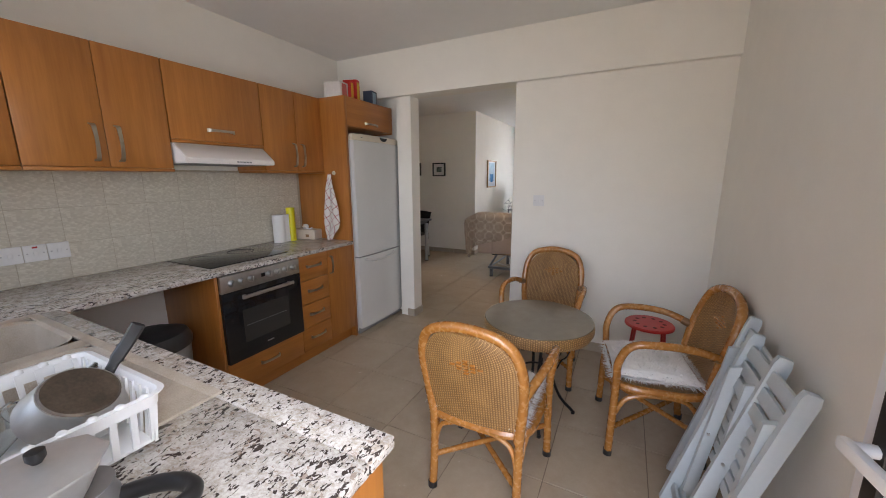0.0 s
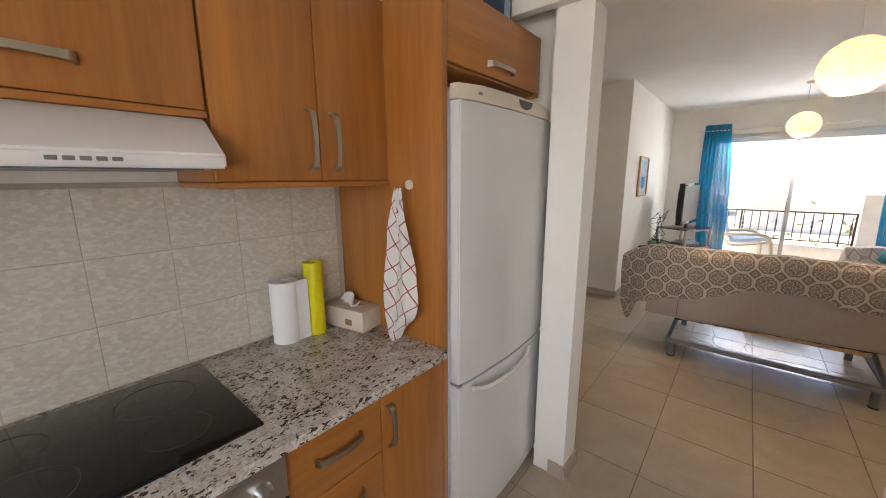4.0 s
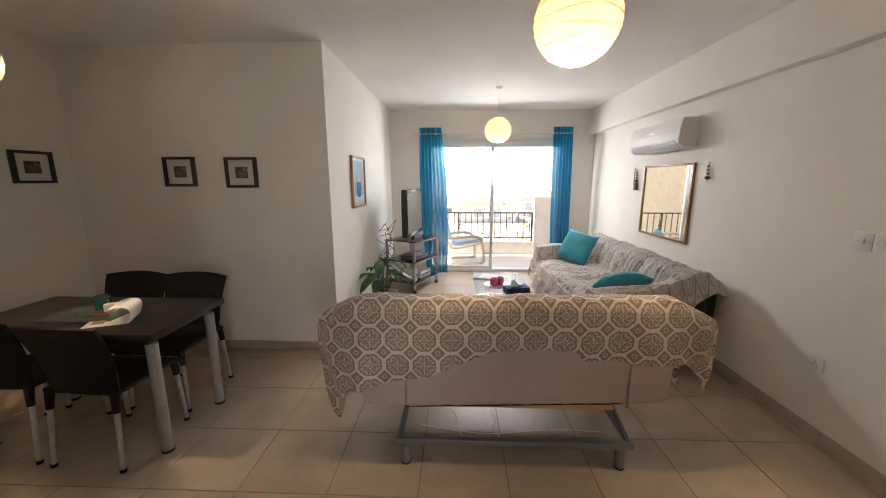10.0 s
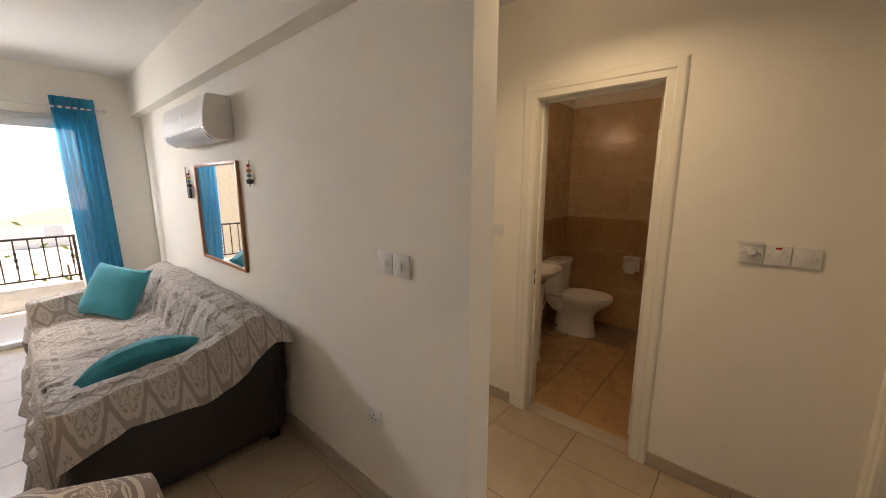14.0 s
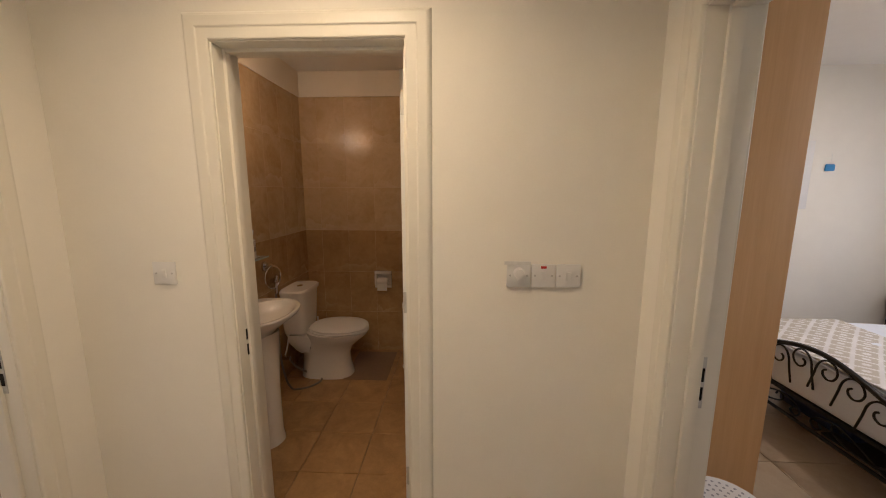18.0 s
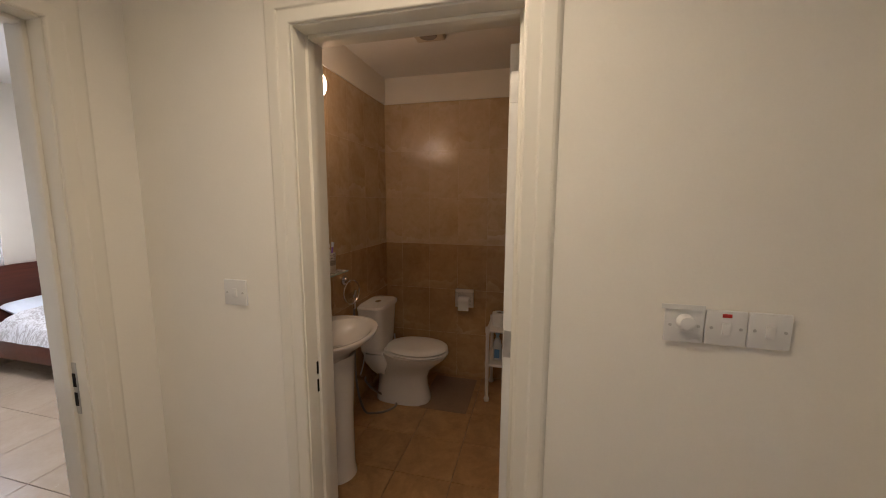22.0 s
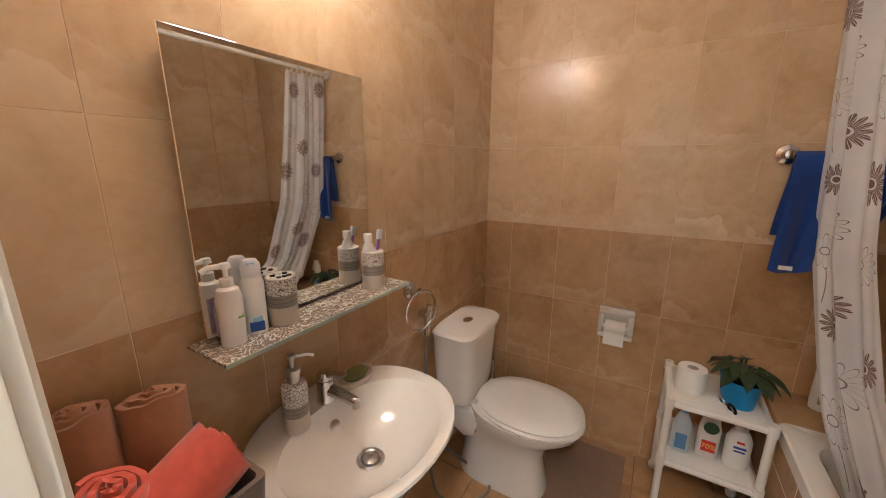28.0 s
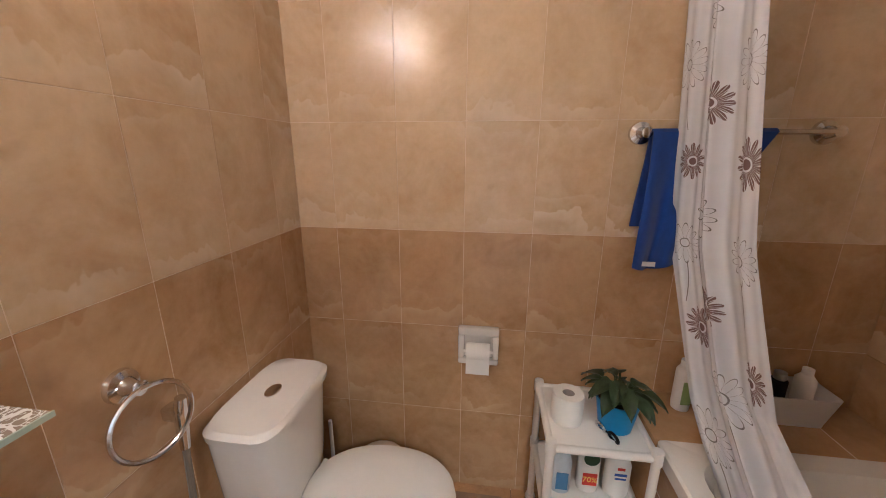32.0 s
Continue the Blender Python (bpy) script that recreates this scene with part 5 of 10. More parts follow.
jug = thing("coffee_jug", pose(-0.715, 0.165, 0.9008, 0, 0, 28), "grey coffee jug with a black loop handle on the worktop", "jug")
part("jug_body", turned([(0.0, 0.0), (0.044, 0.0), (0.05, 0.02), (0.05, 0.05), (0.042, 0.07), (0.046, 0.074), (0.046, 0.076), (0.0, 0.076)], 26), plain("smoked_jug_plastic", (0.16, 0.15, 0.145), 0.3), jug)
loop = [(0.098 + 0.074 * math.cos(a), 0.040 * math.sin(a), 0.047 + 0.012 * math.cos(a)) for a in np.linspace(0, 2 * math.pi, 33)[:-1]]
part("handle", tube(B(), loop, 0.014, 10, True), BLACK_PLASTIC, jug)
part("latch", bx(0.145, -0.008, 0.035, 0.16, 0.008, 0.055, 0.002), SILVER_PAINT, jug)
dl = thing("pot_lid", pose(-1.02, 0.265, 0.985, 58, 0, -20), "frosted glass lid standing in the dish rack", "lid")
part("glass_disc", turned([(0.0, 0.004), (0.06, 0.002), (0.072, -0.004), (0.072, -0.008), (0.0, -0.004)], 30), FROST, dl)


# wall units
UF, UB = -2.40, -2.729
def wall_unit(y0, y1, z0, label, doors, flip=False):
    root = thing("wall_cabinet", Matrix(), label, "kitchen cabinet", "kitchen wall units")
    part("body", bx(UB, y0 + 0.001, z0, UF - 0.02, y1 - 0.001, 2.108, 0.002), CHERRY, root)
    part("bottom_rail", bx(UB + 0.01, y0 + 0.0005, z0 - 0.018, UF + 0.006, y1 - 0.0005, z0 - 0.0005, 0.003), CHERRY_H, root)
    for a, b, h in doors:
        d = part("cabinet_door", bx(UF - 0.0195, a + 0.0015, z0 + 0.002, UF, b - 0.0015, 2.106, 0.002), CHERRY, root)
        if h == "level":
            m = (a + b) / 2
            bow_handle(d, (UF, m - 0.09, z0 + 0.07), (UF, m + 0.09, z0 + 0.07), (0.028, 0, 0))
        else:
            bow_handle(d, (UF, h, z0 + 0.03), (UF, h, z0 + 0.215), (0.034, 0, 0))
    return root
wall_unit(1.848, 2.43, 1.50, "cherry-wood wall cabinet with two doors", [(1.85, 2.152, 2.119), (2.152, 2.43, 2.20)])
wall_unit(1.235, 1.846, 1.672, "low cherry-wood wall cabinet above the cooker hood", [(1.237, 1.845, "level")])
wall_unit(0.62, 1.233, 1.50, "cherry-wood wall cabinet with two doors", [(0.62, 0.935, 0.885), (0.935, 1.233, 0.985)])
wall_unit(0.0, 0.618, 1.50, "cherry-wood wall cabinet with two doors", [(0.0, 0.31, 0.26), (0.31, 0.618, 0.36)])

hood = thing("cooker_hood", Matrix(), "white slimline cooker hood under the wall cabinet", "cooker hood")
bm = prism(B(), [(UB, 1.652), (UF + 0.005, 1.652), (-2.285, 1.562), (-2.285, 1.532), (UB, 1.532)], "y", 1.243, 1.838)
bmesh.ops.bevel(bm, geom=list(bm.edges), offset=0.005, segments=2, affect="EDGES")
part("hood_body", bm, plain("white_hood_enamel", (0.72, 0.69, 0.66), 0.3, var=0.02), hood)
part("filter", bx(-2.66, 1.28, 1.529, -2.32, 1.80, 1.533), GREY_METAL, hood)
for i in range(5):
    part("button", bx(-2.2855, 1.55 + i * 0.022, 1.543, -2.282, 1.566 + i * 0.022, 1.551, 0.001, 1), GREY_METAL, hood)

# fridge in its housing
fp = thing("fridge_housing", Matrix(), "tall cherry-wood side panel with a cupboard over the fridge", "kitchen cabinet", "kitchen wall units")
part("side_panel", bx(-2.729, 2.431, 0.0, FRONT + 0.002, 2.458, 2.11, 0.002), CHERRY, fp)
part("body", bx(-2.729, 2.459, 1.87, FRONT - 0.02, 3.10, 2.11, 0.002), CHERRY, fp)
part("side_wall", bx(-2.50, 3.101, 1.862, FRONT - 0.002, 3.115, 2.11, 0.001), CHERRY, fp)
d = part("cabinet_door", bx(FRONT - 0.0195, 2.461, 1.875, FRONT, 3.115, 2.108, 0.002), CHERRY_H, fp)
bow_handle(d, (FRONT, 2.69, 1.915), (FRONT, 2.87, 1.915), (0.028, 0, 0))

fr = thing("fridge_freezer", Matrix(), "white fridge freezer with bottom freezer door", "fridge")
part("cabinet", bx(-2.70, 2.472, 0.03, -2.14, 3.172, 1.80, 0.006), ENAMEL, fr)
def fridge_door(z0, z1, nm):
    """A gently bowed door front."""
    bm = B()
    n = 14
    pts = []
    for i in range(n + 1):
        y = 2.472 + 0.70 * i / n
        k = (i / n - 0.5) * 2
        pts.append((-2.072 - 0.022 * k * k, y))
    out = [(-2.136, 2.472)] + pts + [(-2.136, 3.172)]
    prism(bm, out, "z", z0, z1)
    bmesh.ops.bevel(bm, geom=[e for e in bm.edges if e.calc_length() > 0.03 or True][:0] or list(bm.edges), offset=0.004, segments=2, affect="EDGES")
    return part(nm, bm, ENAMEL, fr)
fridge_door(0.745, 1.757, "fridge_door")
lowd = fridge_door(0.06, 0.735, "freezer_door")
bm = B()
tube(bm, smooth_line([(-2.066, 2.53, 0.716), (-2.045, 2.62, 0.695), (-2.04, 2.76, 0.688), (-2.045, 2.90, 0.695), (-2.066, 2.99, 0.716)], 5), 0.010, 8)
part("grip", bm, ENAMEL, lowd)
bm = B()
bow = [(-2.070 - 0.022 * (i / 7 - 1) ** 2 - 0.012 * (abs(i / 7 - 1) > 0.95), 2.472 + 0.05 * i) for i in range(15)]
prism(bm, [(-2.16, 2.472)] + bow + [(-2.16, 3.172)], "z", 1.7595, 1.812)
bmesh.ops.bevel(bm, geom=[e for e in bm.edges if min(v.co.z for v in e.verts) > 1.80], offset=0.014, segments=4, affect="EDGES")
top = part("control_strip", bm, CREAM_PLASTIC, fr, "cream top strip with controls")
part("display", prism(B(), [(2.87 + 0.055 * math.cos(a), 1.803 + 0.032 * math.sin(a)) for a in np.linspace(math.pi, 2 * math.pi, 15)], "x", -2.085, -2.0675), BLACK_GLASS, top, "dark half-oval display")
part("badge", bx(-2.0855, 2.56, 1.781, -2.0805, 2.625, 1.790), GREY_METAL, top)
for y in (2.735, 2.765, 2.795, 2.955, 2.98, 3.005):
    part("button", turned([(0.0, 0.0), (0.008, 0.0), (0.007, 0.003), (0.0, 0.003)], 10), WHITE_PLASTIC, top).matrix_basis = pose(-2.074 - 0.022 * ((y - 2.822) / 0.35) ** 2, y, 1.783, 0, 90)
part("plinth_grille", bx(-2.65, 2.48, 0.0, -2.13, 3.16, 0.058), plain("grey_plinth", (0.25, 0.25, 0.25), 0.5), fr)
part("hinge_cover", bx(-2.136, 2.474, 0.735, -2.09, 2.49, 0.745), GREY_METAL, fr)

# boxes on the tall housing
def carton(x, y, z, w, d, h, turn, c, label, stripe=None, word=""):
    root = thing("carton", pose(x, y, z, 0, 0, turn), label, "box", "boxes on the fridge housing")
    part("box", bx(-w / 2, -d / 2, 0, w / 2, d / 2, h, 0.002), plain("carton_print", c, 0.5), root)
    if stripe:
        part("label_panel", bx(w / 2 - 0.0005, -d * 0.3, h * 0.1, w / 2 + 0.001, d * 0.3, h * 0.9), plain("carton_panel", stripe, 0.5), root)
    return root
carton(-2.30, 2.53, 2.11, 0.16, 0.12, 0.13, 10, (0.62, 0.58, 0.55), "white carton with red print", (0.55, 0.10, 0.08))
for yy, zz in ((2.655, 0.17), (2.735, 0.19)):
    c = carton(-2.27, yy, 2.11, 0.07, 0.072, zz, 15, (0.62, 0.02, 0.012), "red carton with yellow lettering", None)
    part("label_panel", bx(0.0345, -0.022, 0.02, 0.036, 0.022, zz - 0.02), plain("yellow_print", (0.72, 0.45, 0.02), 0.5), c)
carton(-2.25, 2.93, 2.11, 0.09, 0.10, 0.13, 8, (0.04, 0.06, 0.10), "dark blue carton with a light picture", (0.30, 0.45, 0.55))

# small things on the worktop
def paper_roll(x, y, r, h, hole, material, name, label, cat):
    root = thing(name, pose(x, y, 0.90), label, cat)
    part("roll", turned([(hole, 0.0), (r, 0.0), (r, h), (hole, h), (hole, 0.0)], 28), material, root)
    return root
pr = paper_roll(-2.645, 2.11, 0.05, 0.235, 0.02, PAPER, "kitchen_roll", "white paper kitchen roll with a loose end", "kitchen roll")
part("loose_end", sheet(lambda u, v: (0.049 - 0.01 * math.sin(u * 2), -0.01 + 0.085 * u, 0.235 * (1 - v) - 0.02 * u * v), 8, 6, 0.001), PAPER, pr)
paper_roll(-2.625, 2.222, 0.036, 0.29, 0.027, YELLOW, "bin_bag_roll", "upright bright yellow plastic roll", "roll")
tb = thing("tissue_box", pose(-2.585, 2.365, 0.90, 0, 0, 10), "cream tissue box with a tissue sticking out", "tissue box")
part("box", bx(-0.115, -0.06, 0.0, 0.115, 0.06, 0.085, 0.003), plain("cream_card", (0.60, 0.50, 0.40), 0.6), tb)
part("label_panel", bx(0.02, -0.0615, 0.02, 0.055, -0.0605, 0.045), plain("brown_print", (0.25, 0.13, 0.06), 0.6), tb)
part("tissue", sheet(lambda u, v: (-0.05 + 0.1 * u, 0.03 * math.sin(6 * u) * v + 0.012 * math.sin(9 * v), 0.083 + 0.045 * v * (0.6 + 0.4 * math.sin(5 * u + 1))), 14, 8, 0.001), PAPER, tb)

tt = thing("tea_towel", Matrix(), "white tea towel with red checks hanging from a hook", "tea towel")
part("hook", turned([(0.0, 0.0), (0.018, 0.002), (0.016, 0.01), (0.0, 0.013)], 16), CREAM_PLASTIC, tt).matrix_basis = pose(-2.285, 2.430, 1.485, 90)
def towel_pt(u, v):
    drop = 0.575 * v
    left = float(np.interp(drop, (0, 0.05, 0.13, 0.20, 0.30, 0.42, 0.48, 0.575), (-0.018, -0.03, -0.042, -0.046, -0.06, -0.072, -0.066, -0.052)))
    right = float(np.interp(drop, (0, 0.05, 0.13, 0.20, 0.30, 0.42, 0.47, 0.52, 0.575), (0.012, 0.020, 0.026, 0.044, 0.064, 0.066, 0.052, 0.004, -0.022)))
    depth = 0.026 + 0.015 * math.sin(u * 9 + 2.2 * v) * min(1.0, 4 * v) + 0.012 * math.exp(-((u - 0.62 + 0.3 * v) / 0.10) ** 2) + 0.006 * noise.noise((u * 5, v * 6, 2))
    return (-2.285 + 1.12 * (left + (right - left) * u), 2.398 - depth, 1.475 - drop - 0.006 * math.sin(u * 5) * v)
def towel_flap(u, v):
    drop = 0.37 * v
    left = float(np.interp(drop, (0, 0.05, 0.25, 0.37), (-0.014, -0.040, -0.088, -0.112)))
    right = float(np.interp(drop, (0, 0.25, 0.37), (0.004, -0.045, -0.066)))
    return (-2.285 + left + (right - left) * u, 2.389 - 0.006 * math.sin(u * 8 + 3 * v) * min(1.0, 3 * v), 1.475 - drop)
part("cloth", sheet(towel_pt, 36, 40, 0.003, 0.20, 0.60), TEA_TOWEL, tt)
part("back_fold", sheet(towel_flap, 14, 26, 0.003, 0.08, 0.38), TEA_TOWEL, tt)
def towel_edge(u, v):
    x, y, z = towel_flap(0.66 + 0.20 * u, 0.40 + 0.58 * v)
    return (x, y - 0.0022, z)
part("border_stripe", sheet(towel_edge, 3, 16, 0.001), plain("dark_red_weave", (0.34, 0.03, 0.03), 0.9), tt)
for i in range(9):
    x, y, z = towel_pt(0.05 + 0.11 * i, 1.0)
    long = 0.045 if i in (5, 7) else 0.020
    part("fringe", tube(B(), [(x, y, z + 0.004), (x + 0.003 * math.sin(7 * i), y - 0.002, z - long * 0.5), (x - 0.004 * math.cos(5 * i), y, z - long)], 0.0014, 5), TEA_TOWEL, tt)

def switch_plate(x, y, z, axis, side, n, label, kind="switch", red=False, size=0.086):
    """A row of n white switch plates on a wall."""
    for i in range(n):
        root = thing("wall_" + kind, Matrix(), label, kind, "white wall plates")
        c = (i - (n - 1) / 2) * (size + 0.003)
        m = pose(x, y + c, z, 90, 0, 90 if side > 0 else -90) if axis == "x" else pose(x + c, y, z, 90, 0, 0 if side < 0 else 180)
        root.matrix_world = m
        h = size / 2
        part("plate", box(B(), -h, -h, 0.0, h, h, 0.009, 0.003, 2), WHITE_PLASTIC, root)
        for sx in (-0.03, 0.03):
            part("screw", turned([(0.0, 0.009), (0.004, 0.009), (0.0035, 0.0103), (0.0, 0.0103)], 10, cx=sx), STEEL, root)
        if kind == "switch":
            part("rocker", box(B(), -0.009, -0.016, 0.008, 0.009, 0.014, 0.013, 0.002, 2), WHITE_PLASTIC, root)
            if red and i == n // 2:
                part("neon", bx(-0.010, 0.026, 0.0085, 0.010, 0.035, 0.0105, 0.001, 1), RED_PAINT, root)
        else:
            # Small black blocks stand for the shade inside the pin holes.
            bm = B()
            for sx, sy in ((0, 0.012), (-0.011, -0.008), (0.011, -0.008)):
                box(bm, sx - 0.003, sy - 0.004, 0.0085, sx + 0.003, sy + 0.004, 0.0096)
            part("socket_holes", bm, MATT_BLACK, root)
            if red:
                part("neon", bx(-0.012, 0.026, 0.0085, 0.0, 0.035, 0.0105, 0.001, 1), RED_PAINT, root)
switch_plate(-2.719, 0.68, 1.065, "x", 1, 3, "white kitchen switch plate with red neon", "switch", True)
switch_plate(-2.729, 0.86, 0.42, "x", 1, 1, "white wall socket under the worktop", "socket")
switch_plate(-0.655, 3.089, 1.25, "y", -1, 1, "white light switch on the kitchen wall", "switch", size=0.09)

bin_ = thing("pedal_bin", pose(-2.33, 0.93, 0.0), "grey plastic pedal bin with a dark lid under the worktop", "bin")
gb = plain("grey_bin_plastic", (0.26, 0.27, 0.27), 0.45)
part("body", turned([(0.0, 0.0), (0.155, 0.0), (0.165, 0.02), (0.185, 0.48), (0.18, 0.50), (0.0, 0.50)], 32, sx=0.88, sy=1.12), gb, bin_)
part("lid", turned([(0.192, 0.49), (0.196, 0.53), (0.175, 0.575), (0.10, 0.605), (0.0, 0.612)], 32, sx=0.88, sy=1.12), plain("dark_bin_lid", (0.035, 0.035, 0.037), 0.4), bin_)
part("pedal", bx(0.13, -0.05, 0.01, 0.185, 0.05, 0.03, 0.006), BLACK_PLASTIC, bin_)
st = part("sticker", bx(0.158, -0.05, 0.30, 0.1625, 0.06, 0.40, 0.001), PAPER, bin_, "white paper sticker")
part("print", bx(0.162, -0.04, 0.315, 0.1632, 0.05, 0.34), plain("green_print", (0.12, 0.25, 0.08), 0.6), st)

# rattan seating group
def rattan_chair(fur):
    ch = thing("rattan_armchair", Matrix(), "honey-coloured rattan armchair with woven back", "chair", "rattan chairs round the table")
    r = 0.017
    # back hoop, bent back at the top; local +y is the front
    hoop = smooth_line([(-0.195, -0.195, 0.36), (-0.215, -0.222, 0.55), (-0.215, -0.265, 0.72), (-0.16, -0.30, 0.835), (0, -0.315, 0.875), (0.16, -0.30, 0.835), (0.215, -0.265, 0.72), (0.215, -0.222, 0.55), (0.195, -0.195, 0.36)], 6)
    part("back_hoop", tube(B(), hoop, 0.022, 10), RATTAN, ch)
    def back_pt(u, v):
        z = 0.38 + 0.47 * v
        half = 0.202 if z < 0.69 else 0.202 * math.sqrt(max(0.02, 1 - ((z - 0.69) / 0.18) ** 2))
        x = (u - 0.5) * 2 * half
        y = -0.198 - 0.10 * max(0, (z - 0.4)) / 0.4 - 0.022 * (1 - (2 * u - 1) ** 2)
        return (x, y, z)
    back = part("backrest", sheet(back_pt, 16, 14, 0.012, 0.44, 0.52), WICKER, ch, "woven wicker back panel")
    # a diamond of raised knots woven into the panel
    knot = mesh_of("knot", bx(-0.011, -0.006, -0.0035, 0.011, 0.006, 0.0035, 0.002, 1), RATTAN)
    for row in range(5):
        n = 5 - abs(row - 2) * 2
        for i in range(n):
            u, v = 0.5 + (i - (n - 1) / 2) * 0.075, 0.63 + 0.032 * row
            p = back_pt(u, v)
            piece("knot", knot, back, p[0], p[1] - 0.007, p[2])
            piece("knot", knot, back, p[0], p[1] + 0.012, p[2])
    for s in (-1, 1):
        arm = smooth_line([(s * 0.225, -0.235, 0.60), (s * 0.262, -0.10, 0.645), (s * 0.278, 0.06, 0.655), (s * 0.272, 0.165, 0.63), (s * 0.256, 0.212, 0.53), (s * 0.243, 0.212, 0.40), (s * 0.247, 0.222, 0.0)], 6)
        part("arm", tube(B(), arm, 0.0195, 10), RATTAN, ch)
        part("arm_binding", tube(B(), [(s * 0.221, -0.222, 0.60), (s * 0.236, -0.185, 0.615)], 0.0225, 10), WICKER, ch)
        part("back_leg", tube(B(), smooth_line([(s * 0.212, -0.21, 0.50), (s * 0.20, -0.197, 0.35), (s * 0.198, -0.202, 0.15), (s * 0.20, -0.217, 0.0)], 4), 0.0195, 10), RATTAN, ch)
        for y in (0.223, -0.217):
            part("foot_cap", turned([(0.0, 0.0), (0.022, 0.0), (0.022, 0.028), (0.0, 0.028)], 12, cx=s * (0.247 if y > 0 else 0.20), cy=y), BLACK_PLASTIC, ch)
        part("side_brace", tube(B(), smooth_line([(s * 0.243, 0.216, 0.22), (s * 0.235, 0.15, 0.335), (s * 0.225, 0.0, 0.362), (s * 0.21, -0.13, 0.335), (s * 0.20, -0.195, 0.22)], 4), 0.0125, 8), RATTAN, ch)
    for y, w in ((0.215, 0.24), (-0.20, 0.195)):
        for s in (-1, 1):
            part("corner_brace", tube(B(), smooth_line([(s * w, y, 0.22), (s * (w - 0.03), y, 0.325), (s * (w - 0.10), y, 0.365)], 4), 0.0115, 8), RATTAN, ch)
    for a, b in (((-0.243, 0.218, 0.155), (0.197, -0.205, 0.14)), ((0.243, 0.218, 0.18), (-0.197, -0.205, 0.165))):
        part("cross_brace", bar(a, b, 0.0135, 8), RATTAN, ch)
    seat_ring = [(0.235 * math.copysign(abs(math.cos(a)) ** 0.5, math.cos(a)), 0.005 + 0.215 * math.copysign(abs(math.sin(a)) ** 0.5, math.sin(a)), 0.385) for a in np.linspace(0, 2 * math.pi, 41)[:-1]]
    part("seat_rail", tube(B(), seat_ring, 0.021, 8, True), RATTAN, ch)
    part("seat", sheet(lambda u, v: ((u - 0.5) * 0.44, 0.005 + (v - 0.5) * 0.41, 0.392 - 0.012 * math.sin(math.pi * u) * math.sin(math.pi * v)), 12, 12, 0.012, 0.45, 0.46), WICKER, ch)
    return ch


def fur_cushion(m, label):
    root = thing("fur_cushion", m, label, "cushion", "white fur cushions")
    part("pad", pillow_mesh(0.42, 0.42, 0.085, seed=4), FUR, root)
    rng = random.Random(5)
    bm = B()
    for i in range(2300):
        a, rr = rng.uniform(-1, 1), rng.uniform(-1, 1)
        if i % 3 == 0:
            if rng.random() < 0.5:
                a = math.copysign(1, a)
            else:
                rr = math.copysign(1, rr)
        x, y = a * 0.205, rr * 0.205
        z = 0.04 * max(0.0, (1 - a ** 4) * (1 - rr ** 4)) ** 0.5
        ox, oy = a * 0.03 * abs(a) ** 4 + rng.uniform(-0.014, 0.014), rr * 0.03 * abs(rr) ** 4 + rng.uniform(-0.014, 0.014)
        tip = Vector((x + ox, y + oy, z + rng.uniform(0.004, 0.02) - 0.022 * max(abs(a), abs(rr)) ** 6))
        w = Vector((rng.uniform(-1, 1), rng.uniform(-1, 1), 0)).normalized() * 0.0035
        p = Vector((x, y, z - 0.004))
        bm.faces.new([bm.verts.new(q) for q in (p - w, p + w, tip)])
    tagged(part("pile", bm, FUR, root, smooth=False), kind="stuff")
    return root


PA, PB, PC = pose(-0.51, 1.506, 0, 0, 0, 0), pose(-0.485, 2.63, 0, 0, 0, 178), pose(0.207, 2.157, 0, 0, 0, 98.6)
chA = rattan_chair(True)
chA.matrix_world = PA
copy_thing(chA, PB)
copy_thing(chA, PC)
fur_cushion(PA @ pose(0, 0.02, 0.437), "white fluffy fur seat cushion on the rattan chair")
fur_cushion(PC @ pose(0, 0.02, 0.437), "white fluffy fur seat cushion on the rattan chair")
cb = thing("lilac_cushion", PB @ pose(0.03, -0.03, 0.445, 14, 0, 4), "lilac scatter cushion on the rattan chair", "cushion")
part("cushion", pillow_mesh(0.36, 0.34, 0.10, seed=9), LILAC, cb)

tbl = thing("rattan_table", pose(-0.41, 2.065, 0), "round rattan table with a glass top and iron legs", "table")
bm = B()
lay = bm.loops.layers.uv.new("UVMap")
prof = [(0.285, 0.555), (0.305, 0.55), (0.318, 0.575), (0.318, 0.60), (0.305, 0.618), (0.285, 0.618)]
lathe(bm, prof, 48)
for f in bm.faces:
    for lp in f.loops:
        lp[lay].uv = (math.atan2(lp.vert.co.y, lp.vert.co.x) * 0.31, lp.vert.co.z)
part("rim", bm, WICKER, tbl, "woven wicker rim")
part("under_top", turned([(0.0, 0.598), (0.29, 0.598), (0.29, 0.606), (0.0, 0.606)], 40), plain("tan_table_mat", (0.36, 0.28, 0.19), 0.6, bump=0.4, bscale=90), tbl)
part("glass_top", turned([(0.0, 0.618), (0.312, 0.618), (0.314, 0.6205), (0.312, 0.624), (0.0, 0.624)], 48), plain("dusty_table_glass", (0.20, 0.165, 0.115), 0.16, var=0.1, scale=20), tbl)
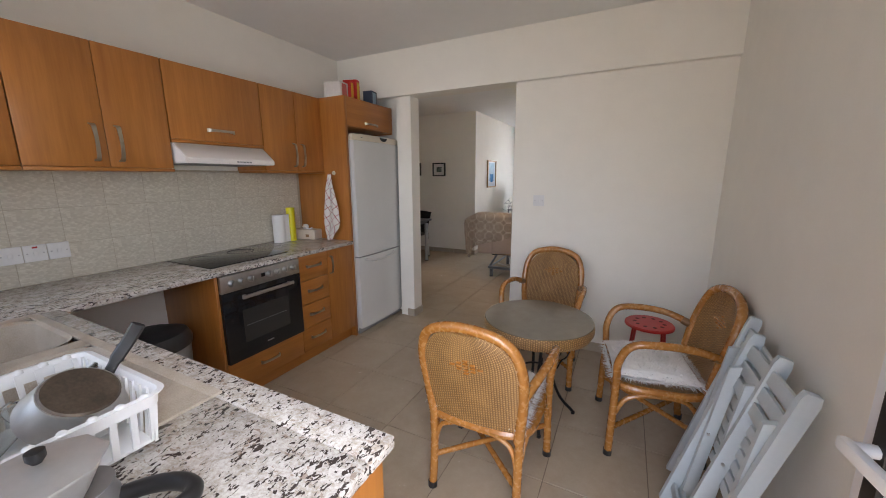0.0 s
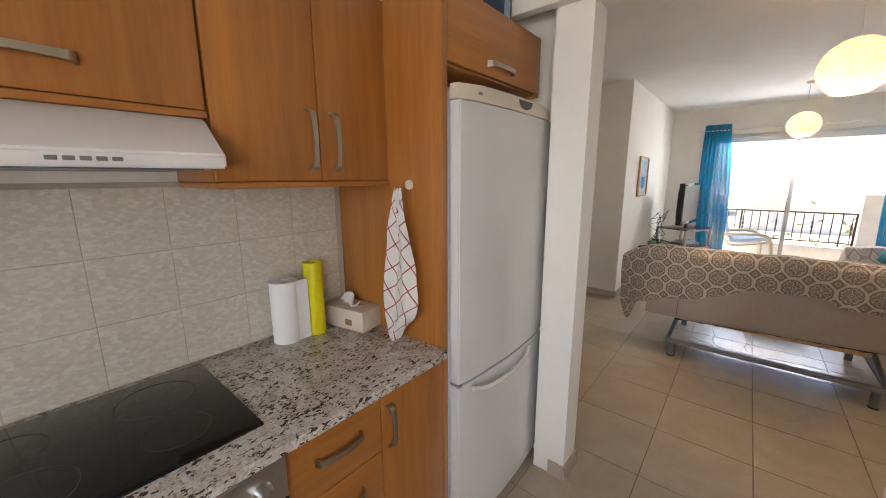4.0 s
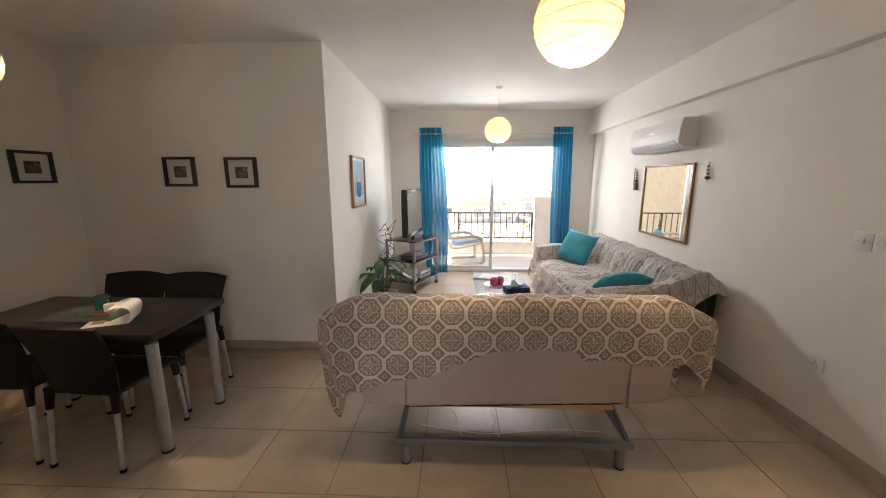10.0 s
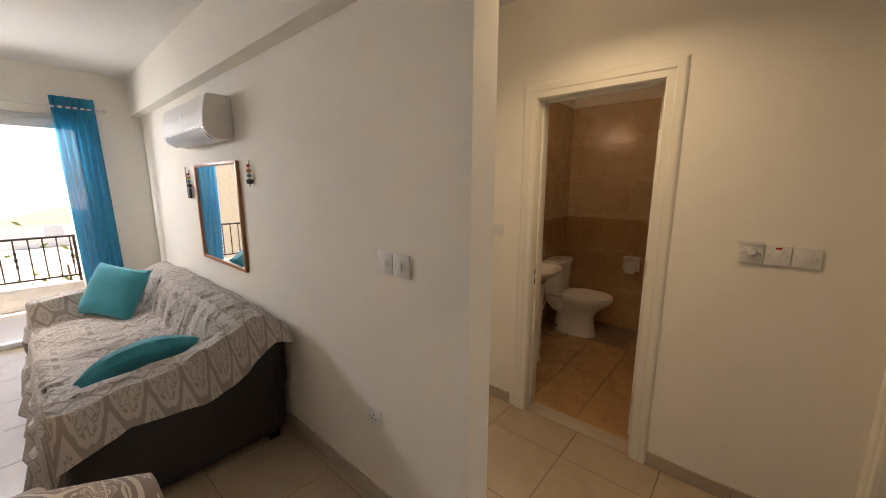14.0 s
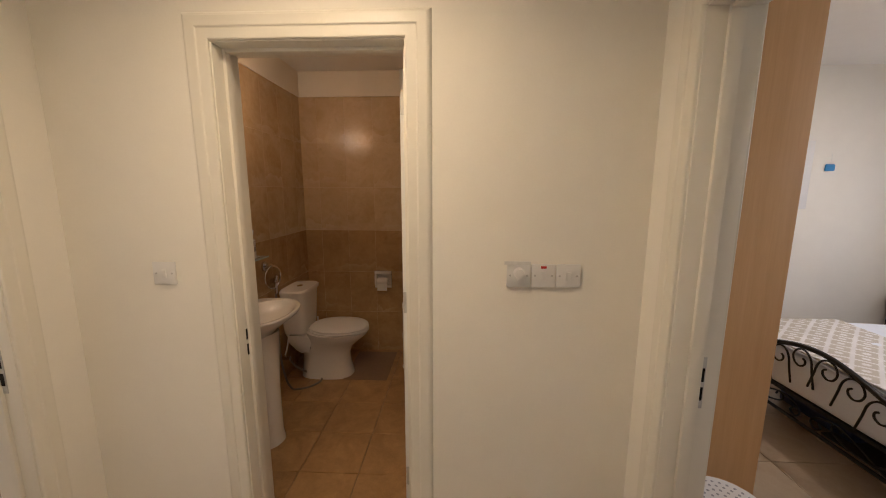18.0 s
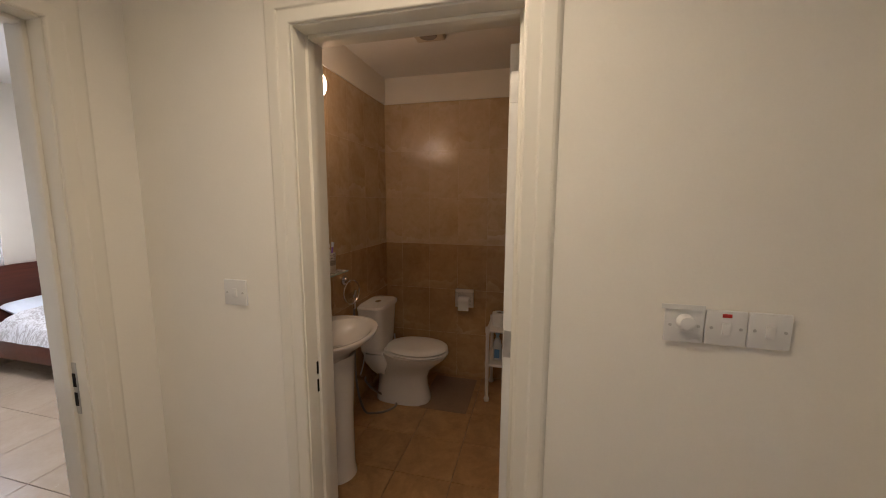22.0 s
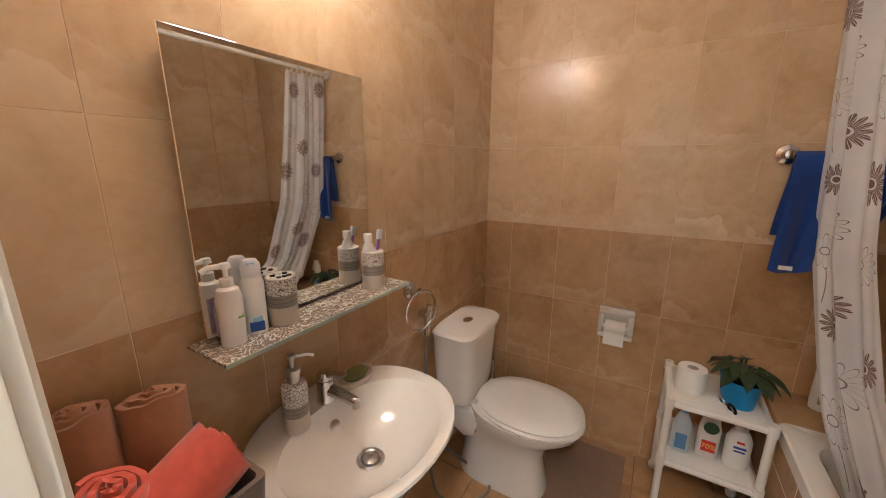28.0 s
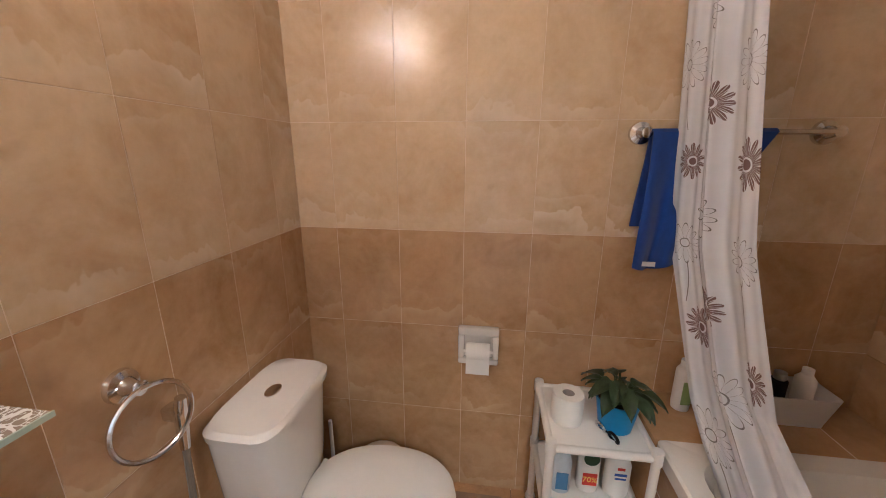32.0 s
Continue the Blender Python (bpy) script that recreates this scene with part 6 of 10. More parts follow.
for i in range(4):
    a = radians(20 + 90 * i)
    c, s = math.cos(a), math.sin(a)
    pts = smooth_line([(0.20 * c, 0.20 * s, 0.56), (0.15 * c, 0.15 * s, 0.42), (0.10 * c, 0.10 * s, 0.28), (0.15 * c, 0.15 * s, 0.12), (0.24 * c, 0.24 * s, 0.012)], 6)
    leg = part("leg", tube(B(), pts, 0.009, 8), IRON, tbl, "curved wrought-iron leg")
    scroll = [(0.10 * c + 0.0, 0.10 * s, 0.30)] + [((0.13 + 0.09 * t) * c, (0.13 + 0.09 * t) * s, 0.30 + 0.16 * t + 0.015 * math.sin(8 * t)) for t in np.linspace(0, 1, 8)]
    part("scroll", tube(B(), scroll, 0.005, 6), IRON, leg)
    part("foot", turned([(0.0, 0.0), (0.012, 0.0), (0.012, 0.012), (0.0, 0.014)], 10, cx=0.24 * c, cy=0.24 * s), IRON, leg)
part("ring", tube(B(), [(0.085 * math.cos(a), 0.085 * math.sin(a), 0.285) for a in np.linspace(0, 2 * math.pi, 25)[:-1]], 0.006, 6, True), IRON, tbl)

stool = thing("red_stool", pose(0.215, 2.72, 0), "red metal stool with a round perforated seat", "stool")
bm = turned([(0.0, 0.445), (0.145, 0.445), (0.152, 0.44), (0.152, 0.452), (0.145, 0.458), (0.0, 0.458)], 36)
part("seat", bm, RED_PAINT, stool)
# Seat holes are discs in darker red, their inner shade put into the colour.
for i in range(10):
    a = radians(36 * i)
    rr = 0.09
    part("hole", turned([(0.0, 0.0), (0.013, 0.0), (0.013, 0.0012), (0.0, 0.0012)], 12, cx=rr * math.cos(a), cy=rr * math.sin(a), cz=0.4578), plain("hole_shade_red", (0.12, 0.008, 0.006), 0.7) if i == 0 else bpy.data.materials["hole_shade_red"], stool)
for i in range(4):
    a = radians(45 + 90 * i)
    part("leg", bar((0.12 * math.cos(a), 0.12 * math.sin(a), 0.44), (0.165 * math.cos(a), 0.165 * math.sin(a), 0.0), 0.009, 10), RED_PAINT, stool)

# folded slatted garden chairs leaning on the wall
def folded_chair():
    root = thing("folding_chair", Matrix(), "white painted wooden folding chair leaning on the wall", "folding chair", "folded white chairs")
    for s in (-1, 1):
        part("long_rail", prism(B(), [(-0.022, 0.0), (0.022, 0.0), (0.024, 0.85), (0.018, 0.875), (-0.018, 0.875), (-0.024, 0.85)], "x", s * 0.21 - 0.012, s * 0.21 + 0.012), DECK_WHITE, root)
        part("cross_leg", prism(B(), [(-0.075, 0.01), (-0.035, 0.0), (0.045, 0.72), (0.01, 0.74)], "x", s * 0.175 - 0.011, s * 0.175 + 0.011), DECK_WHITE, root)
        part("pivot", bar((s * 0.16, 0.0, 0.42), (s * 0.228, 0.0, 0.42), 0.006, 10), STEEL, root)
    for i in range(6):
        z = 0.33 + 0.05 * i
        part("seat_slat", bx(-0.163, -0.052 + 0.004 * i, z, 0.163, -0.036 + 0.004 * i, z + 0.036, 0.003), DECK_WHITE, root)
    for i in range(3):
        z = 0.65 + 0.065 * i
        part("back_slat", bx(-0.197, -0.008, z, 0.197, 0.008, z + 0.05, 0.004), DECK_WHITE, root)
    part("stretcher", bx(-0.197, -0.008, 0.08, 0.197, 0.008, 0.115, 0.004), DECK_WHITE, root)
    return root
f1 = folded_chair()
f1.matrix_world = pose(0.30, 1.69, 0.0, 0, 15, 0) @ pose(0, 0, 0.006, 0, 0, 86)
copy_thing(f1, pose(0.275, 1.475, 0.0, 0, 15, 0) @ pose(0, 0, 0.006, 0, 0, 92))

# ---- living room ----
# sofa bed seen from behind
s1 = thing("sofa_bed", Matrix(), "beige upholstered sofa bed on a grey metal frame", "sofa")
bm = B()
n = 22
rows_ = []
for i in range(n + 1):
    u = i / n
    x = -1.93 + 1.61 * u
    e = 1 - abs(2 * u - 1) ** 10
    top_ = 0.872 + 0.05 * e
    low = 0.335 + 0.05 * u + 0.05 * (1 - abs(2 * u - 1) ** 14) * 0
    prof = [(5.02, low + 0.01), (4.965, low), (4.948, low + 0.03), (4.938, 0.60), (4.945, top_ - 0.06), (4.985, top_), (5.08, top_ - 0.01), (5.16, top_ - 0.10), (5.20, 0.55), (5.22, 0.46)]
    rows_.append([bm.verts.new((x, y + (0.03 * (1 - e)), z)) for y, z in prof])
for a, b in zip(rows_, rows_[1:]):
    for j in range(len(a)):
        bm.faces.new((a[j], a[(j + 1) % len(a)], b[(j + 1) % len(b)], b[j]))
bm.faces.new(rows_[0][::-1]), bm.faces.new(rows_[-1])
part("backrest", bm, TAUPE_CLOTH, s1)
part("seat", bx(-1.93, 5.23, 0.33, -0.32, 5.92, 0.46, 0.04, 3), TAUPE_CLOTH, s1)
# Seams are strips in a darker tone that carries their shadow.
for x in (-1.69, -0.545):
    part("seam", bx(x - 0.004, 4.934, 0.37, x + 0.004, 4.944, 0.86, 0.002), plain("seam_shadow_tone", (0.33, 0.25, 0.20), 0.9), s1)
part("torn_lining", sheet(lambda u, v: (-1.70 + 1.14 * u, 4.955 + 0.03 * v, 0.338 + 0.045 * u - (0.022 * v) * (0.6 + 0.8 * noise.noise((u * 22, 0, 3)))), 60, 3, 0.002), plain("black_lining", (0.02, 0.016, 0.013), 0.9), s1)
part("wood_slat", bx(-1.66, 4.97, 0.335, -0.60, 4.99, 0.362), BEECH, s1)
part("cross_bar", bx(-1.752, 4.942, 0.118, -0.482, 4.978, 0.152, 0.004), GREY_METAL, s1)
for x, xx in ((-1.70, -1.735), (-0.545, -0.50)):
    part("leg", tube(B(), [(x, 4.96, 0.012), (x, 4.96, 0.118)], [0.025, 0.028], 16), GREY_METAL, s1)
    part("leg", tube(B(), [(x, 5.80, 0.0), (x, 5.80, 0.32)], [0.025, 0.028], 16), GREY_METAL, s1)
    part("foot_pad", turned([(0.0, 0.0), (0.027, 0.0), (0.027, 0.012), (0.0, 0.012)], 14, cx=x, cy=4.96), BLACK_PLASTIC, s1)
    part("side_bar", tube(B(), [(xx, 4.97, 0.14), (x + (x - xx) * 0.3, 5.30, 0.34)], 0.016, 8), GREY_METAL, s1)
    part("side_bar", bar((xx, 4.97, 0.135), (xx, 5.82, 0.135), 0.014, 8), GREY_METAL, s1)
part("wire", tube(B(), smooth_line([(-1.62, 5.0, 0.20), (-1.4, 5.02, 0.15), (-1.2, 5.0, 0.155), (-0.9, 5.05, 0.15), (-0.62, 5.02, 0.165)], 5), 0.002, 5), WHITE_PLASTIC, s1)
for x0 in (-1.45, -1.25):
    part("loose_thread", tube(B(), smooth_line([(x0, 4.97, 0.33), (x0 + 0.03, 4.96, 0.26), (x0 + 0.02, 4.96, 0.22), (x0 + 0.06, 4.955, 0.17)], 4), 0.002, 5), WHITE_PLASTIC, s1)


def lay_out(bm, f):
    """Texture coordinates in metres from a rule on the vertex place."""
    lay = bm.loops.layers.uv.verify()
    for fc in bm.faces:
        for lp in fc.loops:
            lp[lay].uv = f(lp.vert.co)
    return bm


def hem(x):
    return float(np.interp(x, [-2.16, -2.12, -2.09, -2.05, -2.02, -1.99, -1.78, -1.58, -1.42, -1.24, -0.84, -0.80, -0.47, -0.27, -0.19, -0.12], [0.42, 0.30, 0.235, 0.25, 0.37, 0.435, 0.50, 0.545, 0.60, 0.69, 0.70, 0.65, 0.63, 0.615, 0.54, 0.43]))


def throw1(u, v):
    x = -2.15 + 2.03 * u
    over = max(0.0, -1.93 - x) + max(0.0, x + 0.34)
    top = 0.944 - 0.55 * over + 0.022 * noise.noise((x * 2.6, 0, 1)) + 0.010 * noise.noise((x * 7, 0, 4))
    wave = 0.012 * noise.noise((x * 7, v * 4, 2.0)) + 0.008 * math.sin(x * 17 + v * 3)
    if v < 0.5:
        k = v / 0.5
        h = hem(x)
        z = h + (top - h) * k
        y = 4.918 - 0.012 * (1 - k) - 0.03 * math.sin(math.pi * k) * 0.3 + wave * (1.3 - k) + 0.03 * max(0, k - 0.85) / 0.15
        y += over * (0.5 - 0.3 * k)
    elif v < 0.66:
        k = (v - 0.5) / 0.16
        y = 4.948 + 0.20 * k + over * 0.2
        z = top + 0.012 * math.sin(math.pi * k) - 0.055 * k * k
    else:
        k = (v - 0.66) / 0.34
        y = 5.148 + 0.09 * k + 0.03 * math.sin(math.pi * k)
        z = top - 0.055 - 0.44 * k
        y -= wave
    return (x, y, z + 0.004 * noise.noise((x * 11, v * 9, 5)))


t1 = thing("sofa_throw", Matrix(), "cream throw with taupe medallions draped over the sofa back", "throw", "medallion throws")
part("cloth", lay_out(sheet(throw1, 90, 44, 0.004), lambda p: (p.x, p.z - 0.95 if p.y < 4.96 else (p.y - 4.96 if p.z > 0.88 else 1.10 - p.z))), THROW, t1)

# dark sofa along the wall under a throw
s2 = thing("leather_sofa", Matrix(), "dark brown leather sofa against the wall", "sofa")
part("base", bx(-0.26, 6.10, 0.05, 0.66, 8.28, 0.36, 0.03, 3), DARK_LEATHER, s2)
part("arm", bx(-0.28, 6.06, 0.05, 0.60, 6.27, 0.60, 0.06, 4), DARK_LEATHER, s2)
part("arm", bx(-0.28, 8.11, 0.05, 0.60, 8.32, 0.60, 0.06, 4), DARK_LEATHER, s2)
part("backrest", bx(0.47, 6.08, 0.30, 0.69, 8.30, 0.725, 0.07, 4), DARK_LEATHER, s2)
part("seat_cushion", bx(-0.27, 6.28, 0.28, 0.44, 7.19, 0.405, 0.04, 3), DARK_LEATHER, s2)
part("seat_cushion", bx(-0.27, 7.20, 0.28, 0.44, 8.10, 0.405, 0.04, 3), DARK_LEATHER, s2)
for x in (-0.2, 0.58):
    for y in (6.14, 8.24):
        part("foot", bx(x - 0.03, y - 0.03, 0.0, x + 0.03, y + 0.03, 0.05), MATT_BLACK, s2)


def throw2(u, v):
    y = 6.02 + 2.34 * u
    edge = min(max((6.34 - y) / 0.10, 0.0), 1.0) + min(max((y - 8.05) / 0.10, 0.0), 1.0)
    edge = edge * edge * (3 - 2 * edge)
    out = max(0.0, 6.075 - y) / 0.055 + max(0.0, y - 8.305) / 0.055
    # profile from the front hem over the seat and up the back
    px = [-0.40, -0.36, -0.33, -0.29, -0.05, 0.20, 0.34, 0.40, 0.46, 0.58, 0.68]
    pz = [0.10, 0.28, 0.42, 0.462, 0.458, 0.455, 0.50, 0.68, 0.775, 0.79, 0.74]
    t = np.linspace(0, 1, len(px))
    x = float(np.interp(v, t, px))
    z = float(np.interp(v, t, pz))
    arm_x = float(np.interp(v, t, [-0.36, -0.345, -0.33, -0.30, -0.12, 0.05, 0.22, 0.36, 0.46, 0.58, 0.68]))
    arm_z = float(np.interp(v, t, [0.30, 0.42, 0.54, 0.615, 0.63, 0.64, 0.66, 0.71, 0.775, 0.79, 0.72]))
    x, z = x + (arm_x - x) * edge, z + (arm_z - z) * edge
    z -= min(out, 1.0) * (0.16 + 0.05 * math.sin(v * 11) + 0.06 * (v > 0.2) * (1 - v))
    crease = 0.016 * noise.noise((y * 4.0, v * 6, 1.5)) + 0.009 * noise.noise((y * 7, v * 12, 4.5)) + 0.006 * math.sin(y * 13 + 5 * v) + 0.004 * noise.noise((y * 18 + 3 * v, v * 9, 8.5))
    fold_ = 1 - abs(noise.noise((y * 15 + 2.0 * x, x * 3.0, 3.3)))
    crease += 0.013 * max(0.0, fold_ - 0.78) / 0.22 * (1 if 0.25 < v < 0.95 else 0.3)
    z += crease * (1 if v > 0.2 else 0.3)
    x -= crease * (0.9 if v < 0.3 or 0.5 < v < 0.75 else 0.1) - (0.0 if v > 0.1 else 0.02 * math.sin(y * 21))
    yy = y - 0.04 * min(out, 1.0) * (1 if y < 7 else -1)
    return (x, yy, max(z, 0.02))


t2 = thing("sofa_throw", Matrix(), "creased cream and taupe throw covering the leather sofa", "throw", "medallion throws")
part("cloth", sheet(throw2, 150, 90, 0.004, 2.34, 1.72), THROW_BACK, t2)
c1 = thing("scatter_cushion", pose(0.16, 7.98, 0.655, 62, 10, -50), "turquoise scatter cushion propped in the sofa corner", "cushion", "turquoise cushions")
part("cushion", pillow_mesh(0.44, 0.44, 0.15, seed=2), TURQ, c1)
c2 = thing("scatter_cushion", pose(0.07, 6.43, 0.575, 122, 0, 0) @ pose(0, 0, 0, 0, 0, 10), "turquoise scatter cushion lying against the sofa arm", "cushion", "turquoise cushions")
bm = pillow_mesh(0.54, 0.38, 0.13, seed=7)
for vert in bm.verts:
    vert.co.y *= 1.0 - 0.72 * min(1.0, abs(vert.co.x) / 0.27) ** 2
    vert.co.z *= 1.0 - 0.4 * min(1.0, abs(vert.co.x) / 0.27) ** 2
part("cushion", bm, TURQ, c2)

# glass coffee table
ct = thing("coffee_table", Matrix(), "glass coffee table with steel legs and a wooden shelf", "table")
part("glass_top", bx(-1.24, 6.46, 0.410, -0.67, 7.56, 0.420, 0.003), GREEN_GLASS, ct)
for x in (-1.18, -0.73):
    for y in (6.55, 7.47):
        part("leg", bar((x, y, 0.0), (x, y, 0.41), 0.022, 16), CHROME, ct)
part("shelf", bx(-1.21, 6.58, 0.13, -0.70, 7.44, 0.15, 0.003), wood("oak_shelf", (0.34, 0.20, 0.09), (0.48, 0.31, 0.16), 0.4, (1, 0.06, 1)), ct)


def book(x, y, z, w, d, h, turn, c, label, group="books and papers on the table", name="book"):
    root = thing(name, pose(x, y, z, 0, 0, turn), label, name.replace("_", " "), group)
    part("cover", box(bx(-w / 2, -d / 2, 0, w / 2, d / 2, 0.002), -w / 2, -d / 2, h - 0.002, w / 2, d / 2, h), plain("book_cover", c, 0.4), root)
    part("page_block", bx(-w / 2 + 0.003, -d / 2 + 0.003, 0.0022, w / 2 - 0.003, d / 2 - 0.003, h - 0.0022), PAPER, root)
    return root


book(-1.00, 6.72, 0.15, 0.21, 0.28, 0.02, 20, (0.30, 0.045, 0.035), "red-brown magazine on the table shelf")
book(-0.98, 6.74, 0.172, 0.20, 0.27, 0.012, 52, (0.55, 0.53, 0.50), "grey magazine on the table shelf")
book(-0.84, 6.66, 0.15, 0.16, 0.22, 0.025, 80, (0.03, 0.16, 0.32), "blue paperback on the table shelf")
book(-0.85, 6.92, 0.15, 0.17, 0.24, 0.03, 100, (0.10, 0.05, 0.04), "dark hardback book on the table shelf")
book(-0.86, 6.90, 0.181, 0.14, 0.20, 0.02, 84, (0.55, 0.40, 0.25), "tan paperback on the table shelf")
book(-1.08, 6.98, 0.15, 0.16, 0.22, 0.05, 5, (0.56, 0.54, 0.52), "white stack of papers on the table shelf")
book(-1.13, 6.62, 0.15, 0.09, 0.12, 0.03, 15, (0.6, 0.6, 0.6), "small white box on the table shelf")
book(-1.08, 7.30, 0.420, 0.22, 0.30, 0.018, 84, (0.16, 0.14, 0.13), "dark magazine on the glass table top")
book(-1.02, 7.22, 0.439, 0.21, 0.28, 0.008, 70, (0.45, 0.42, 0.40), "grey newspaper on the glass table top")
tray = thing("serving_tray", pose(-1.0, 6.97, 0.42), "round white tray with candles", "tray")
part("tray", turned([(0.0, 0.0), (0.125, 0.0), (0.14, 0.014), (0.137, 0.014), (0.122, 0.005), (0.0, 0.005)], 36), WHITE_PLASTIC, tray)
for x, y in ((-1.03, 6.95), (-0.96, 6.99)):
    cd = thing("candle_jar", pose(x, y, 0.4255), "pink candle glass on the white tray", "candle", "pink candles")
    part("glass_wall", turned([(0.0, 0.0), (0.032, 0.0), (0.038, 0.01), (0.04, 0.075), (0.036, 0.078), (0.034, 0.07), (0.0, 0.055)], 20), PINK_GLASS, cd)
    part("rim", tube(B(), [(0.038 * math.cos(a), 0.038 * math.sin(a), 0.078) for a in np.linspace(0, 6.2832, 21)[:-1]], 0.003, 6, True), plain("pale_pink_rim", (0.70, 0.42, 0.50), 0.3), cd)
tbx = thing("tissue_box", pose(-0.83, 6.72, 0.42, 0, 0, 12), "dark blue patterned tissue box on the glass table", "tissue box")
part("box", bx(-0.12, -0.06, 0.0, 0.12, 0.06, 0.065, 0.002), damask("blue_tissue_print", (0.04, 0.09, 0.20), (0.02, 0.035, 0.09), 30.0, 0.5, 0.5, "Object").m, tbx)
part("tissue", sheet(lambda u, v: (-0.06 + 0.12 * u, 0.03 * math.sin(5 * u) * v, 0.063 + 0.06 * v * (0.7 + 0.4 * math.sin(6 * u))), 12, 8, 0.001), PAPER, tbx)
book(-1.07, 6.68, 0.42, 0.07, 0.10, 0.004, 30, (0.45, 0.10, 0.08), "small red card on the glass table", name="card")

# television on its trolley
TVM = pose(-2.0, 7.94, 0, 0, 0, 65)
tv_st = thing("tv_stand", TVM, "silver and black glass television trolley on castors", "tv stand")
SW, SD = 0.62, 0.44
for x in (0.0, SW):
    for y in (0.0, SD):
        part("post", bar((x, y, 0.06), (x, y, 0.71), 0.02, 14), SILVER_PAINT, tv_st)
        c = part("castor", tube(B(), [(x - 0.012, y, 0.027), (x + 0.012, y, 0.027)], 0.027, 16), BLACK_PLASTIC, tv_st)
        part("bracket", bx(x - 0.016, y - 0.01, 0.03, x + 0.016, y + 0.01, 0.062, 0.003), GREY_METAL, c)
for z in (0.14, 0.43, 0.71):
    part("shelf", bx(-0.03, -0.02, z, SW + 0.03, SD + 0.02, z + 0.012, 0.003), BLACK_GLASS, tv_st)
for z in (0.135, 0.425, 0.70):
    for y in (0.0, SD):
        part("rail", bx(0.0, y - 0.008, z - 0.02, SW, y + 0.008, z - 0.001, 0.003), SILVER_PAINT, tv_st)
tv = thing("television", pose(-2.0, 8.05, 0.722, 0, 0, 82), "black flat-screen television on an oval foot", "television")
part("foot", turned([(0.0, 0.0), (0.15, 0.0), (0.145, 0.012), (0.0, 0.02)], 28, sx=1.3, sy=0.75), BLACK_PLASTIC, tv)
part("neck", bx(-0.04, 0.0, 0.015, 0.04, 0.04, 0.12, 0.008), BLACK_PLASTIC, tv)
part("housing", bx(-0.40, -0.01, 0.09, 0.40, 0.06, 0.69, 0.012, 3), BLACK_PLASTIC, tv)
part("back_cover", bx(-0.25, 0.061, 0.16, 0.25, 0.11, 0.58, 0.02, 3), MATT_BLACK, tv)
part("bezel", box(box(box(bx(-0.40, -0.018, 0.09, 0.40, -0.010, 0.135, 0.002), -0.40, -0.018, 0.655, 0.40, -0.010, 0.69, 0.002), -0.40, -0.018, 0.1355, -0.37, -0.010, 0.6545, 0.002), 0.37, -0.018, 0.1355, 0.40, -0.010, 0.6545, 0.002), BLACK_GLASS, tv)
part("screen", bx(-0.37, -0.013, 0.135, 0.37, -0.0105, 0.655), plain("dark_screen", (0.010, 0.012, 0.016), 0.38), tv)
for nm, m, w, d, h, mt, lb in (("dvd_player", TVM @ pose(0.30, 0.18, 0.442), 0.36, 0.24, 0.05, GREY_METAL, "grey dvd player on the trolley shelf"), ("set_top_box", TVM @ pose(0.27, 0.16, 0.493), 0.24, 0.18, 0.035, SILVER_PAINT, "silver set-top box on the dvd player"), ("white_carton", TVM @ pose(0.40, 0.17, 0.152), 0.30, 0.24, 0.09, WHITE_PLASTIC, "white carton on the lower trolley shelf"), ("router", TVM @ pose(0.10, 0.12, 0.152), 0.06, 0.18, 0.17, WHITE_PLASTIC, "white upright internet router")):
    root = thing(nm, m, lb, nm.replace("_", " "))
    part("casing", bx(-w / 2, -d / 2, 0, w / 2, d / 2, h, 0.006), mt, root)
    part("front_trim", bx(-w * 0.4, -d / 2 - 0.002, h * 0.35, w * 0.4, -d / 2, h * 0.65), GREY_METAL if mt is not GREY_METAL else BLACK_PLASTIC, root)
rng = random.Random(21)
for i in range(6):
    pts = [Vector((rng.uniform(-0.05, 0.35), SD + rng.uniform(0.0, 0.10), rng.uniform(0.75, 1.0)))]
    for j in range(5):
        pts.append(Vector((rng.uniform(-0.22, 0.25), SD + rng.uniform(-0.02, 0.12), 0.85 - 0.16 * j + rng.uniform(-0.12, 0.12))))
    cb_ = thing("cable", TVM, "black cable hanging behind the television", "cable", "television cables")
    part("cord", tube(B(), smooth_line(pts, 6), 0.0035, 6), MATT_BLACK, cb_)
switch_plate(-2.499, 8.03, 0.46, "x", 1, 1, "white wall socket beside the television", "socket")

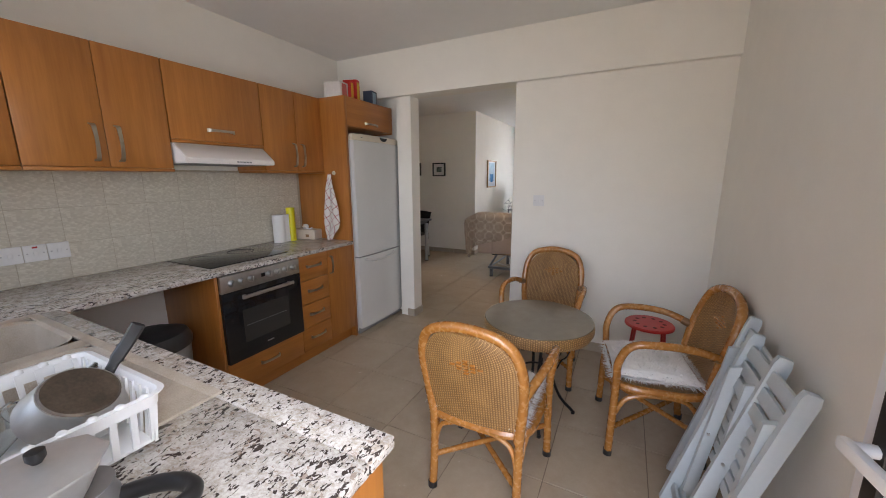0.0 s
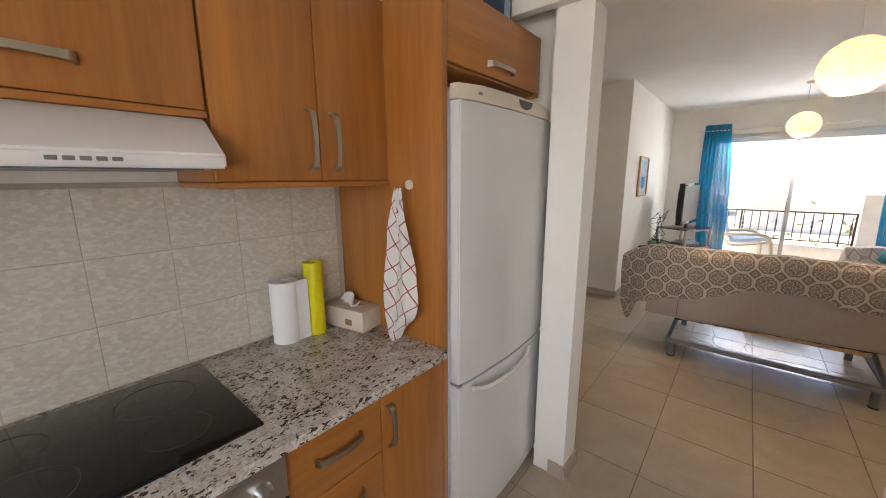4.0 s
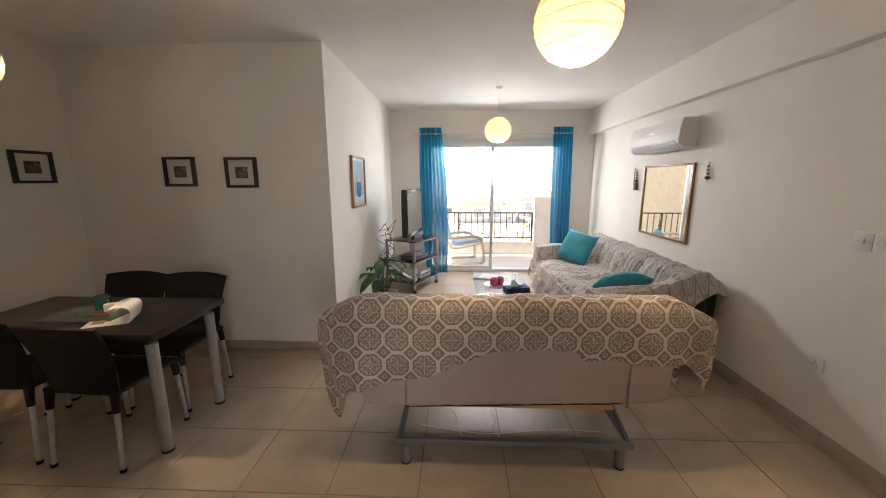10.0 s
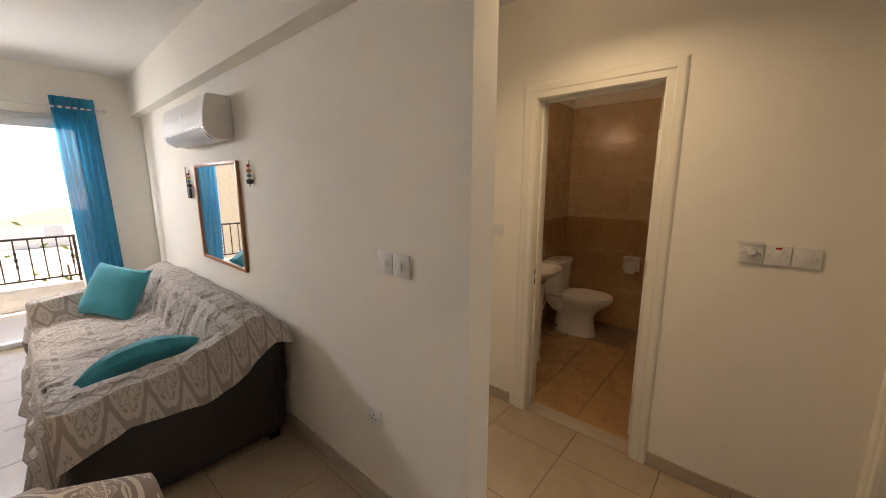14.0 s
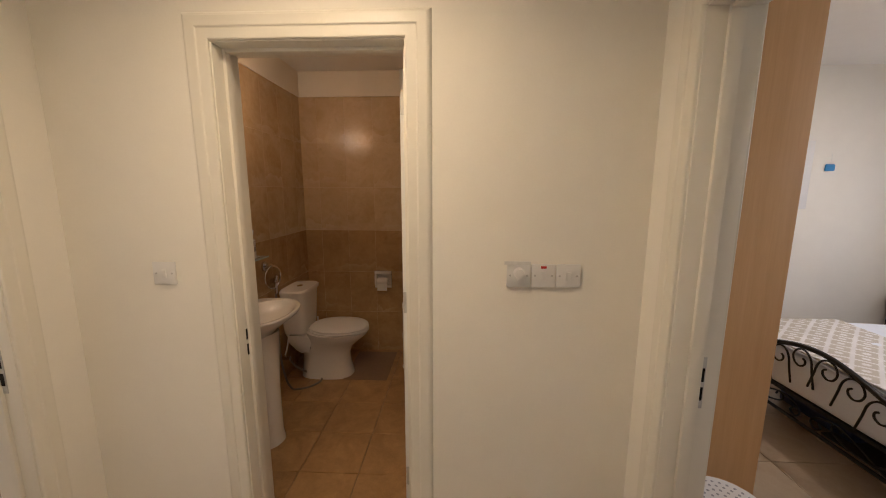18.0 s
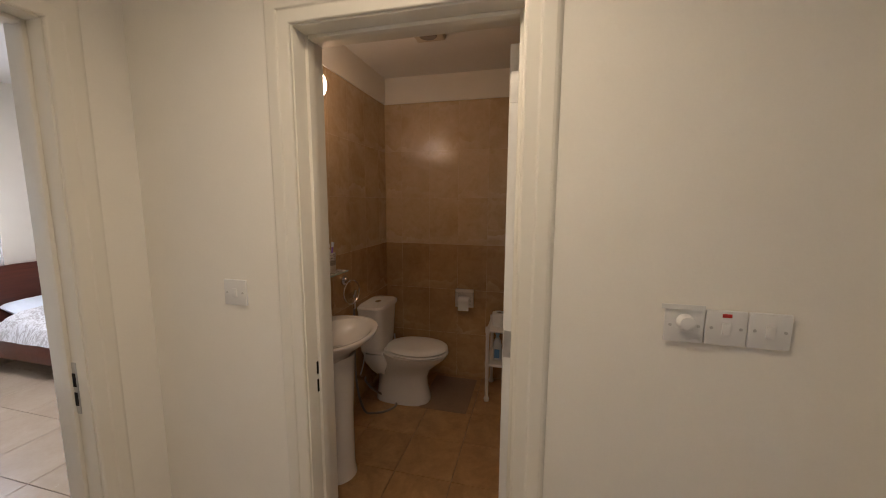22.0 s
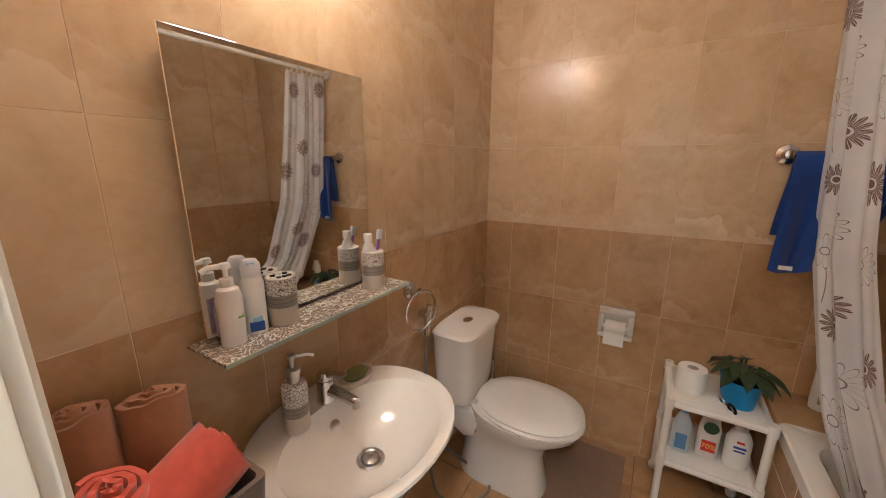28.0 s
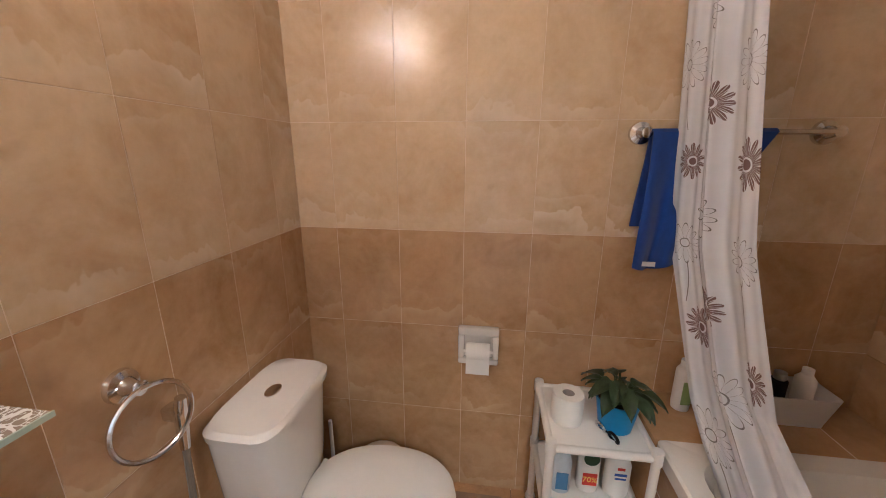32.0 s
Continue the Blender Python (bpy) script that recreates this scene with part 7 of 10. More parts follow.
# plant in a white pot
def plant(m, label, pot_mat, leaf_mat, pot, leaves, size, rise, seed, name="potted_plant", broad=0.30):
    root = thing(name, m, label, "plant")
    r0, r1, h = pot
    part("pot", turned([(0.0, 0.0), (r0, 0.0), (r1, h), (r1 * 1.03, h), (r1 * 1.03, h + 0.008), (r1 * 0.93, h + 0.006), (r1 * 0.9, h * 0.9), (0.0, h * 0.9)], 28), pot_mat, root)
    part("soil", turned([(0.0, h * 0.905), (r1 * 0.89, h * 0.905), (0.0, h * 0.93)], 20), SOIL, root)
    rng = random.Random(seed)
    for i in range(leaves):
        a = i * 2.4 + rng.uniform(-0.3, 0.3)
        out = rng.uniform(0.35, 1.0)
        up = rise * rng.uniform(0.5, 1.1) * (1.25 - 0.55 * out)
        base = Vector((0.02 * math.cos(a), 0.02 * math.sin(a), h * 0.9))
        knee = Vector((size * 0.8 * out * math.cos(a), size * 0.8 * out * math.sin(a), h + up))
        L = size * rng.uniform(0.75, 1.1)
        wid = L * broad
        dirv = Vector((math.cos(a), math.sin(a), 0))
        side = Vector((-math.sin(a), math.cos(a), 0))
        lf = part("leaf", sheet(lambda u, v: tuple(knee + dirv * L * v + side * (u - 0.5) * 2 * wid * math.sin(math.pi * min(1, v * 0.96 + 0.04)) ** 0.8 * (1 - 0.35 * v) + Vector((0, 0, 0.10 * L * v - 0.65 * L * v * v + 0.22 * wid * abs(2 * u - 1)))), 6, 10, 0.0012), leaf_mat, root)
        part("stem", tube(B(), smooth_line([base, base * 0.5 + knee * 0.5 + Vector((0, 0, 0.03)), knee], 4), 0.004, 6), leaf_mat, lf)
    return root


def leaf_mat():
    k = Mat("variegated_leaf", 0.35)
    n = k.noise(22, 3) * 0.6 + k.noise(70, 2) * 0.4
    k.colour(ramp(k.nt, n, [(0.35, (0.018, 0.075, 0.022)), (0.55, (0.04, 0.13, 0.04)), (0.72, (0.14, 0.24, 0.09))]))
    return k.m


VAR_LEAF = leaf_mat()
plant(pose(-2.26, 7.16, 0.0), "leafy dieffenbachia in a white pot on the floor", WHITE_PLASTIC, VAR_LEAF, (0.10, 0.15, 0.26), 24, 0.21, 0.36, 3)

# curtains and rod
def curtain(x0, x1, y, z0, z1, material, label, folds, amp, group, name="curtain", gather=0.0, tilt=0.0, seed=0, axis=1):
    root = thing(name, Matrix(), label, "curtain", group)
    def pt(u, v):
        w = 1 + gather * math.sin(math.pi * v)
        mid = (x0 + x1) / 2
        x = mid + (x0 + (x1 - x0) * u - mid) * w + tilt * v + 0.01 * noise.noise((u * 4, v * 3, seed))
        yy = y + amp * math.sin(u * folds * 2 * math.pi + 0.8 * noise.noise((u * 3, v * 2, seed + 3))) * (0.6 + 0.4 * v)
        return (x, yy, z1 + (z0 - z1) * v)
    part("cloth", sheet(pt, 96, 24, 0.002, abs(x1 - x0) * 1.8, z1 - z0), material, root)
    return root


rod = thing("curtain_rod", Matrix(), "thin white curtain rod above the balcony door", "curtain rod")
part("rod", bar((-2.09, 9.05, 2.235), (0.40, 9.05, 2.235), 0.009, 10), WHITE_PLASTIC, rod)
for x in (-2.09, 0.40):
    part("finial", turned([(0.0, 0.0), (0.018, 0.012), (0.018, 0.022), (0.0, 0.034)], 12), WHITE_PLASTIC, rod).matrix_basis = pose(x, 9.05, 2.235, 0, 90 if x > 0 else -90)
for x in (-2.02, 0.34):
    part("bracket", bar((x, 9.05, 2.235), (x, 9.149, 2.235), 0.007, 8), WHITE_PLASTIC, rod)
curtain(-2.02, -1.68, 9.05, 0.02, 2.33, BLUE_CURTAIN, "sheer turquoise curtain with tab top", 7, 0.022, "turquoise curtains", tilt=0.10, gather=0.25)
curtain(0.04, 0.34, 9.05, 0.02, 2.33, BLUE_CURTAIN, "sheer turquoise curtain with tab top", 6, 0.022, "turquoise curtains", tilt=0.04, seed=4)

# paper lanterns
def lantern(x, y, z, r, tilt=0.0):
    r *= 0.83 if r > 0.18 else 1.0
    root = thing("paper_lantern", pose(x, y, z), "round white rice-paper lantern hanging from the ceiling, lit", "lamp", "paper lanterns")
    prof = []
    for i in range(29):
        a = -math.pi / 2 + 0.36 + (math.pi - 0.42) * i / 28
        k = 1 + 0.006 * math.cos(i * math.pi)
        prof.append((r * math.cos(a) * k, r * math.sin(a) * 0.97))
    bm = B()
    rings = [[bm.verts.new((p * math.cos(q), p * math.sin(q), h)) for q in [2 * math.pi * j / 40 for j in range(40)]] for p, h in prof]
    for a, b in zip(rings, rings[1:]):
        for j in range(40):
            bm.faces.new((a[j], a[(j + 1) % 40], b[(j + 1) % 40], b[j]))
    part("shade", bm, RICE, root, "creased rice-paper shade")
    bamboo = bpy.data.materials.get("bamboo_rib") or plain("bamboo_rib", (0.30, 0.21, 0.11), 0.6)
    for i in range(3, 27, 3):
        p, h = prof[i]
        ring_ = [(p * 1.003 * math.cos(q), p * 1.003 * math.sin(q), h + 0.006 * math.sin(3 * q + i)) for q in np.linspace(0, 2 * math.pi, 41)[:-1]]
        part("rib", tube(B(), ring_, 0.0017, 5, True), bamboo, root)
    part("bulb", turned([(0.0, -0.05), (0.025, -0.035), (0.03, -0.01), (0.018, 0.02), (0.012, 0.04), (0.0, 0.045)], 14, cz=-r * 0.62), BULB, root)
    part("cord", bar((0, 0, 0.04 - r * 0.62), (0, 0, TOP - z - 0.02), 0.003, 6), WHITE_PLASTIC, root)
    part("ceiling_rose", turned([(0.0, TOP - z - 0.035), (0.03, TOP - z - 0.03), (0.042, TOP - z - 0.001), (0.0, TOP - z)], 18), WHITE_PLASTIC, root)


lantern(-0.962, 4.80, 2.135, 0.20)
lantern(-0.945, 7.73, 2.11, 0.155)
lantern(-3.69, 4.88, 2.075, 0.19)

# wall pictures
def picture(m, w, h, d, photo, label, cols):
    """A framed picture hanging on a wall: local x along the wall, z up, -y out."""
    root = thing("framed_picture", m, label, "picture", "framed pictures")
    f = 0.022
    bm = B()
    box(bm, -w / 2, -d, -h / 2, -w / 2 + f, 0, h / 2, 0.002)
    box(bm, w / 2 - f, -d, -h / 2, w / 2, 0, h / 2, 0.002)
    box(bm, -w / 2 + f, -d, -h / 2, w / 2 - f, 0, -h / 2 + f, 0.002)
    box(bm, -w / 2 + f, -d, h / 2 - f, w / 2 - f, 0, h / 2, 0.002)
    part("frame", bm, photo, root)
    mount = part("mount", bx(-w / 2 + f, -0.012, -h / 2 + f, w / 2 - f, -0.008, h / 2 - f), plain("white_mount", (0.68, 0.66, 0.62), 0.7, var=0.02), root, smooth=False)
    k = Mat("small_photo", 0.3)
    n = k.noise(28, 4, distort=1.0)
    k.colour(ramp(k.nt, n, cols))
    part("print", bx(-w * 0.2, -0.0145, -h * 0.19, w * 0.2, -0.0125, h * 0.19), k.m, mount, smooth=False)
    return root


FRB = plain("black_picture_frame", (0.015, 0.013, 0.012), 0.35)
DARKP = (0.03, 0.03, 0.025)
picture(pose(-3.768, 6.269, 1.60), 0.265, 0.245, 0.035, FRB, "black box frame with a small flower photograph", [(0.4, DARKP), (0.6, (0.25, 0.12, 0.08)), (0.7, (0.35, 0.30, 0.22))])
picture(pose(-3.238, 6.269, 1.593), 0.265, 0.25, 0.035, FRB, "black box frame with a small palm photograph", [(0.4, DARKP), (0.55, (0.12, 0.16, 0.14)), (0.7, (0.45, 0.45, 0.40))])
picture(pose(-4.719, 5.40, 1.63, 0, 0, 90), 0.27, 0.25, 0.035, FRB, "black box frame with a yellow flower photograph", [(0.45, DARKP), (0.55, (0.10, 0.10, 0.03)), (0.66, (0.60, 0.38, 0.04))])
picture(pose(-4.719, 5.957, 1.63, 0, 0, 90), 0.28, 0.245, 0.035, FRB, "black box frame with a pink flower photograph", [(0.42, DARKP), (0.55, (0.12, 0.09, 0.06)), (0.66, (0.50, 0.18, 0.14))])
pf = thing("framed_poster", pose(-2.499, 7.13, 1.51, 0, 0, 90), "oak-framed print of a blue vase on pale ground", "picture")
oakf = wood("oak_frame", (0.36, 0.20, 0.08), (0.50, 0.31, 0.14), 0.4)
bm = B()
w, h = 0.50, 0.53
for a in ((-w / 2, -h / 2, -w / 2 + 0.022, h / 2), (w / 2 - 0.022, -h / 2, w / 2, h / 2), (-w / 2 + 0.022, -h / 2, w / 2 - 0.022, -h / 2 + 0.022), (-w / 2 + 0.022, h / 2 - 0.022, w / 2 - 0.022, h / 2)):
    box(bm, a[0], -0.028, a[1], a[2], 0, a[3], 0.002)
part("frame", bm, oakf, pf)
pr_ = part("print", bx(-w / 2 + 0.022, -0.012, -h / 2 + 0.022, w / 2 - 0.022, -0.008, h / 2 - 0.022), plain("pale_print", (0.62, 0.66, 0.66), 0.25, var=0.08, scale=3), pf, smooth=False)
part("painted_band", bx(-0.16, -0.0135, -0.14, 0.16, -0.0125, 0.22), plain("pale_blue_print", (0.34, 0.50, 0.60), 0.25, var=0.25, scale=9), pr_, smooth=False)
bm = prism(B(), [(-0.06, -0.16), (0.06, -0.16), (0.10, -0.06), (0.085, 0.0), (-0.085, 0.0), (-0.10, -0.06)], "y", -0.0145, -0.0137)
part("painted_vase", bm, plain("deep_blue_print", (0.03, 0.17, 0.36), 0.25), pr_, smooth=False)

wm = thing("wall_mirror", pose(0.709, 7.05, 1.308, 0, 0, -90), "rectangular wall mirror in a brown wooden frame", "mirror")
mfr = wood("brown_mirror_frame", (0.30, 0.12, 0.045), (0.42, 0.19, 0.08), 0.35)
w, h = 0.87, 0.745
for a in ((-w / 2, -h / 2, -w / 2 + 0.022, h / 2), (w / 2 - 0.022, -h / 2, w / 2, h / 2), (-w / 2 + 0.022, -h / 2, w / 2 - 0.022, -h / 2 + 0.022), (-w / 2 + 0.022, h / 2 - 0.022, w / 2 - 0.022, h / 2)):
    part("frame_bar", bx(a[0], -0.022, a[1], a[2], 0, a[3], 0.003), mfr, wm)
part("mirror_glass", bx(-w / 2 + 0.0225, -0.012, -h / 2 + 0.0225, w / 2 - 0.0225, -0.006, h / 2 - 0.0225), MIRROR, wm, smooth=False)

def wall_charm(y, z, big):
    root = thing("wall_ornament", pose(0.706, y, z), "small beaded keepsake hanging on the wall", "ornament", "beaded ornaments")
    part("nail", bar((0.003, 0, 0.06), (-0.014, 0, 0.06), 0.003, 6), STEEL, root)
    part("string", bar((-0.010, 0, 0.06), (-0.012, 0, -0.10), 0.0018, 5), MATT_BLACK, root)
    for zz, r, c in ((0.03, 0.012, (0.45, 0.08, 0.03)), (0.0, 0.015, (0.55, 0.26, 0.05)), (-0.03, 0.014, (0.05, 0.20, 0.25)), (-0.065, 0.02, (0.04, 0.04, 0.05))):
        part("bead", turned([(0.0, -r), (r * 0.8, -r * 0.6), (r, 0), (r * 0.8, r * 0.6), (0.0, r)], 12, cx=-0.014, cz=zz), plain("bead_glaze", c, 0.3), root)
    if big:
        part("leather_tag", bx(-0.028, -0.035, -0.17, -0.008, 0.028, -0.085, 0.006), BLACK_PLASTIC, root)
        part("feather", sheet(lambda u, v: (-0.016 - 0.004 * math.sin(3 * u), 0.05 + 0.02 * (u - 0.5), 0.09 - 0.20 * v), 3, 8, 0.002), plain("brown_feather", (0.12, 0.07, 0.04), 0.8), root)
wall_charm(7.66, 1.58, True)
wall_charm(6.43, 1.61, False)


# split air conditioner
def aircon(m, w, h, d, label):
    """An indoor unit: local x along the wall, -y out of it, z up from its base."""
    root = thing("air_conditioner", m, label, "air conditioner", "split air conditioners")
    prof = [(0.0, 0.0), (-d * 0.62, 0.0), (-d * 0.93, h * 0.13), (-d * 1.0, h * 0.27), (-d * 0.99, h * 0.55), (-d * 0.93, h * 0.80), (-d * 0.84, h), (0.0, h)]
    bm = prism(B(), prof, "x", -w / 2, w / 2)
    bmesh.ops.bevel(bm, geom=list(bm.edges), offset=0.008, segments=3, affect="EDGES")
    part("casing", bm, plain("white_unit_casing", (0.76, 0.745, 0.71), 0.55, var=0.02), root, smooth=False)
    part("outlet_flap", prism(B(), [(-d * 0.64, 0.004), (-d * 0.925, h * 0.125), (-d * 0.985, h * 0.245), (-d * 0.998, h * 0.24), (-d * 0.94, h * 0.115), (-d * 0.65, -0.006)], "x", -w * 0.44, w * 0.44), plain("pale_flap", (0.62, 0.63, 0.65), 0.2), root)
    part("panel_line", bx(-w / 2 + 0.01, -d * 1.004, h * 0.262, w / 2 - 0.01, -d * 0.97, h * 0.27), GREY_METAL, root)
    part("badge", bx(-0.06, -d * 0.985, h * 0.60, 0.04, -d * 0.96, h * 0.68), GREY_METAL, root)
    lab = part("rating_label", bx(-w / 2 - 0.0015, -d * 0.62, h * 0.45, -w / 2 + 0.0005, -d * 0.25, h * 0.92), plain("pale_label", (0.60, 0.60, 0.58), 0.6), root)
    for i in range(5):
        part("print_line", bx(-w / 2 - 0.0025, -d * 0.58, h * (0.52 + 0.07 * i), -w / 2 - 0.0014, -d * (0.32 + 0.04 * (i % 2)), h * (0.535 + 0.07 * i)), GREY_METAL, lab)
    return root


aircon(pose(0.709, 7.11, 1.81, 0, 0, -90), 0.94, 0.265, 0.17, "white split air conditioner above the mirror")
switch_plate(0.709, 5.13, 1.21, "x", -1, 2, "white light switch on the living room wall", "switch", size=0.092)
switch_plate(0.709, 5.288, 0.455, "x", -1, 1, "white wall socket near the floor", "socket", size=0.09)

# dining set
dt = thing("dining_table", pose(-3.61, 5.22, 0), "black wooden dining table with round grey metal legs", "table")
part("tabletop", bx(-0.60, -0.30, 0.705, 0.60, 0.30, 0.74, 0.004), BLACK_WOOD, dt)
part("apron", bx(-0.53, -0.25, 0.66, 0.53, 0.25, 0.7045), BLACK_WOOD, dt)
for x in (-0.53, 0.53):
    for y in (-0.23, 0.23):
        part("leg", tube(B(), [(x, y, 0.0), (x, y, 0.66)], [0.028, 0.03], 18), SILVER_PAINT, dt)
        part("leg_foot", turned([(0.0, 0.0), (0.033, 0.0), (0.033, 0.015), (0.0, 0.015)], 16, cx=x, cy=y), BLACK_PLASTIC, dt)


def dining_chair():
    ch = thing("dining_chair", Matrix(), "black moulded plastic chair with aluminium legs", "chair", "dining chairs")
    def back_pt(u, v):
        z = 0.44 + 0.40 * v
        half = 0.198 + 0.040 * v
        k = 2 * u - 1
        return (k * half, -0.20 - 0.095 * v * v + 0.035 * k * k - 0.0, z - 0.018 * k * k * v)
    part("backrest", sheet(back_pt, 18, 14, 0.014), CHAIR_BLACK, ch)
    part("seat", sheet(lambda u, v: ((u - 0.5) * 0.43, -0.20 + 0.42 * v, 0.445 - 0.014 * math.sin(math.pi * u) * math.sin(math.pi * v) - 0.02 * max(0, v - 0.85) / 0.15), 14, 14, 0.018), CHAIR_BLACK, ch)
    for s in (-1, 1):
        for y, sp in ((-0.19, -0.04), (0.18, 0.02)):
            part("leg_socket", tube(B(), [(s * 0.19, y, 0.43), (s * 0.195, y + sp * 0.3, 0.33)], [0.022, 0.017], 10), CHAIR_BLACK, ch)
            leg = part("leg", tube(B(), [(s * 0.195, y + sp * 0.25, 0.34), (s * 0.205, y + sp, 0.0)], [0.0135, 0.0125], 12), metal("satin_aluminium", (0.62, 0.61, 0.58), 0.35) if "satin_aluminium" not in bpy.data.materials else bpy.data.materials["satin_aluminium"], ch)
            part("foot_cap", turned([(0.0, 0.0), (0.016, 0.0), (0.016, 0.018), (0.0, 0.018)], 10, cx=s * 0.205, cy=y + sp), CHAIR_BLACK, leg)
    return ch


d1 = dining_chair()
d1.matrix_world = pose(-3.93, 5.09, 0, 0, 0, 3)
copy_thing(d1, pose(-3.39, 5.07, 0, 0, 0, -3))
copy_thing(d1, pose(-3.88, 5.56, 0, 0, 0, 181))
copy_thing(d1, pose(-3.42, 5.55, 0, 0, 0, 178))
pm = thing("placemat", pose(-3.62, 5.20, 0.7405, 0, 0, 4), "grey-green woven place mat on the black table", "place mat")
part("mat", bx(-0.22, -0.13, 0, 0.22, 0.13, 0.004, 0.001), damask("woven_mat", (0.10, 0.13, 0.10), (0.03, 0.045, 0.035), 70, 0.5, 0.3, "Object").m, pm)
jar = thing("glass_jar", pose(-3.62, 5.28, 0.745), "dark green glass candle jar on the place mat", "jar")
part("jar_wall", turned([(0.0, 0.0), (0.04, 0.0), (0.042, 0.075), (0.038, 0.085), (0.035, 0.07), (0.0, 0.05)], 20), plain("green_jar_glass", (0.03, 0.10, 0.075), 0.1), jar)
ad = thing("plug_adaptor", pose(-3.53, 5.24, 0.745, 0, 0, 20), "white plug adaptor on the place mat", "adaptor")
part("casing", bx(-0.03, -0.022, 0, 0.03, 0.022, 0.05, 0.006), WHITE_PLASTIC, ad)
part("pins", bar((-0.01, 0, 0.049), (-0.01, 0, 0.07), 0.003, 6), STEEL, ad)
pen = thing("red_pen", pose(-3.60, 5.14, 0.751, 0, 90, 15), "orange-red pen on the place mat", "pen")
part("barrel", turned([(0.0, 0.0), (0.005, 0.01), (0.005, 0.13), (0.0, 0.135)], 10), plain("orange_plastic", (0.55, 0.12, 0.04), 0.4), pen)
lf_ = thing("leaflet", pose(-3.40, 5.11, 0.741, 0, 0, 25), "white leaflet with a curled-up page", "leaflet")
part("sheet", sheet(lambda u, v: ((u - 0.5) * 0.21, (v - 0.5) * 0.20, 0.002 + 0.001 * math.sin(6 * u)), 6, 6, 0.001), PAPER, lf_)
part("curled_page", sheet(lambda u, v: (0.10 - 0.02 * u + 0.10 * u * math.cos(2.2 * u), (v - 0.5) * 0.19, 0.004 + 0.09 * math.sin(1.9 * u)), 12, 6, 0.001), PAPER, lf_)
part("photo", bx(-0.08, -0.06, 0.004, -0.02, 0.0, 0.0048), plain("leaflet_photo", (0.35, 0.24, 0.16), 0.5, var=0.5, scale=40), lf_)

# ---- guest bedroom ----
def single_bed(m, label, cushion=True):
    """Bed with its head at local y = 2.0 and its foot at 0, 0.93 wide."""
    W = 0.925
    bed = thing("single_bed", m, label, "bed", "guest beds")
    def board(z_top, sag, z0, y, t, nm):
        n = 20
        pts = [(0.0, z0)] + [(W * i / n, z_top - sag * math.sin(math.pi * i / n)) for i in range(n + 1)] + [(W, z0)]
        return part(nm, prism(B(), pts, "y", y, y + t), MAHOGANY, bed)
    board(0.455, 0.06, 0.13, -0.04, 0.035, "footboard")
    board(0.915, -0.02, 0.20, 1.96, 0.03, "headboard")
    for x in (0.0, W - 0.06):
        part("foot_leg", bx(x, -0.045, 0.0, x + 0.06, 0.0, 0.14, 0.004), MAHOGANY, bed)
        part("head_leg", bx(x, 1.955, 0.0, x + 0.06, 1.985, 0.21, 0.004), MAHOGANY, bed)
    for x in (0.0, W - 0.03):
        part("side_rail", bx(x, 0.0, 0.17, x + 0.03, 1.958, 0.33, 0.004), MAHOGANY, bed)
    part("mattress", bx(0.035, 0.005, 0.22, W - 0.035, 1.95, 0.43, 0.03, 3), WHITE_LINEN, bed)
    def pt(u, v):
        x = (u - 0.5) * 2
        y = -0.046 + 1.826 * v
        side = max(0.0, abs(x) - 0.86) / 0.14
        z = 0.455 + 0.10 * math.exp(-((v - 0.93) / 0.13) ** 2) * (1 - abs(x) ** 4) + 0.008 * noise.noise((x * 4, y * 4, 2))
        z -= 0.12 * side ** 1.5
        hem = max(0.0, 1 - v / 0.07)
        z += (0.466 - 0.06 * math.sin(math.pi * u) - z) * hem
        if v > 0.97:
            z -= 0.03
        return (W / 2 + x * (W / 2 + 0.012), y, z)
    sp = thing("bedspread", m, "grey and white floral bedspread on the single bed", "bedspread", "floral bedspreads")
    part("cloth", sheet(pt, 40, 50, 0.006, 0.96, 1.85), SPREAD, sp)
    pw = thing("bed_pillow", m @ pose(W / 2, 1.80, 0.52, 14, 0, 0), "white pillow at the head of the bed", "pillow", "guest pillows")
    part("pillow", pillow_mesh(0.66, 0.36, 0.13, seed=3), WHITE_LINEN, pw)
    cu = thing("scatter_cushion", m @ pose(W / 2 + 0.05, 1.60, 0.625, 22, 0, -6), "bright blue scatter cushion on the bed", "cushion", "blue cushions")
    part("cushion", pillow_mesh(0.36, 0.27, 0.10, seed=6), AQUA, cu)
    return bed


single_bed(pose(0.895, 7.12, 0), "mahogany single bed with a curved footboard")
single_bed(pose(2.80, 7.12, 0), "mahogany single bed by the far wall")
ns = thing("side_table", pose(2.0, 8.78, 0), "dark metal side table with one drawer and slim legs", "side table")
DK = plain("dark_bronze_wood", (0.035, 0.025, 0.022), 0.35)
part("table_top", bx(0.0, 0.0, 0.675, 0.42, 0.34, 0.70, 0.006), DK, ns)
d = part("drawer", bx(0.06, 0.005, 0.565, 0.36, 0.30, 0.672, 0.004), DK, ns)
part("drawer_front", bx(0.07, -0.002, 0.58, 0.35, 0.0045, 0.66, 0.002), plain("maroon_drawer_front", (0.07, 0.03, 0.04), 0.3), d)
part("knob", bx(0.17, -0.014, 0.612, 0.25, -0.002, 0.624, 0.003), NICKEL, d)
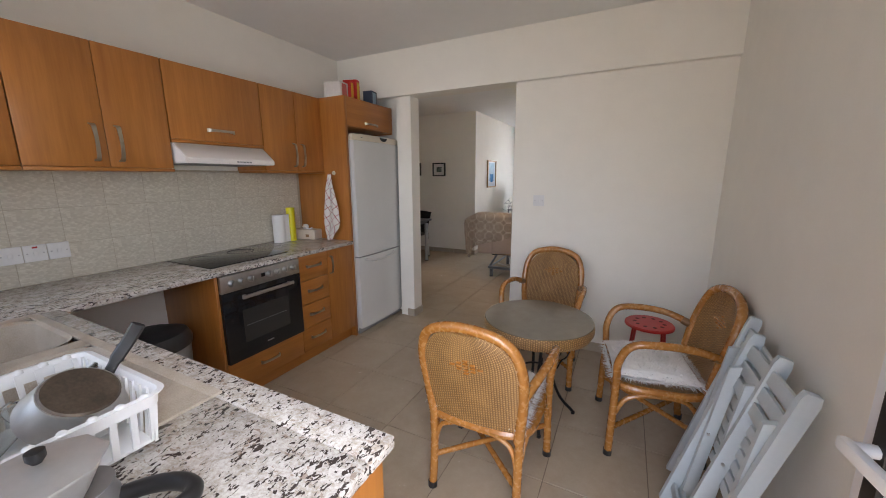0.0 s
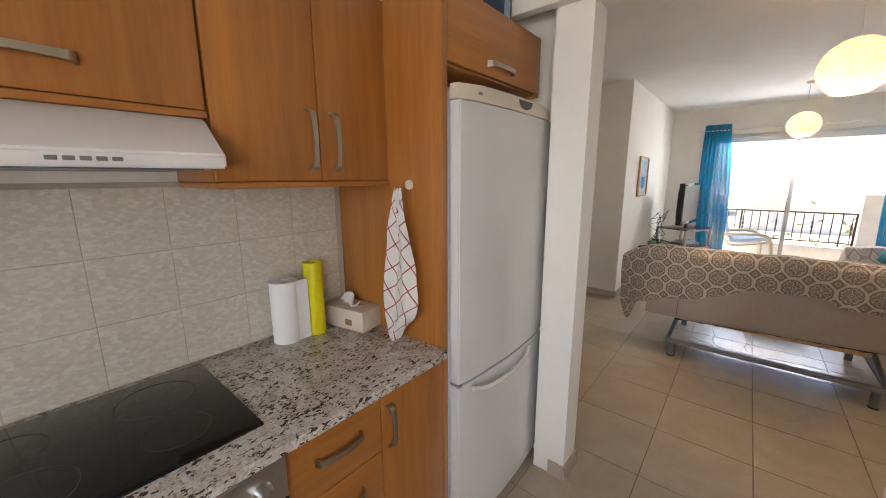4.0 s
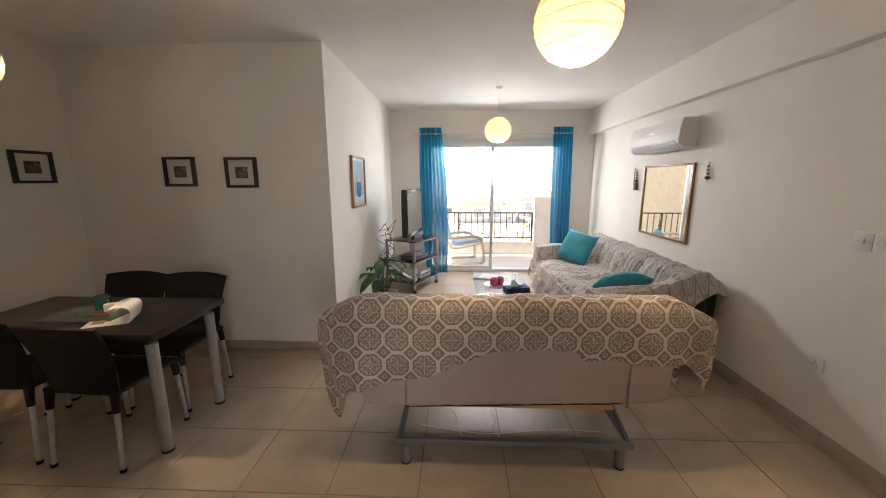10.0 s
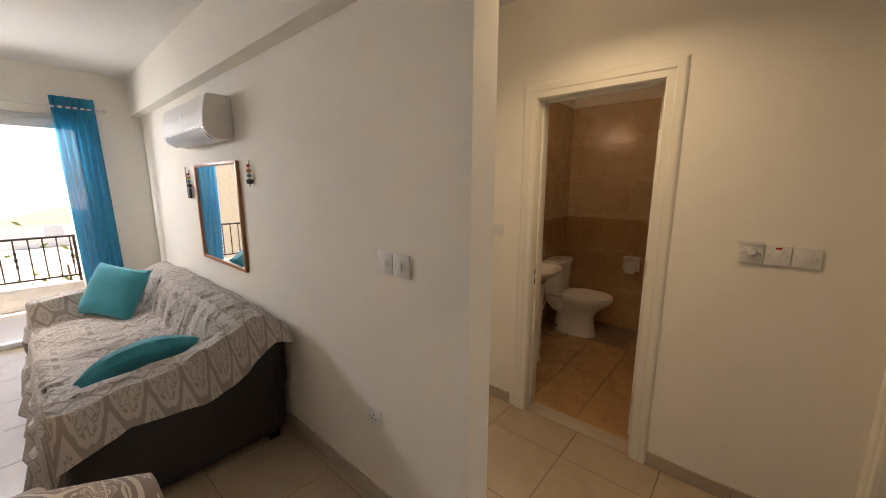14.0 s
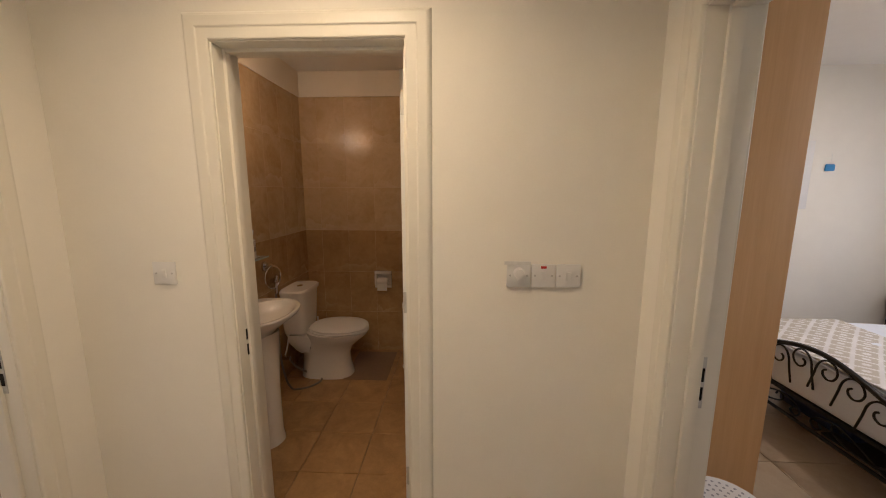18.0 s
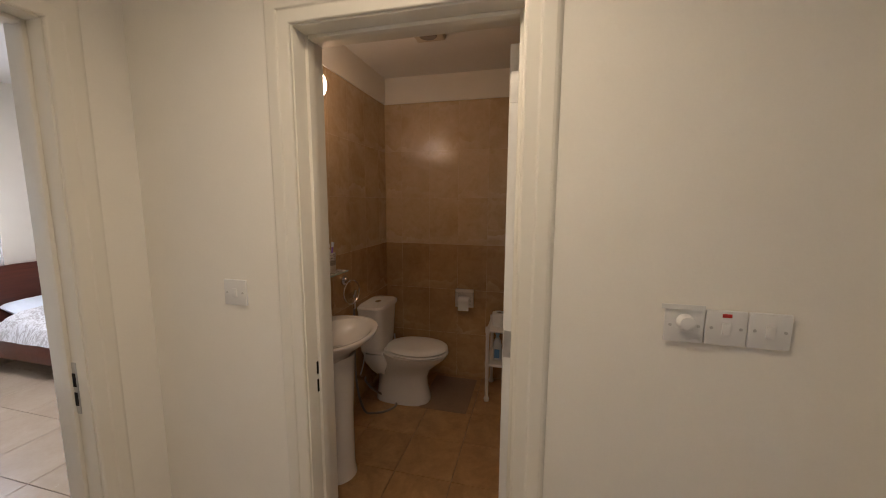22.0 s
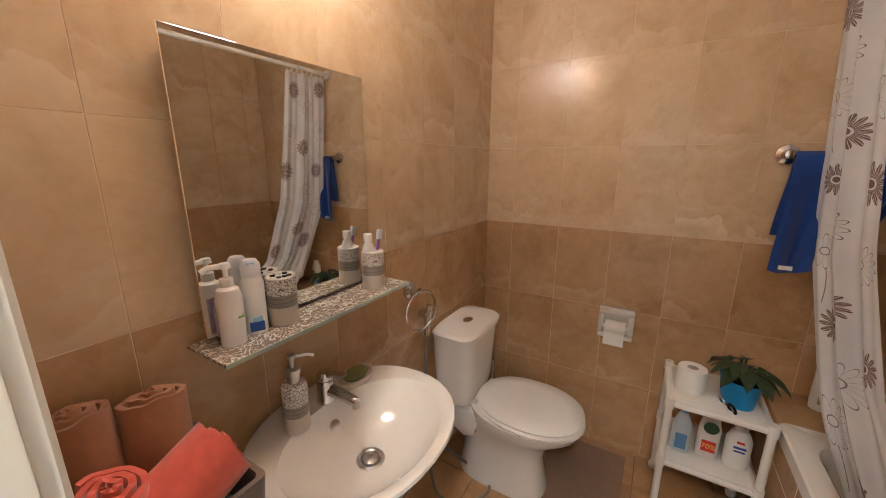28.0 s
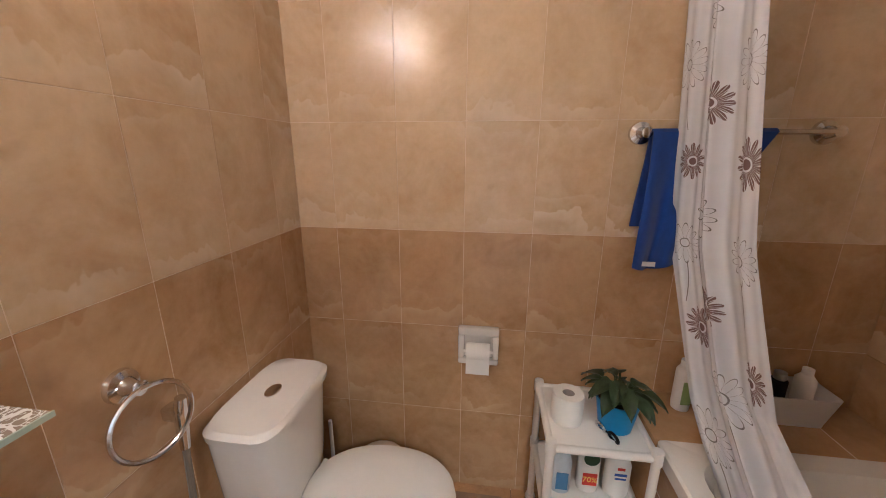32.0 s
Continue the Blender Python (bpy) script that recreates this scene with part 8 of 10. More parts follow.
for x in (0.03, 0.39):
    for y in (0.03, 0.31):
        part("leg", tube(B(), [(x, y, 0.0), (x, y, 0.50), (x, y, 0.54), (x, y, 0.675)], [0.008, 0.013, 0.018, 0.014], 10), plain("bronze_leg", (0.13, 0.10, 0.09), 0.35, 0.6) if "bronze_leg" not in bpy.data.materials else bpy.data.materials["bronze_leg"], ns)
gl = thing("desk_lamp", pose(2.19, 8.93, 0.70), "chrome desk lamp with a bent neck and clear head", "lamp")
part("base", turned([(0.0, 0.0), (0.075, 0.0), (0.07, 0.015), (0.0, 0.025)], 20), CHROME, gl)
part("neck", tube(B(), smooth_line([(0, 0, 0.02), (0.03, 0, 0.12), (-0.03, 0, 0.24), (-0.01, 0, 0.36), (0.04, 0, 0.42), (0.07, 0, 0.38)], 6), 0.007, 8), CHROME, gl)
part("head", turned([(0.0, 0.0), (0.035, 0.0), (0.02, 0.06), (0.0, 0.065)], 14, cx=0.07, cz=0.33), CHROME, gl)
ck = thing("alarm_clock", pose(2.09, 8.87, 0.70, 0, 0, 10), "small pale clock on the side table", "clock")
part("casing", bx(-0.05, -0.025, 0.0, 0.05, 0.025, 0.022, 0.005), WHITE_PLASTIC, ck)
part("display", bx(-0.035, -0.0265, 0.006, 0.035, -0.0245, 0.016), BLACK_GLASS, ck)

rb = thing("roller_blind", Matrix(), "white roller blind pulled half down in the window", "blind")
part("blind_cloth", bx(1.655, 9.185, 1.665, 3.0, 9.187, 2.11), ROLLER, rb)
part("blind_bar", bx(1.655, 9.178, 1.645, 3.0, 9.192, 1.668, 0.003), WHITE_PLASTIC, rb)
gr = thing("curtain_rod", Matrix(), "thin pale curtain rod above the bedroom window", "curtain rod")
part("rod", bar((1.38, 9.14, 2.21), (3.14, 9.14, 2.21), 0.008, 8), WHITE_PLASTIC, gr)
for x in (1.40, 3.12):
    part("bracket", bar((x, 9.14, 2.21), (x, 9.199, 2.21), 0.006, 8), WHITE_PLASTIC, gr)
curtain(1.42, 1.70, 9.14, 0.22, 2.24, WHITE_VOILE, "sheer white voile curtain", 6, 0.014, "white voile curtains", seed=8, tilt=0.04)
curtain(2.80, 3.06, 9.14, 0.22, 2.24, WHITE_VOILE, "sheer white voile curtain", 6, 0.014, "white voile curtains", seed=9, tilt=-0.02)
aircon(pose(0.866, 7.85, 1.835, 0, 0, 90), 0.80, 0.27, 0.165, "white split air conditioner on the bedroom wall")
switch_plate(0.866, 8.05, 0.62, "x", 1, 1, "white wall socket beside the bed", "socket")
switch_plate(0.866, 7.55, 0.45, "x", 1, 1, "white wall socket beside the bed", "socket")


def dome_light(x, y, z, r, label, lit=ALABASTER):
    root = thing("ceiling_light", pose(x, y, z), label, "ceiling light", "dome ceiling lights")
    part("plate", turned([(0.0, 0.0), (r * 0.55, 0.0), (r * 0.5, -0.025), (0.0, -0.03)], 28), IRON, root)
    part("glass_dome", turned([(r * 0.35, -0.03), (r, -0.035), (r * 1.0, -0.045), (r * 0.8, -0.085), (r * 0.4, -0.115), (0.0, -0.122)], 36), lit, root)
    part("finial", turned([(0.0, -0.118), (0.016, -0.122), (0.010, -0.135), (0.014, -0.142), (0.0, -0.155)], 12), IRON, root)
    for i in range(3):
        a0 = 2.1 * i + 0.4
        pts = [((r * (1.02 - 0.75 * t)) * math.cos(a0 + 0.5 * math.sin(3 * t)), (r * (1.02 - 0.75 * t)) * math.sin(a0 + 0.5 * math.sin(3 * t)), -0.05 - 0.075 * math.sin(t * math.pi / 2)) for t in np.linspace(0, 1, 9)]
        part("leaf_branch", tube(B(), pts, 0.004, 6), IRON, root)
    return root


dome_light(2.26, 7.83, 2.598, 0.17, "alabaster glass ceiling light with iron leaves, lit")
dome_light(2.40, 1.42, 2.598, 0.18, "alabaster glass ceiling light with iron leaves, lit")

# ---- main bedroom ----
mb = thing("double_bed", pose(1.83, 0.03, 0), "double bed with black iron scrollwork and wooden posts", "bed")
BW, BL = 1.55, 2.16
def post(x, y, h):
    p = part("post", bx(x - 0.034, y - 0.034, 0.0, x + 0.034, y + 0.034, h, 0.007), BED_WOOD, mb, "square red-brown wooden post")
    part("finial", turned([(0.0, h - 0.002), (0.030, h), (0.026, h + 0.010), (0.016, h + 0.018), (0.022, h + 0.026), (0.033, h + 0.042), (0.034, h + 0.056), (0.024, h + 0.074), (0.0, h + 0.082)], 18, cx=x, cy=y), BED_WOOD, p, "turned ball finial")
for x in (0.0, BW):
    post(x, 0.0, 0.80)
    post(x, BL, 0.53)
def scroll_panel(y, z0, z1, rise, nm):
    """An arched iron panel, its scrolls mirrored about the middle."""
    half = BW / 2
    def top(s):
        return z1 + rise * (0.5 + 0.5 * math.cos(math.pi * min(1.0, abs(s) / (half - 0.03))))
    arch = [(half + s, y, top(s)) for s in np.linspace(-half + 0.03, half - 0.03, 33)]
    p = part(nm + "_rail", tube(B(), arch, 0.015, 8), IRON, mb)
    part("bottom_bar", bar((0.03, y, z0), (BW - 0.03, y, z0), 0.011, 8), IRON, p)
    for sg in (-1, 1):
        part("upright", bar((half + sg * 0.52, y, z0), (half + sg * 0.52, y, top(0.52)), 0.007, 8), IRON, p)
        for s in (0.075, 0.215, 0.345, 0.45):
            r = 0.062 if s < 0.4 else 0.052
            cz = top(s) - 0.02 - r
            turns = ((-1.5, -2.3), (-1.15, -0.9), (-0.9, 0.25), (-0.45, 0.85), (0.1, 1.0), (0.65, 0.72), (0.9, 0.1), (0.65, -0.5), (0.15, -0.72), (-0.3, -0.45), (-0.35, -0.05), (-0.1, 0.15))
            line = [(half + sg * (s + r * a), y, max(z0 + 0.012, cz + r * b)) for a, b in (turns if s < 0.4 else turns[2:])]
            part("scroll", tube(B(), smooth_line(line, 5), 0.0058, 6), IRON, p)
        low = ((0.52, z0 + 0.03), (0.42, z0 + 0.02), (0.30, z0 + 0.075), (0.18, z0 + 0.115), (0.08, z0 + 0.10), (0.035, z0 + 0.06), (0.06, z0 + 0.025), (0.095, z0 + 0.045), (0.08, z0 + 0.07))
        part("scroll", tube(B(), smooth_line([(half + sg * a, y, z) for a, z in low], 5), 0.0058, 6), IRON, p)
        low = ((0.50, z0 + 0.16), (0.40, z0 + 0.05), (0.28, z0 + 0.03), (0.17, z0 + 0.06), (0.15, z0 + 0.10), (0.185, z0 + 0.115), (0.20, z0 + 0.09))
        part("scroll", tube(B(), smooth_line([(half + sg * a, y, z) for a, z in low], 5), 0.0058, 6), IRON, p)
scroll_panel(BL, 0.15, 0.42, 0.20, "footboard")
scroll_panel(0.0, 0.50, 0.77, 0.10, "headboard")
for x in (0.05, BW - 0.05):
    part("side_bar", bx(x - 0.012, 0.02, 0.22, x + 0.012, BL - 0.02, 0.27, 0.002), IRON, mb)
part("slat_base", bx(0.06, 0.05, 0.25, BW - 0.06, BL - 0.05, 0.272), BLACK_WOOD, mb)
part("mattress", bx(0.045, 0.05, 0.275, BW - 0.045, BL - 0.04, 0.52, 0.04, 3), WHITE_LINEN, mb)
MB = pose(1.83, 0.03, 0)
shb = thing("bed_sheet", MB, "rumpled white sheet on the double bed", "bed sheet")
def sheet_pt(u, v):
    x, y = 0.035 + (BW - 0.07) * u, 0.06 + (BL - 0.11) * v
    e = min(u, 1 - u) * BW
    z = 0.536 - 0.09 * max(0, 0.04 - e) / 0.04
    return (x, y, z + 0.012 * noise.noise((x * 3, y * 3, 1)) + 0.006 * noise.noise((x * 9, y * 7, 2)) + 0.007 * max(0.0, 0.2 - abs(noise.noise((x * 2.2 + y * 3.5, y * 1.2, 5)))) / 0.2)
part("cloth", sheet(sheet_pt, 70, 80, 0.006, BW, BL), WHITE_LINEN, shb)
cov = thing("coverlet", MB, "quilted beige and white lattice coverlet across the bed foot", "coverlet")
def cov_pt(u, v):
    s = -0.25 + (BW + 0.31) * u
    y = 1.40 - 0.10 * u + (0.70 + 0.10 * u) * v
    z = 0.556 + 0.010 * noise.noise((s * 4, y * 5, 6))
    x = s
    if s < 0.04:
        d = 0.04 - s
        x = 0.02 - 0.05 * (1 - math.exp(-d * 9)) + 0.02 * math.sin(y * 14) * d * 2
        z -= d * 1.0
    if s > BW - 0.04:
        d = s - (BW - 0.04)
        x = BW - 0.02 + 0.03 * d
        z -= d
    return (x, y, z)
part("cloth", sheet(cov_pt, 60, 26, 0.012, BW + 0.4, 0.75), COVERLET, cov)
for i, (x, y, t) in enumerate(((0.42, 0.40, 4), (1.12, 0.34, -10))):
    pw = thing("bed_pillow", MB @ pose(x, y, 0.625, 9, 0, t), "plump white pillow on the double bed", "pillow", "white pillows")
    part("pillow", pillow_mesh(0.60, 0.46, 0.20, seed=12 + i), WHITE_LINEN, pw)
rug = thing("shaggy_rug", pose(0, 0, 0), "dark charcoal shaggy rug beside the bed", "rug")
rgm = plain("charcoal_shag", (0.022, 0.020, 0.020), 0.95, var=0.4, scale=60, bump=0.8, bscale=160)
part("backing", bx(1.86, 0.20, 0.0, 2.75, 1.93, 0.012, 0.004), rgm, rug)
rng = random.Random(8)
bm = B()
for i in range(5200):
    x, y = rng.uniform(1.86, 2.35), rng.uniform(0.2, 1.93)
    t = Vector((x + rng.uniform(-0.02, 0.02), y + rng.uniform(-0.02, 0.02), rng.uniform(0.022, 0.036)))
    w = Vector((rng.uniform(-1, 1), rng.uniform(-1, 1), 0)).normalized() * 0.005
    p = Vector((x, y, 0.011))
    bm.faces.new([bm.verts.new(q) for q in (p - w, p + w, t)])
tagged(part("pile", bm, rgm, rug, smooth=False), kind="stuff")
sbx = thing("storage_box", pose(2.9, 1.55, 0), "dark blue storage box under the bed", "box")
part("tub", bx(-0.25, -0.3, 0, 0.25, 0.3, 0.14, 0.01), plain("navy_plastic", (0.01, 0.015, 0.06), 0.4), sbx)
part("lid", bx(-0.26, -0.31, 0.14, 0.26, 0.31, 0.155, 0.004), plain("navy_plastic_lid", (0.012, 0.02, 0.08), 0.4), sbx)

nt_ = thing("nightstand", pose(3.50, -0.06, 0), "black carved wooden nightstand with drawers", "nightstand")
part("top", bx(-0.01, -0.01, 0.575, 0.45, 0.36, 0.60, 0.006), BLACK_WOOD, nt_)
part("body", bx(0.0, 0.0, 0.10, 0.44, 0.34, 0.574, 0.003), BLACK_WOOD, nt_)
for z in (0.12, 0.345):
    d = part("drawer", bx(0.025, 0.340, z, 0.415, 0.355, z + 0.205, 0.004), BLACK_WOOD, nt_)
    part("knob", turned([(0.0, 0.0), (0.014, 0.004), (0.012, 0.016), (0.0, 0.02)], 12), NICKEL, d).matrix_basis = pose(0.22, 0.355, z + 0.10, -90)
for x in (0.02, 0.42):
    for y in (0.02, 0.32):
        part("foot", bx(x - 0.02, y - 0.02, 0, x + 0.02, y + 0.02, 0.10, 0.003), BLACK_WOOD, nt_)
nl = thing("table_lamp", pose(3.62, 0.12, 0.60), "small dark brown table lamp", "lamp")
part("base", bx(-0.055, -0.055, 0.0, 0.055, 0.055, 0.13, 0.012), plain("brown_lamp_base", (0.03, 0.02, 0.018), 0.4), nl)
part("shade", turned([(0.06, 0.13), (0.085, 0.13), (0.072, 0.27), (0.068, 0.27), (0.08, 0.135)], 24), cloth("brown_lamp_shade", (0.05, 0.028, 0.022)), nl)
bk = thing("book", pose(3.78, 0.14, 0.60, 0, 0, 30), "pale paperback on the nightstand", "book")
part("cover", bx(-0.06, -0.09, 0, 0.06, 0.09, 0.02, 0.002), plain("pale_book_cover", (0.5, 0.48, 0.44), 0.5), bk)
part("page_block", bx(-0.057, -0.087, 0.004, 0.0605, 0.087, 0.016), PAPER, bk)
mr = thing("curtain_rod", Matrix(), "slim white curtain rod above the window", "curtain rod")
part("rod", bar((1.24, -0.01, 2.32), (3.46, -0.01, 2.32), 0.011, 10), WHITE_PLASTIC, mr)
for x in (1.24, 3.46):
    part("finial", turned([(0.0, -0.02), (0.02, -0.01), (0.022, 0.005), (0.0, 0.03)], 12), WHITE_PLASTIC, mr).matrix_basis = pose(x, -0.01, 2.32, 0, 90)
for x in (1.27, 3.445):
    part("bracket", bar((x, -0.01, 2.32), (x, -0.099, 2.32), 0.008, 8), WHITE_PLASTIC, mr)
for x0, x1, seed in ((3.09, 3.43, 14), (1.30, 1.60, 15)):
    c = curtain(x0, x1, -0.01, 0.30, 2.37, M_CURTAIN, "cream curtain with taupe leaf print and eyelet top", 5, 0.032, "leaf print curtains", seed=seed)
    for i in range(5):
        part("eyelet", turned([(0.019, -0.003), (0.027, -0.002), (0.028, 0.0), (0.027, 0.002), (0.019, 0.003), (0.019, -0.003)], 16), STEEL, c).matrix_basis = pose(x0 + (x1 - x0) * (i + 0.5) / 5, -0.01, 2.32, 0, 90)

wd = thing("wardrobe", Matrix(), "tall light beech wardrobe", "wardrobe")
part("side_panel", bx(2.20, 2.78, 0.0, 2.22, 3.44, 2.53, 0.002), BEECH, wd)
part("carcass", bx(2.221, 2.80, 0.06, 3.99, 3.44, 2.53), BEECH, wd)
part("plinth", bx(2.221, 2.82, 0.0, 3.99, 3.44, 0.059), BEECH, wd)
for i in range(4):
    a = 2.223 + i * 0.442
    d = part("wardrobe_door", bx(a, 2.78, 0.065, a + 0.438, 2.799, 2.525, 0.002), BEECH, wd)
    bow_handle(d, (a + (0.40 if i % 2 == 0 else 0.04), 2.78, 1.0), (a + (0.40 if i % 2 == 0 else 0.04), 2.78, 1.16), (0, -0.028, 0))
lb = thing("laundry_basket", pose(1.80, 3.23, 0), "white plastic laundry basket with a perforated lid", "laundry basket")
part("basket", turned([(0.0, 0.0), (0.13, 0.0), (0.155, 0.32), (0.15, 0.325), (0.0, 0.32)], 30), WHITE_PLASTIC, lb)
part("lid", turned([(0.163, 0.315), (0.166, 0.335), (0.15, 0.35), (0.0, 0.357)], 30), WHITE_PLASTIC, lb)
# Lid holes are flat discs; grey paints in the shade inside them.
hm = plain("basket_hole_shade", (0.32, 0.32, 0.33), 0.7)
hole_me = mesh_of("hole", turned([(0.0, 0.0), (0.0055, 0.0), (0.0055, 0.001), (0.0, 0.001)], 8), hm)
for i in range(6):
    for j in range(max(1, i * 6)):
        a = 2 * math.pi * j / max(1, i * 6)
        rr = 0.024 * i
        piece("hole", hole_me, lb, rr * math.cos(a), rr * math.sin(a), 0.3565 - 0.0068 * rr / 0.15)
wc_ = thing("wall_calendar", pose(3.998, 1.31, 1.67, 0, 0, -90), "white wall planner with black writing", "wall planner")
part("board", bx(-0.20, -0.014, -0.30, 0.20, 0.0, 0.30, 0.003), WHITE_PLASTIC, wc_)
for i in range(7):
    part("writing", bx(-0.16, -0.0155, 0.16 - 0.05 * i, -0.16 + 0.18 + 0.10 * ((i * 7) % 3) / 2, -0.0138, 0.168 - 0.05 * i), MATT_BLACK, wc_)
bo = thing("wall_ornament", pose(3.998, 0.95, 1.737, 0, 0, -90), "small blue fish ornament hung on the wall", "ornament")
part("body", bx(-0.045, -0.018, -0.03, 0.035, 0.0, 0.03, 0.008), BLUE_POT, bo)
part("cord", bar((0.0, -0.009, 0.03), (0.0, -0.009, 0.12), 0.0015, 5), WHITE_PLASTIC, bo)

# ---- hall ----
switch_plate(1.829, 3.953, 1.232, "x", -1, 3, "white double-pole switch plate in the hall", "switch", True, size=0.084)
tape = thing("adhesive_tape", pose(1.818, 4.04, 1.25, 0, 0, -90), "strip of clear tape over the hall switch", "tape")
part("tape", bx(-0.052, -0.003, 0.022, 0.04, -0.001, 0.034), plain("milky_tape", (0.70, 0.69, 0.66), 0.3), tape)
part("knob", turned([(0.0, 0.0), (0.02, 0.0), (0.016, 0.018), (0.0, 0.02)], 16), WHITE_PLASTIC, tape).matrix_basis = pose(0, -0.001, -0.008, 90)
switch_plate(1.829, 5.345, 1.225, "x", -1, 1, "white light switch beside the bathroom door", "switch", size=0.086)
dome_light(1.22, 4.85, 2.598, 0.15, "alabaster glass ceiling light of the hall, lit")

# ---- bathroom ----
def oval(bm, cx, cy, z, rx, ry, n=36, pw=1.0, back=None):
    """A ring; pw under 1 squares it, back flattens it at a wall."""
    out = []
    for i in range(n):
        a = 2 * math.pi * i / n
        c, s = math.cos(a), math.sin(a)
        y = cy + ry * math.copysign(abs(s) ** pw, s)
        if back is not None:
            y = min(y, back)
        out.append(bm.verts.new((cx + rx * math.copysign(abs(c) ** pw, c), y, z)))
    return out


# washbasin on a pedestal
wb = thing("washbasin", pose(-0.015, 0, 0.03), "white ceramic washbasin on a pedestal", "washbasin")
bm = B()
cx, cy = 2.545, 5.43
BK = 5.664
rings = [oval(bm, cx, cy + 0.05, 0.62, 0.10, 0.10, back=BK), oval(bm, cx, cy + 0.03, 0.71, 0.19, 0.16, back=BK), oval(bm, cx, cy + 0.005, 0.775, 0.262, 0.222, pw=0.92, back=BK), oval(bm, cx, cy + 0.005, 0.795, 0.274, 0.232, pw=0.92, back=BK), oval(bm, cx, cy + 0.005, 0.803, 0.272, 0.230, pw=0.92, back=BK - 0.002), oval(bm, cx, cy + 0.005, 0.804, 0.262, 0.221, pw=0.92, back=BK - 0.01), oval(bm, cx, cy - 0.033, 0.800, 0.232, 0.168, pw=0.98), oval(bm, cx, cy - 0.033, 0.788, 0.222, 0.158), oval(bm, cx, cy - 0.03, 0.758, 0.188, 0.134), oval(bm, cx, cy - 0.03, 0.728, 0.135, 0.10), oval(bm, cx, cy - 0.03, 0.712, 0.075, 0.06), oval(bm, cx, cy - 0.03, 0.706, 0.03, 0.03)]
loft(bm, rings)
bm.faces.new(rings[0]), bm.faces.new(rings[-1])
part("basin", bm, CERAMIC, wb)
waste = part("waste", turned([(0.023, 0.003), (0.026, 0.006), (0.033, 0.006), (0.037, 0.001), (0.023, 0.001), (0.023, 0.003)], 24, cx=cx, cy=cy - 0.03, cz=0.7075), STEEL, wb)
part("plug", turned([(0.0, 0.006), (0.012, 0.0055), (0.020, 0.003), (0.021, 0.0), (0.0, 0.0)], 20, cx=cx, cy=cy - 0.03, cz=0.7075), STEEL, waste)
part("overflow", turned([(0.006, 0.0), (0.016, 0.0), (0.016, 0.006), (0.007, 0.006)], 16), CHROME, wb).matrix_basis = pose(cx, cy + 0.098, 0.752, 62)
bm = B()
loft(bm, [oval(bm, cx, 5.425, -0.03, 0.105, 0.105), oval(bm, cx, 5.425, 0.04, 0.095, 0.095), oval(bm, cx, 5.42, 0.35, 0.085, 0.09), oval(bm, cx, 5.425, 0.68, 0.105, 0.11)])
part("pedestal", bm, CERAMIC, wb)
mt = thing("mixer_tap", pose(2.55, 5.575, 0.833), "chrome single-lever mixer tap on the washbasin", "tap")
part("body", turned([(0.026, 0.0), (0.027, 0.006), (0.0235, 0.012), (0.0235, 0.060), (0.021, 0.066), (0.0, 0.068)], 22), CHROME, mt)
part("spout", tube(B(), [(0.0, -0.005, 0.040), (0.006, -0.055, 0.034), (0.012, -0.105, 0.024)], [0.018, 0.015, 0.013], 14, flat=0.8), CHROME, mt)
part("aerator", turned([(0.0, 0.0), (0.010, 0.0), (0.0105, 0.014), (0.0, 0.014)], 14, cx=0.012, cy=-0.100, cz=0.006), STEEL, mt)
bm = turned([(0.022, 0.0685), (0.0225, 0.082), (0.017, 0.090), (0.0, 0.092)], 20)
prism(bm, [(0.010, 0.078), (-0.012, 0.092), (-0.075, 0.104), (-0.078, 0.098), (-0.015, 0.080)], "x", -0.010, 0.010)
part("lever", bm, CHROME, mt)


def pebble(name, a, b):
    """Ceramic with a pebble mosaic above and grey bands below."""
    k = Mat(name, 0.35)
    x, y, z = k.xyz("Object")
    v = k.voronoi(118, "DISTANCE_TO_EDGE")
    mos = mixed(k.nt, v.less(0.06), (0.66, 0.62, 0.57), (0.15, 0.115, 0.10))
    band = mixed(k.nt, ((z * 90.0).fract()).less(0.16), (0.27, 0.235, 0.20), (0.16, 0.135, 0.115))
    low = mixed(k.nt, k.noise(40, 2), (0.56, 0.49, 0.41), (0.62, 0.55, 0.47))
    c = mixed(k.nt, z.less(b), mos, band)
    k.colour(mixed(k.nt, z.less(a), c, low))
    k.bump(v.low(0.2), 0.3, 0.004)
    return k.m


PEB = pebble("pebble_band_ceramic", 0.045, 0.075)
sd = thing("soap_dispenser", pose(2.437, 5.550, 0.834), "pebble-pattern soap dispenser with a steel pump", "soap dispenser", "pebble bathroom set")
part("bottle", turned([(0.0, 0.0), (0.029, 0.0), (0.030, 0.004), (0.030, 0.118), (0.026, 0.128), (0.0, 0.13)], 26), PEB, sd)
bm = turned([(0.015, 0.13), (0.015, 0.15), (0.018, 0.152), (0.018, 0.165), (0.005, 0.168), (0.005, 0.19), (0.009, 0.192), (0.009, 0.20), (0.0, 0.201)], 16)
tube(bm, [(0, 0, 0.195), (0.03, -0.02, 0.194), (0.042, -0.028, 0.188)], 0.004, 8)
part("pump", bm, STEEL, sd)
so = thing("soap_dish", pose(2.665, 5.575, 0.834), "pebble soap dish with a green soap", "soap dish", "pebble bathroom set")
part("dish", turned([(0.0, 0.0), (0.05, 0.0), (0.056, 0.018), (0.05, 0.018), (0.044, 0.008), (0.0, 0.008)], 28, sx=1.15, sy=0.72), PEB, so)
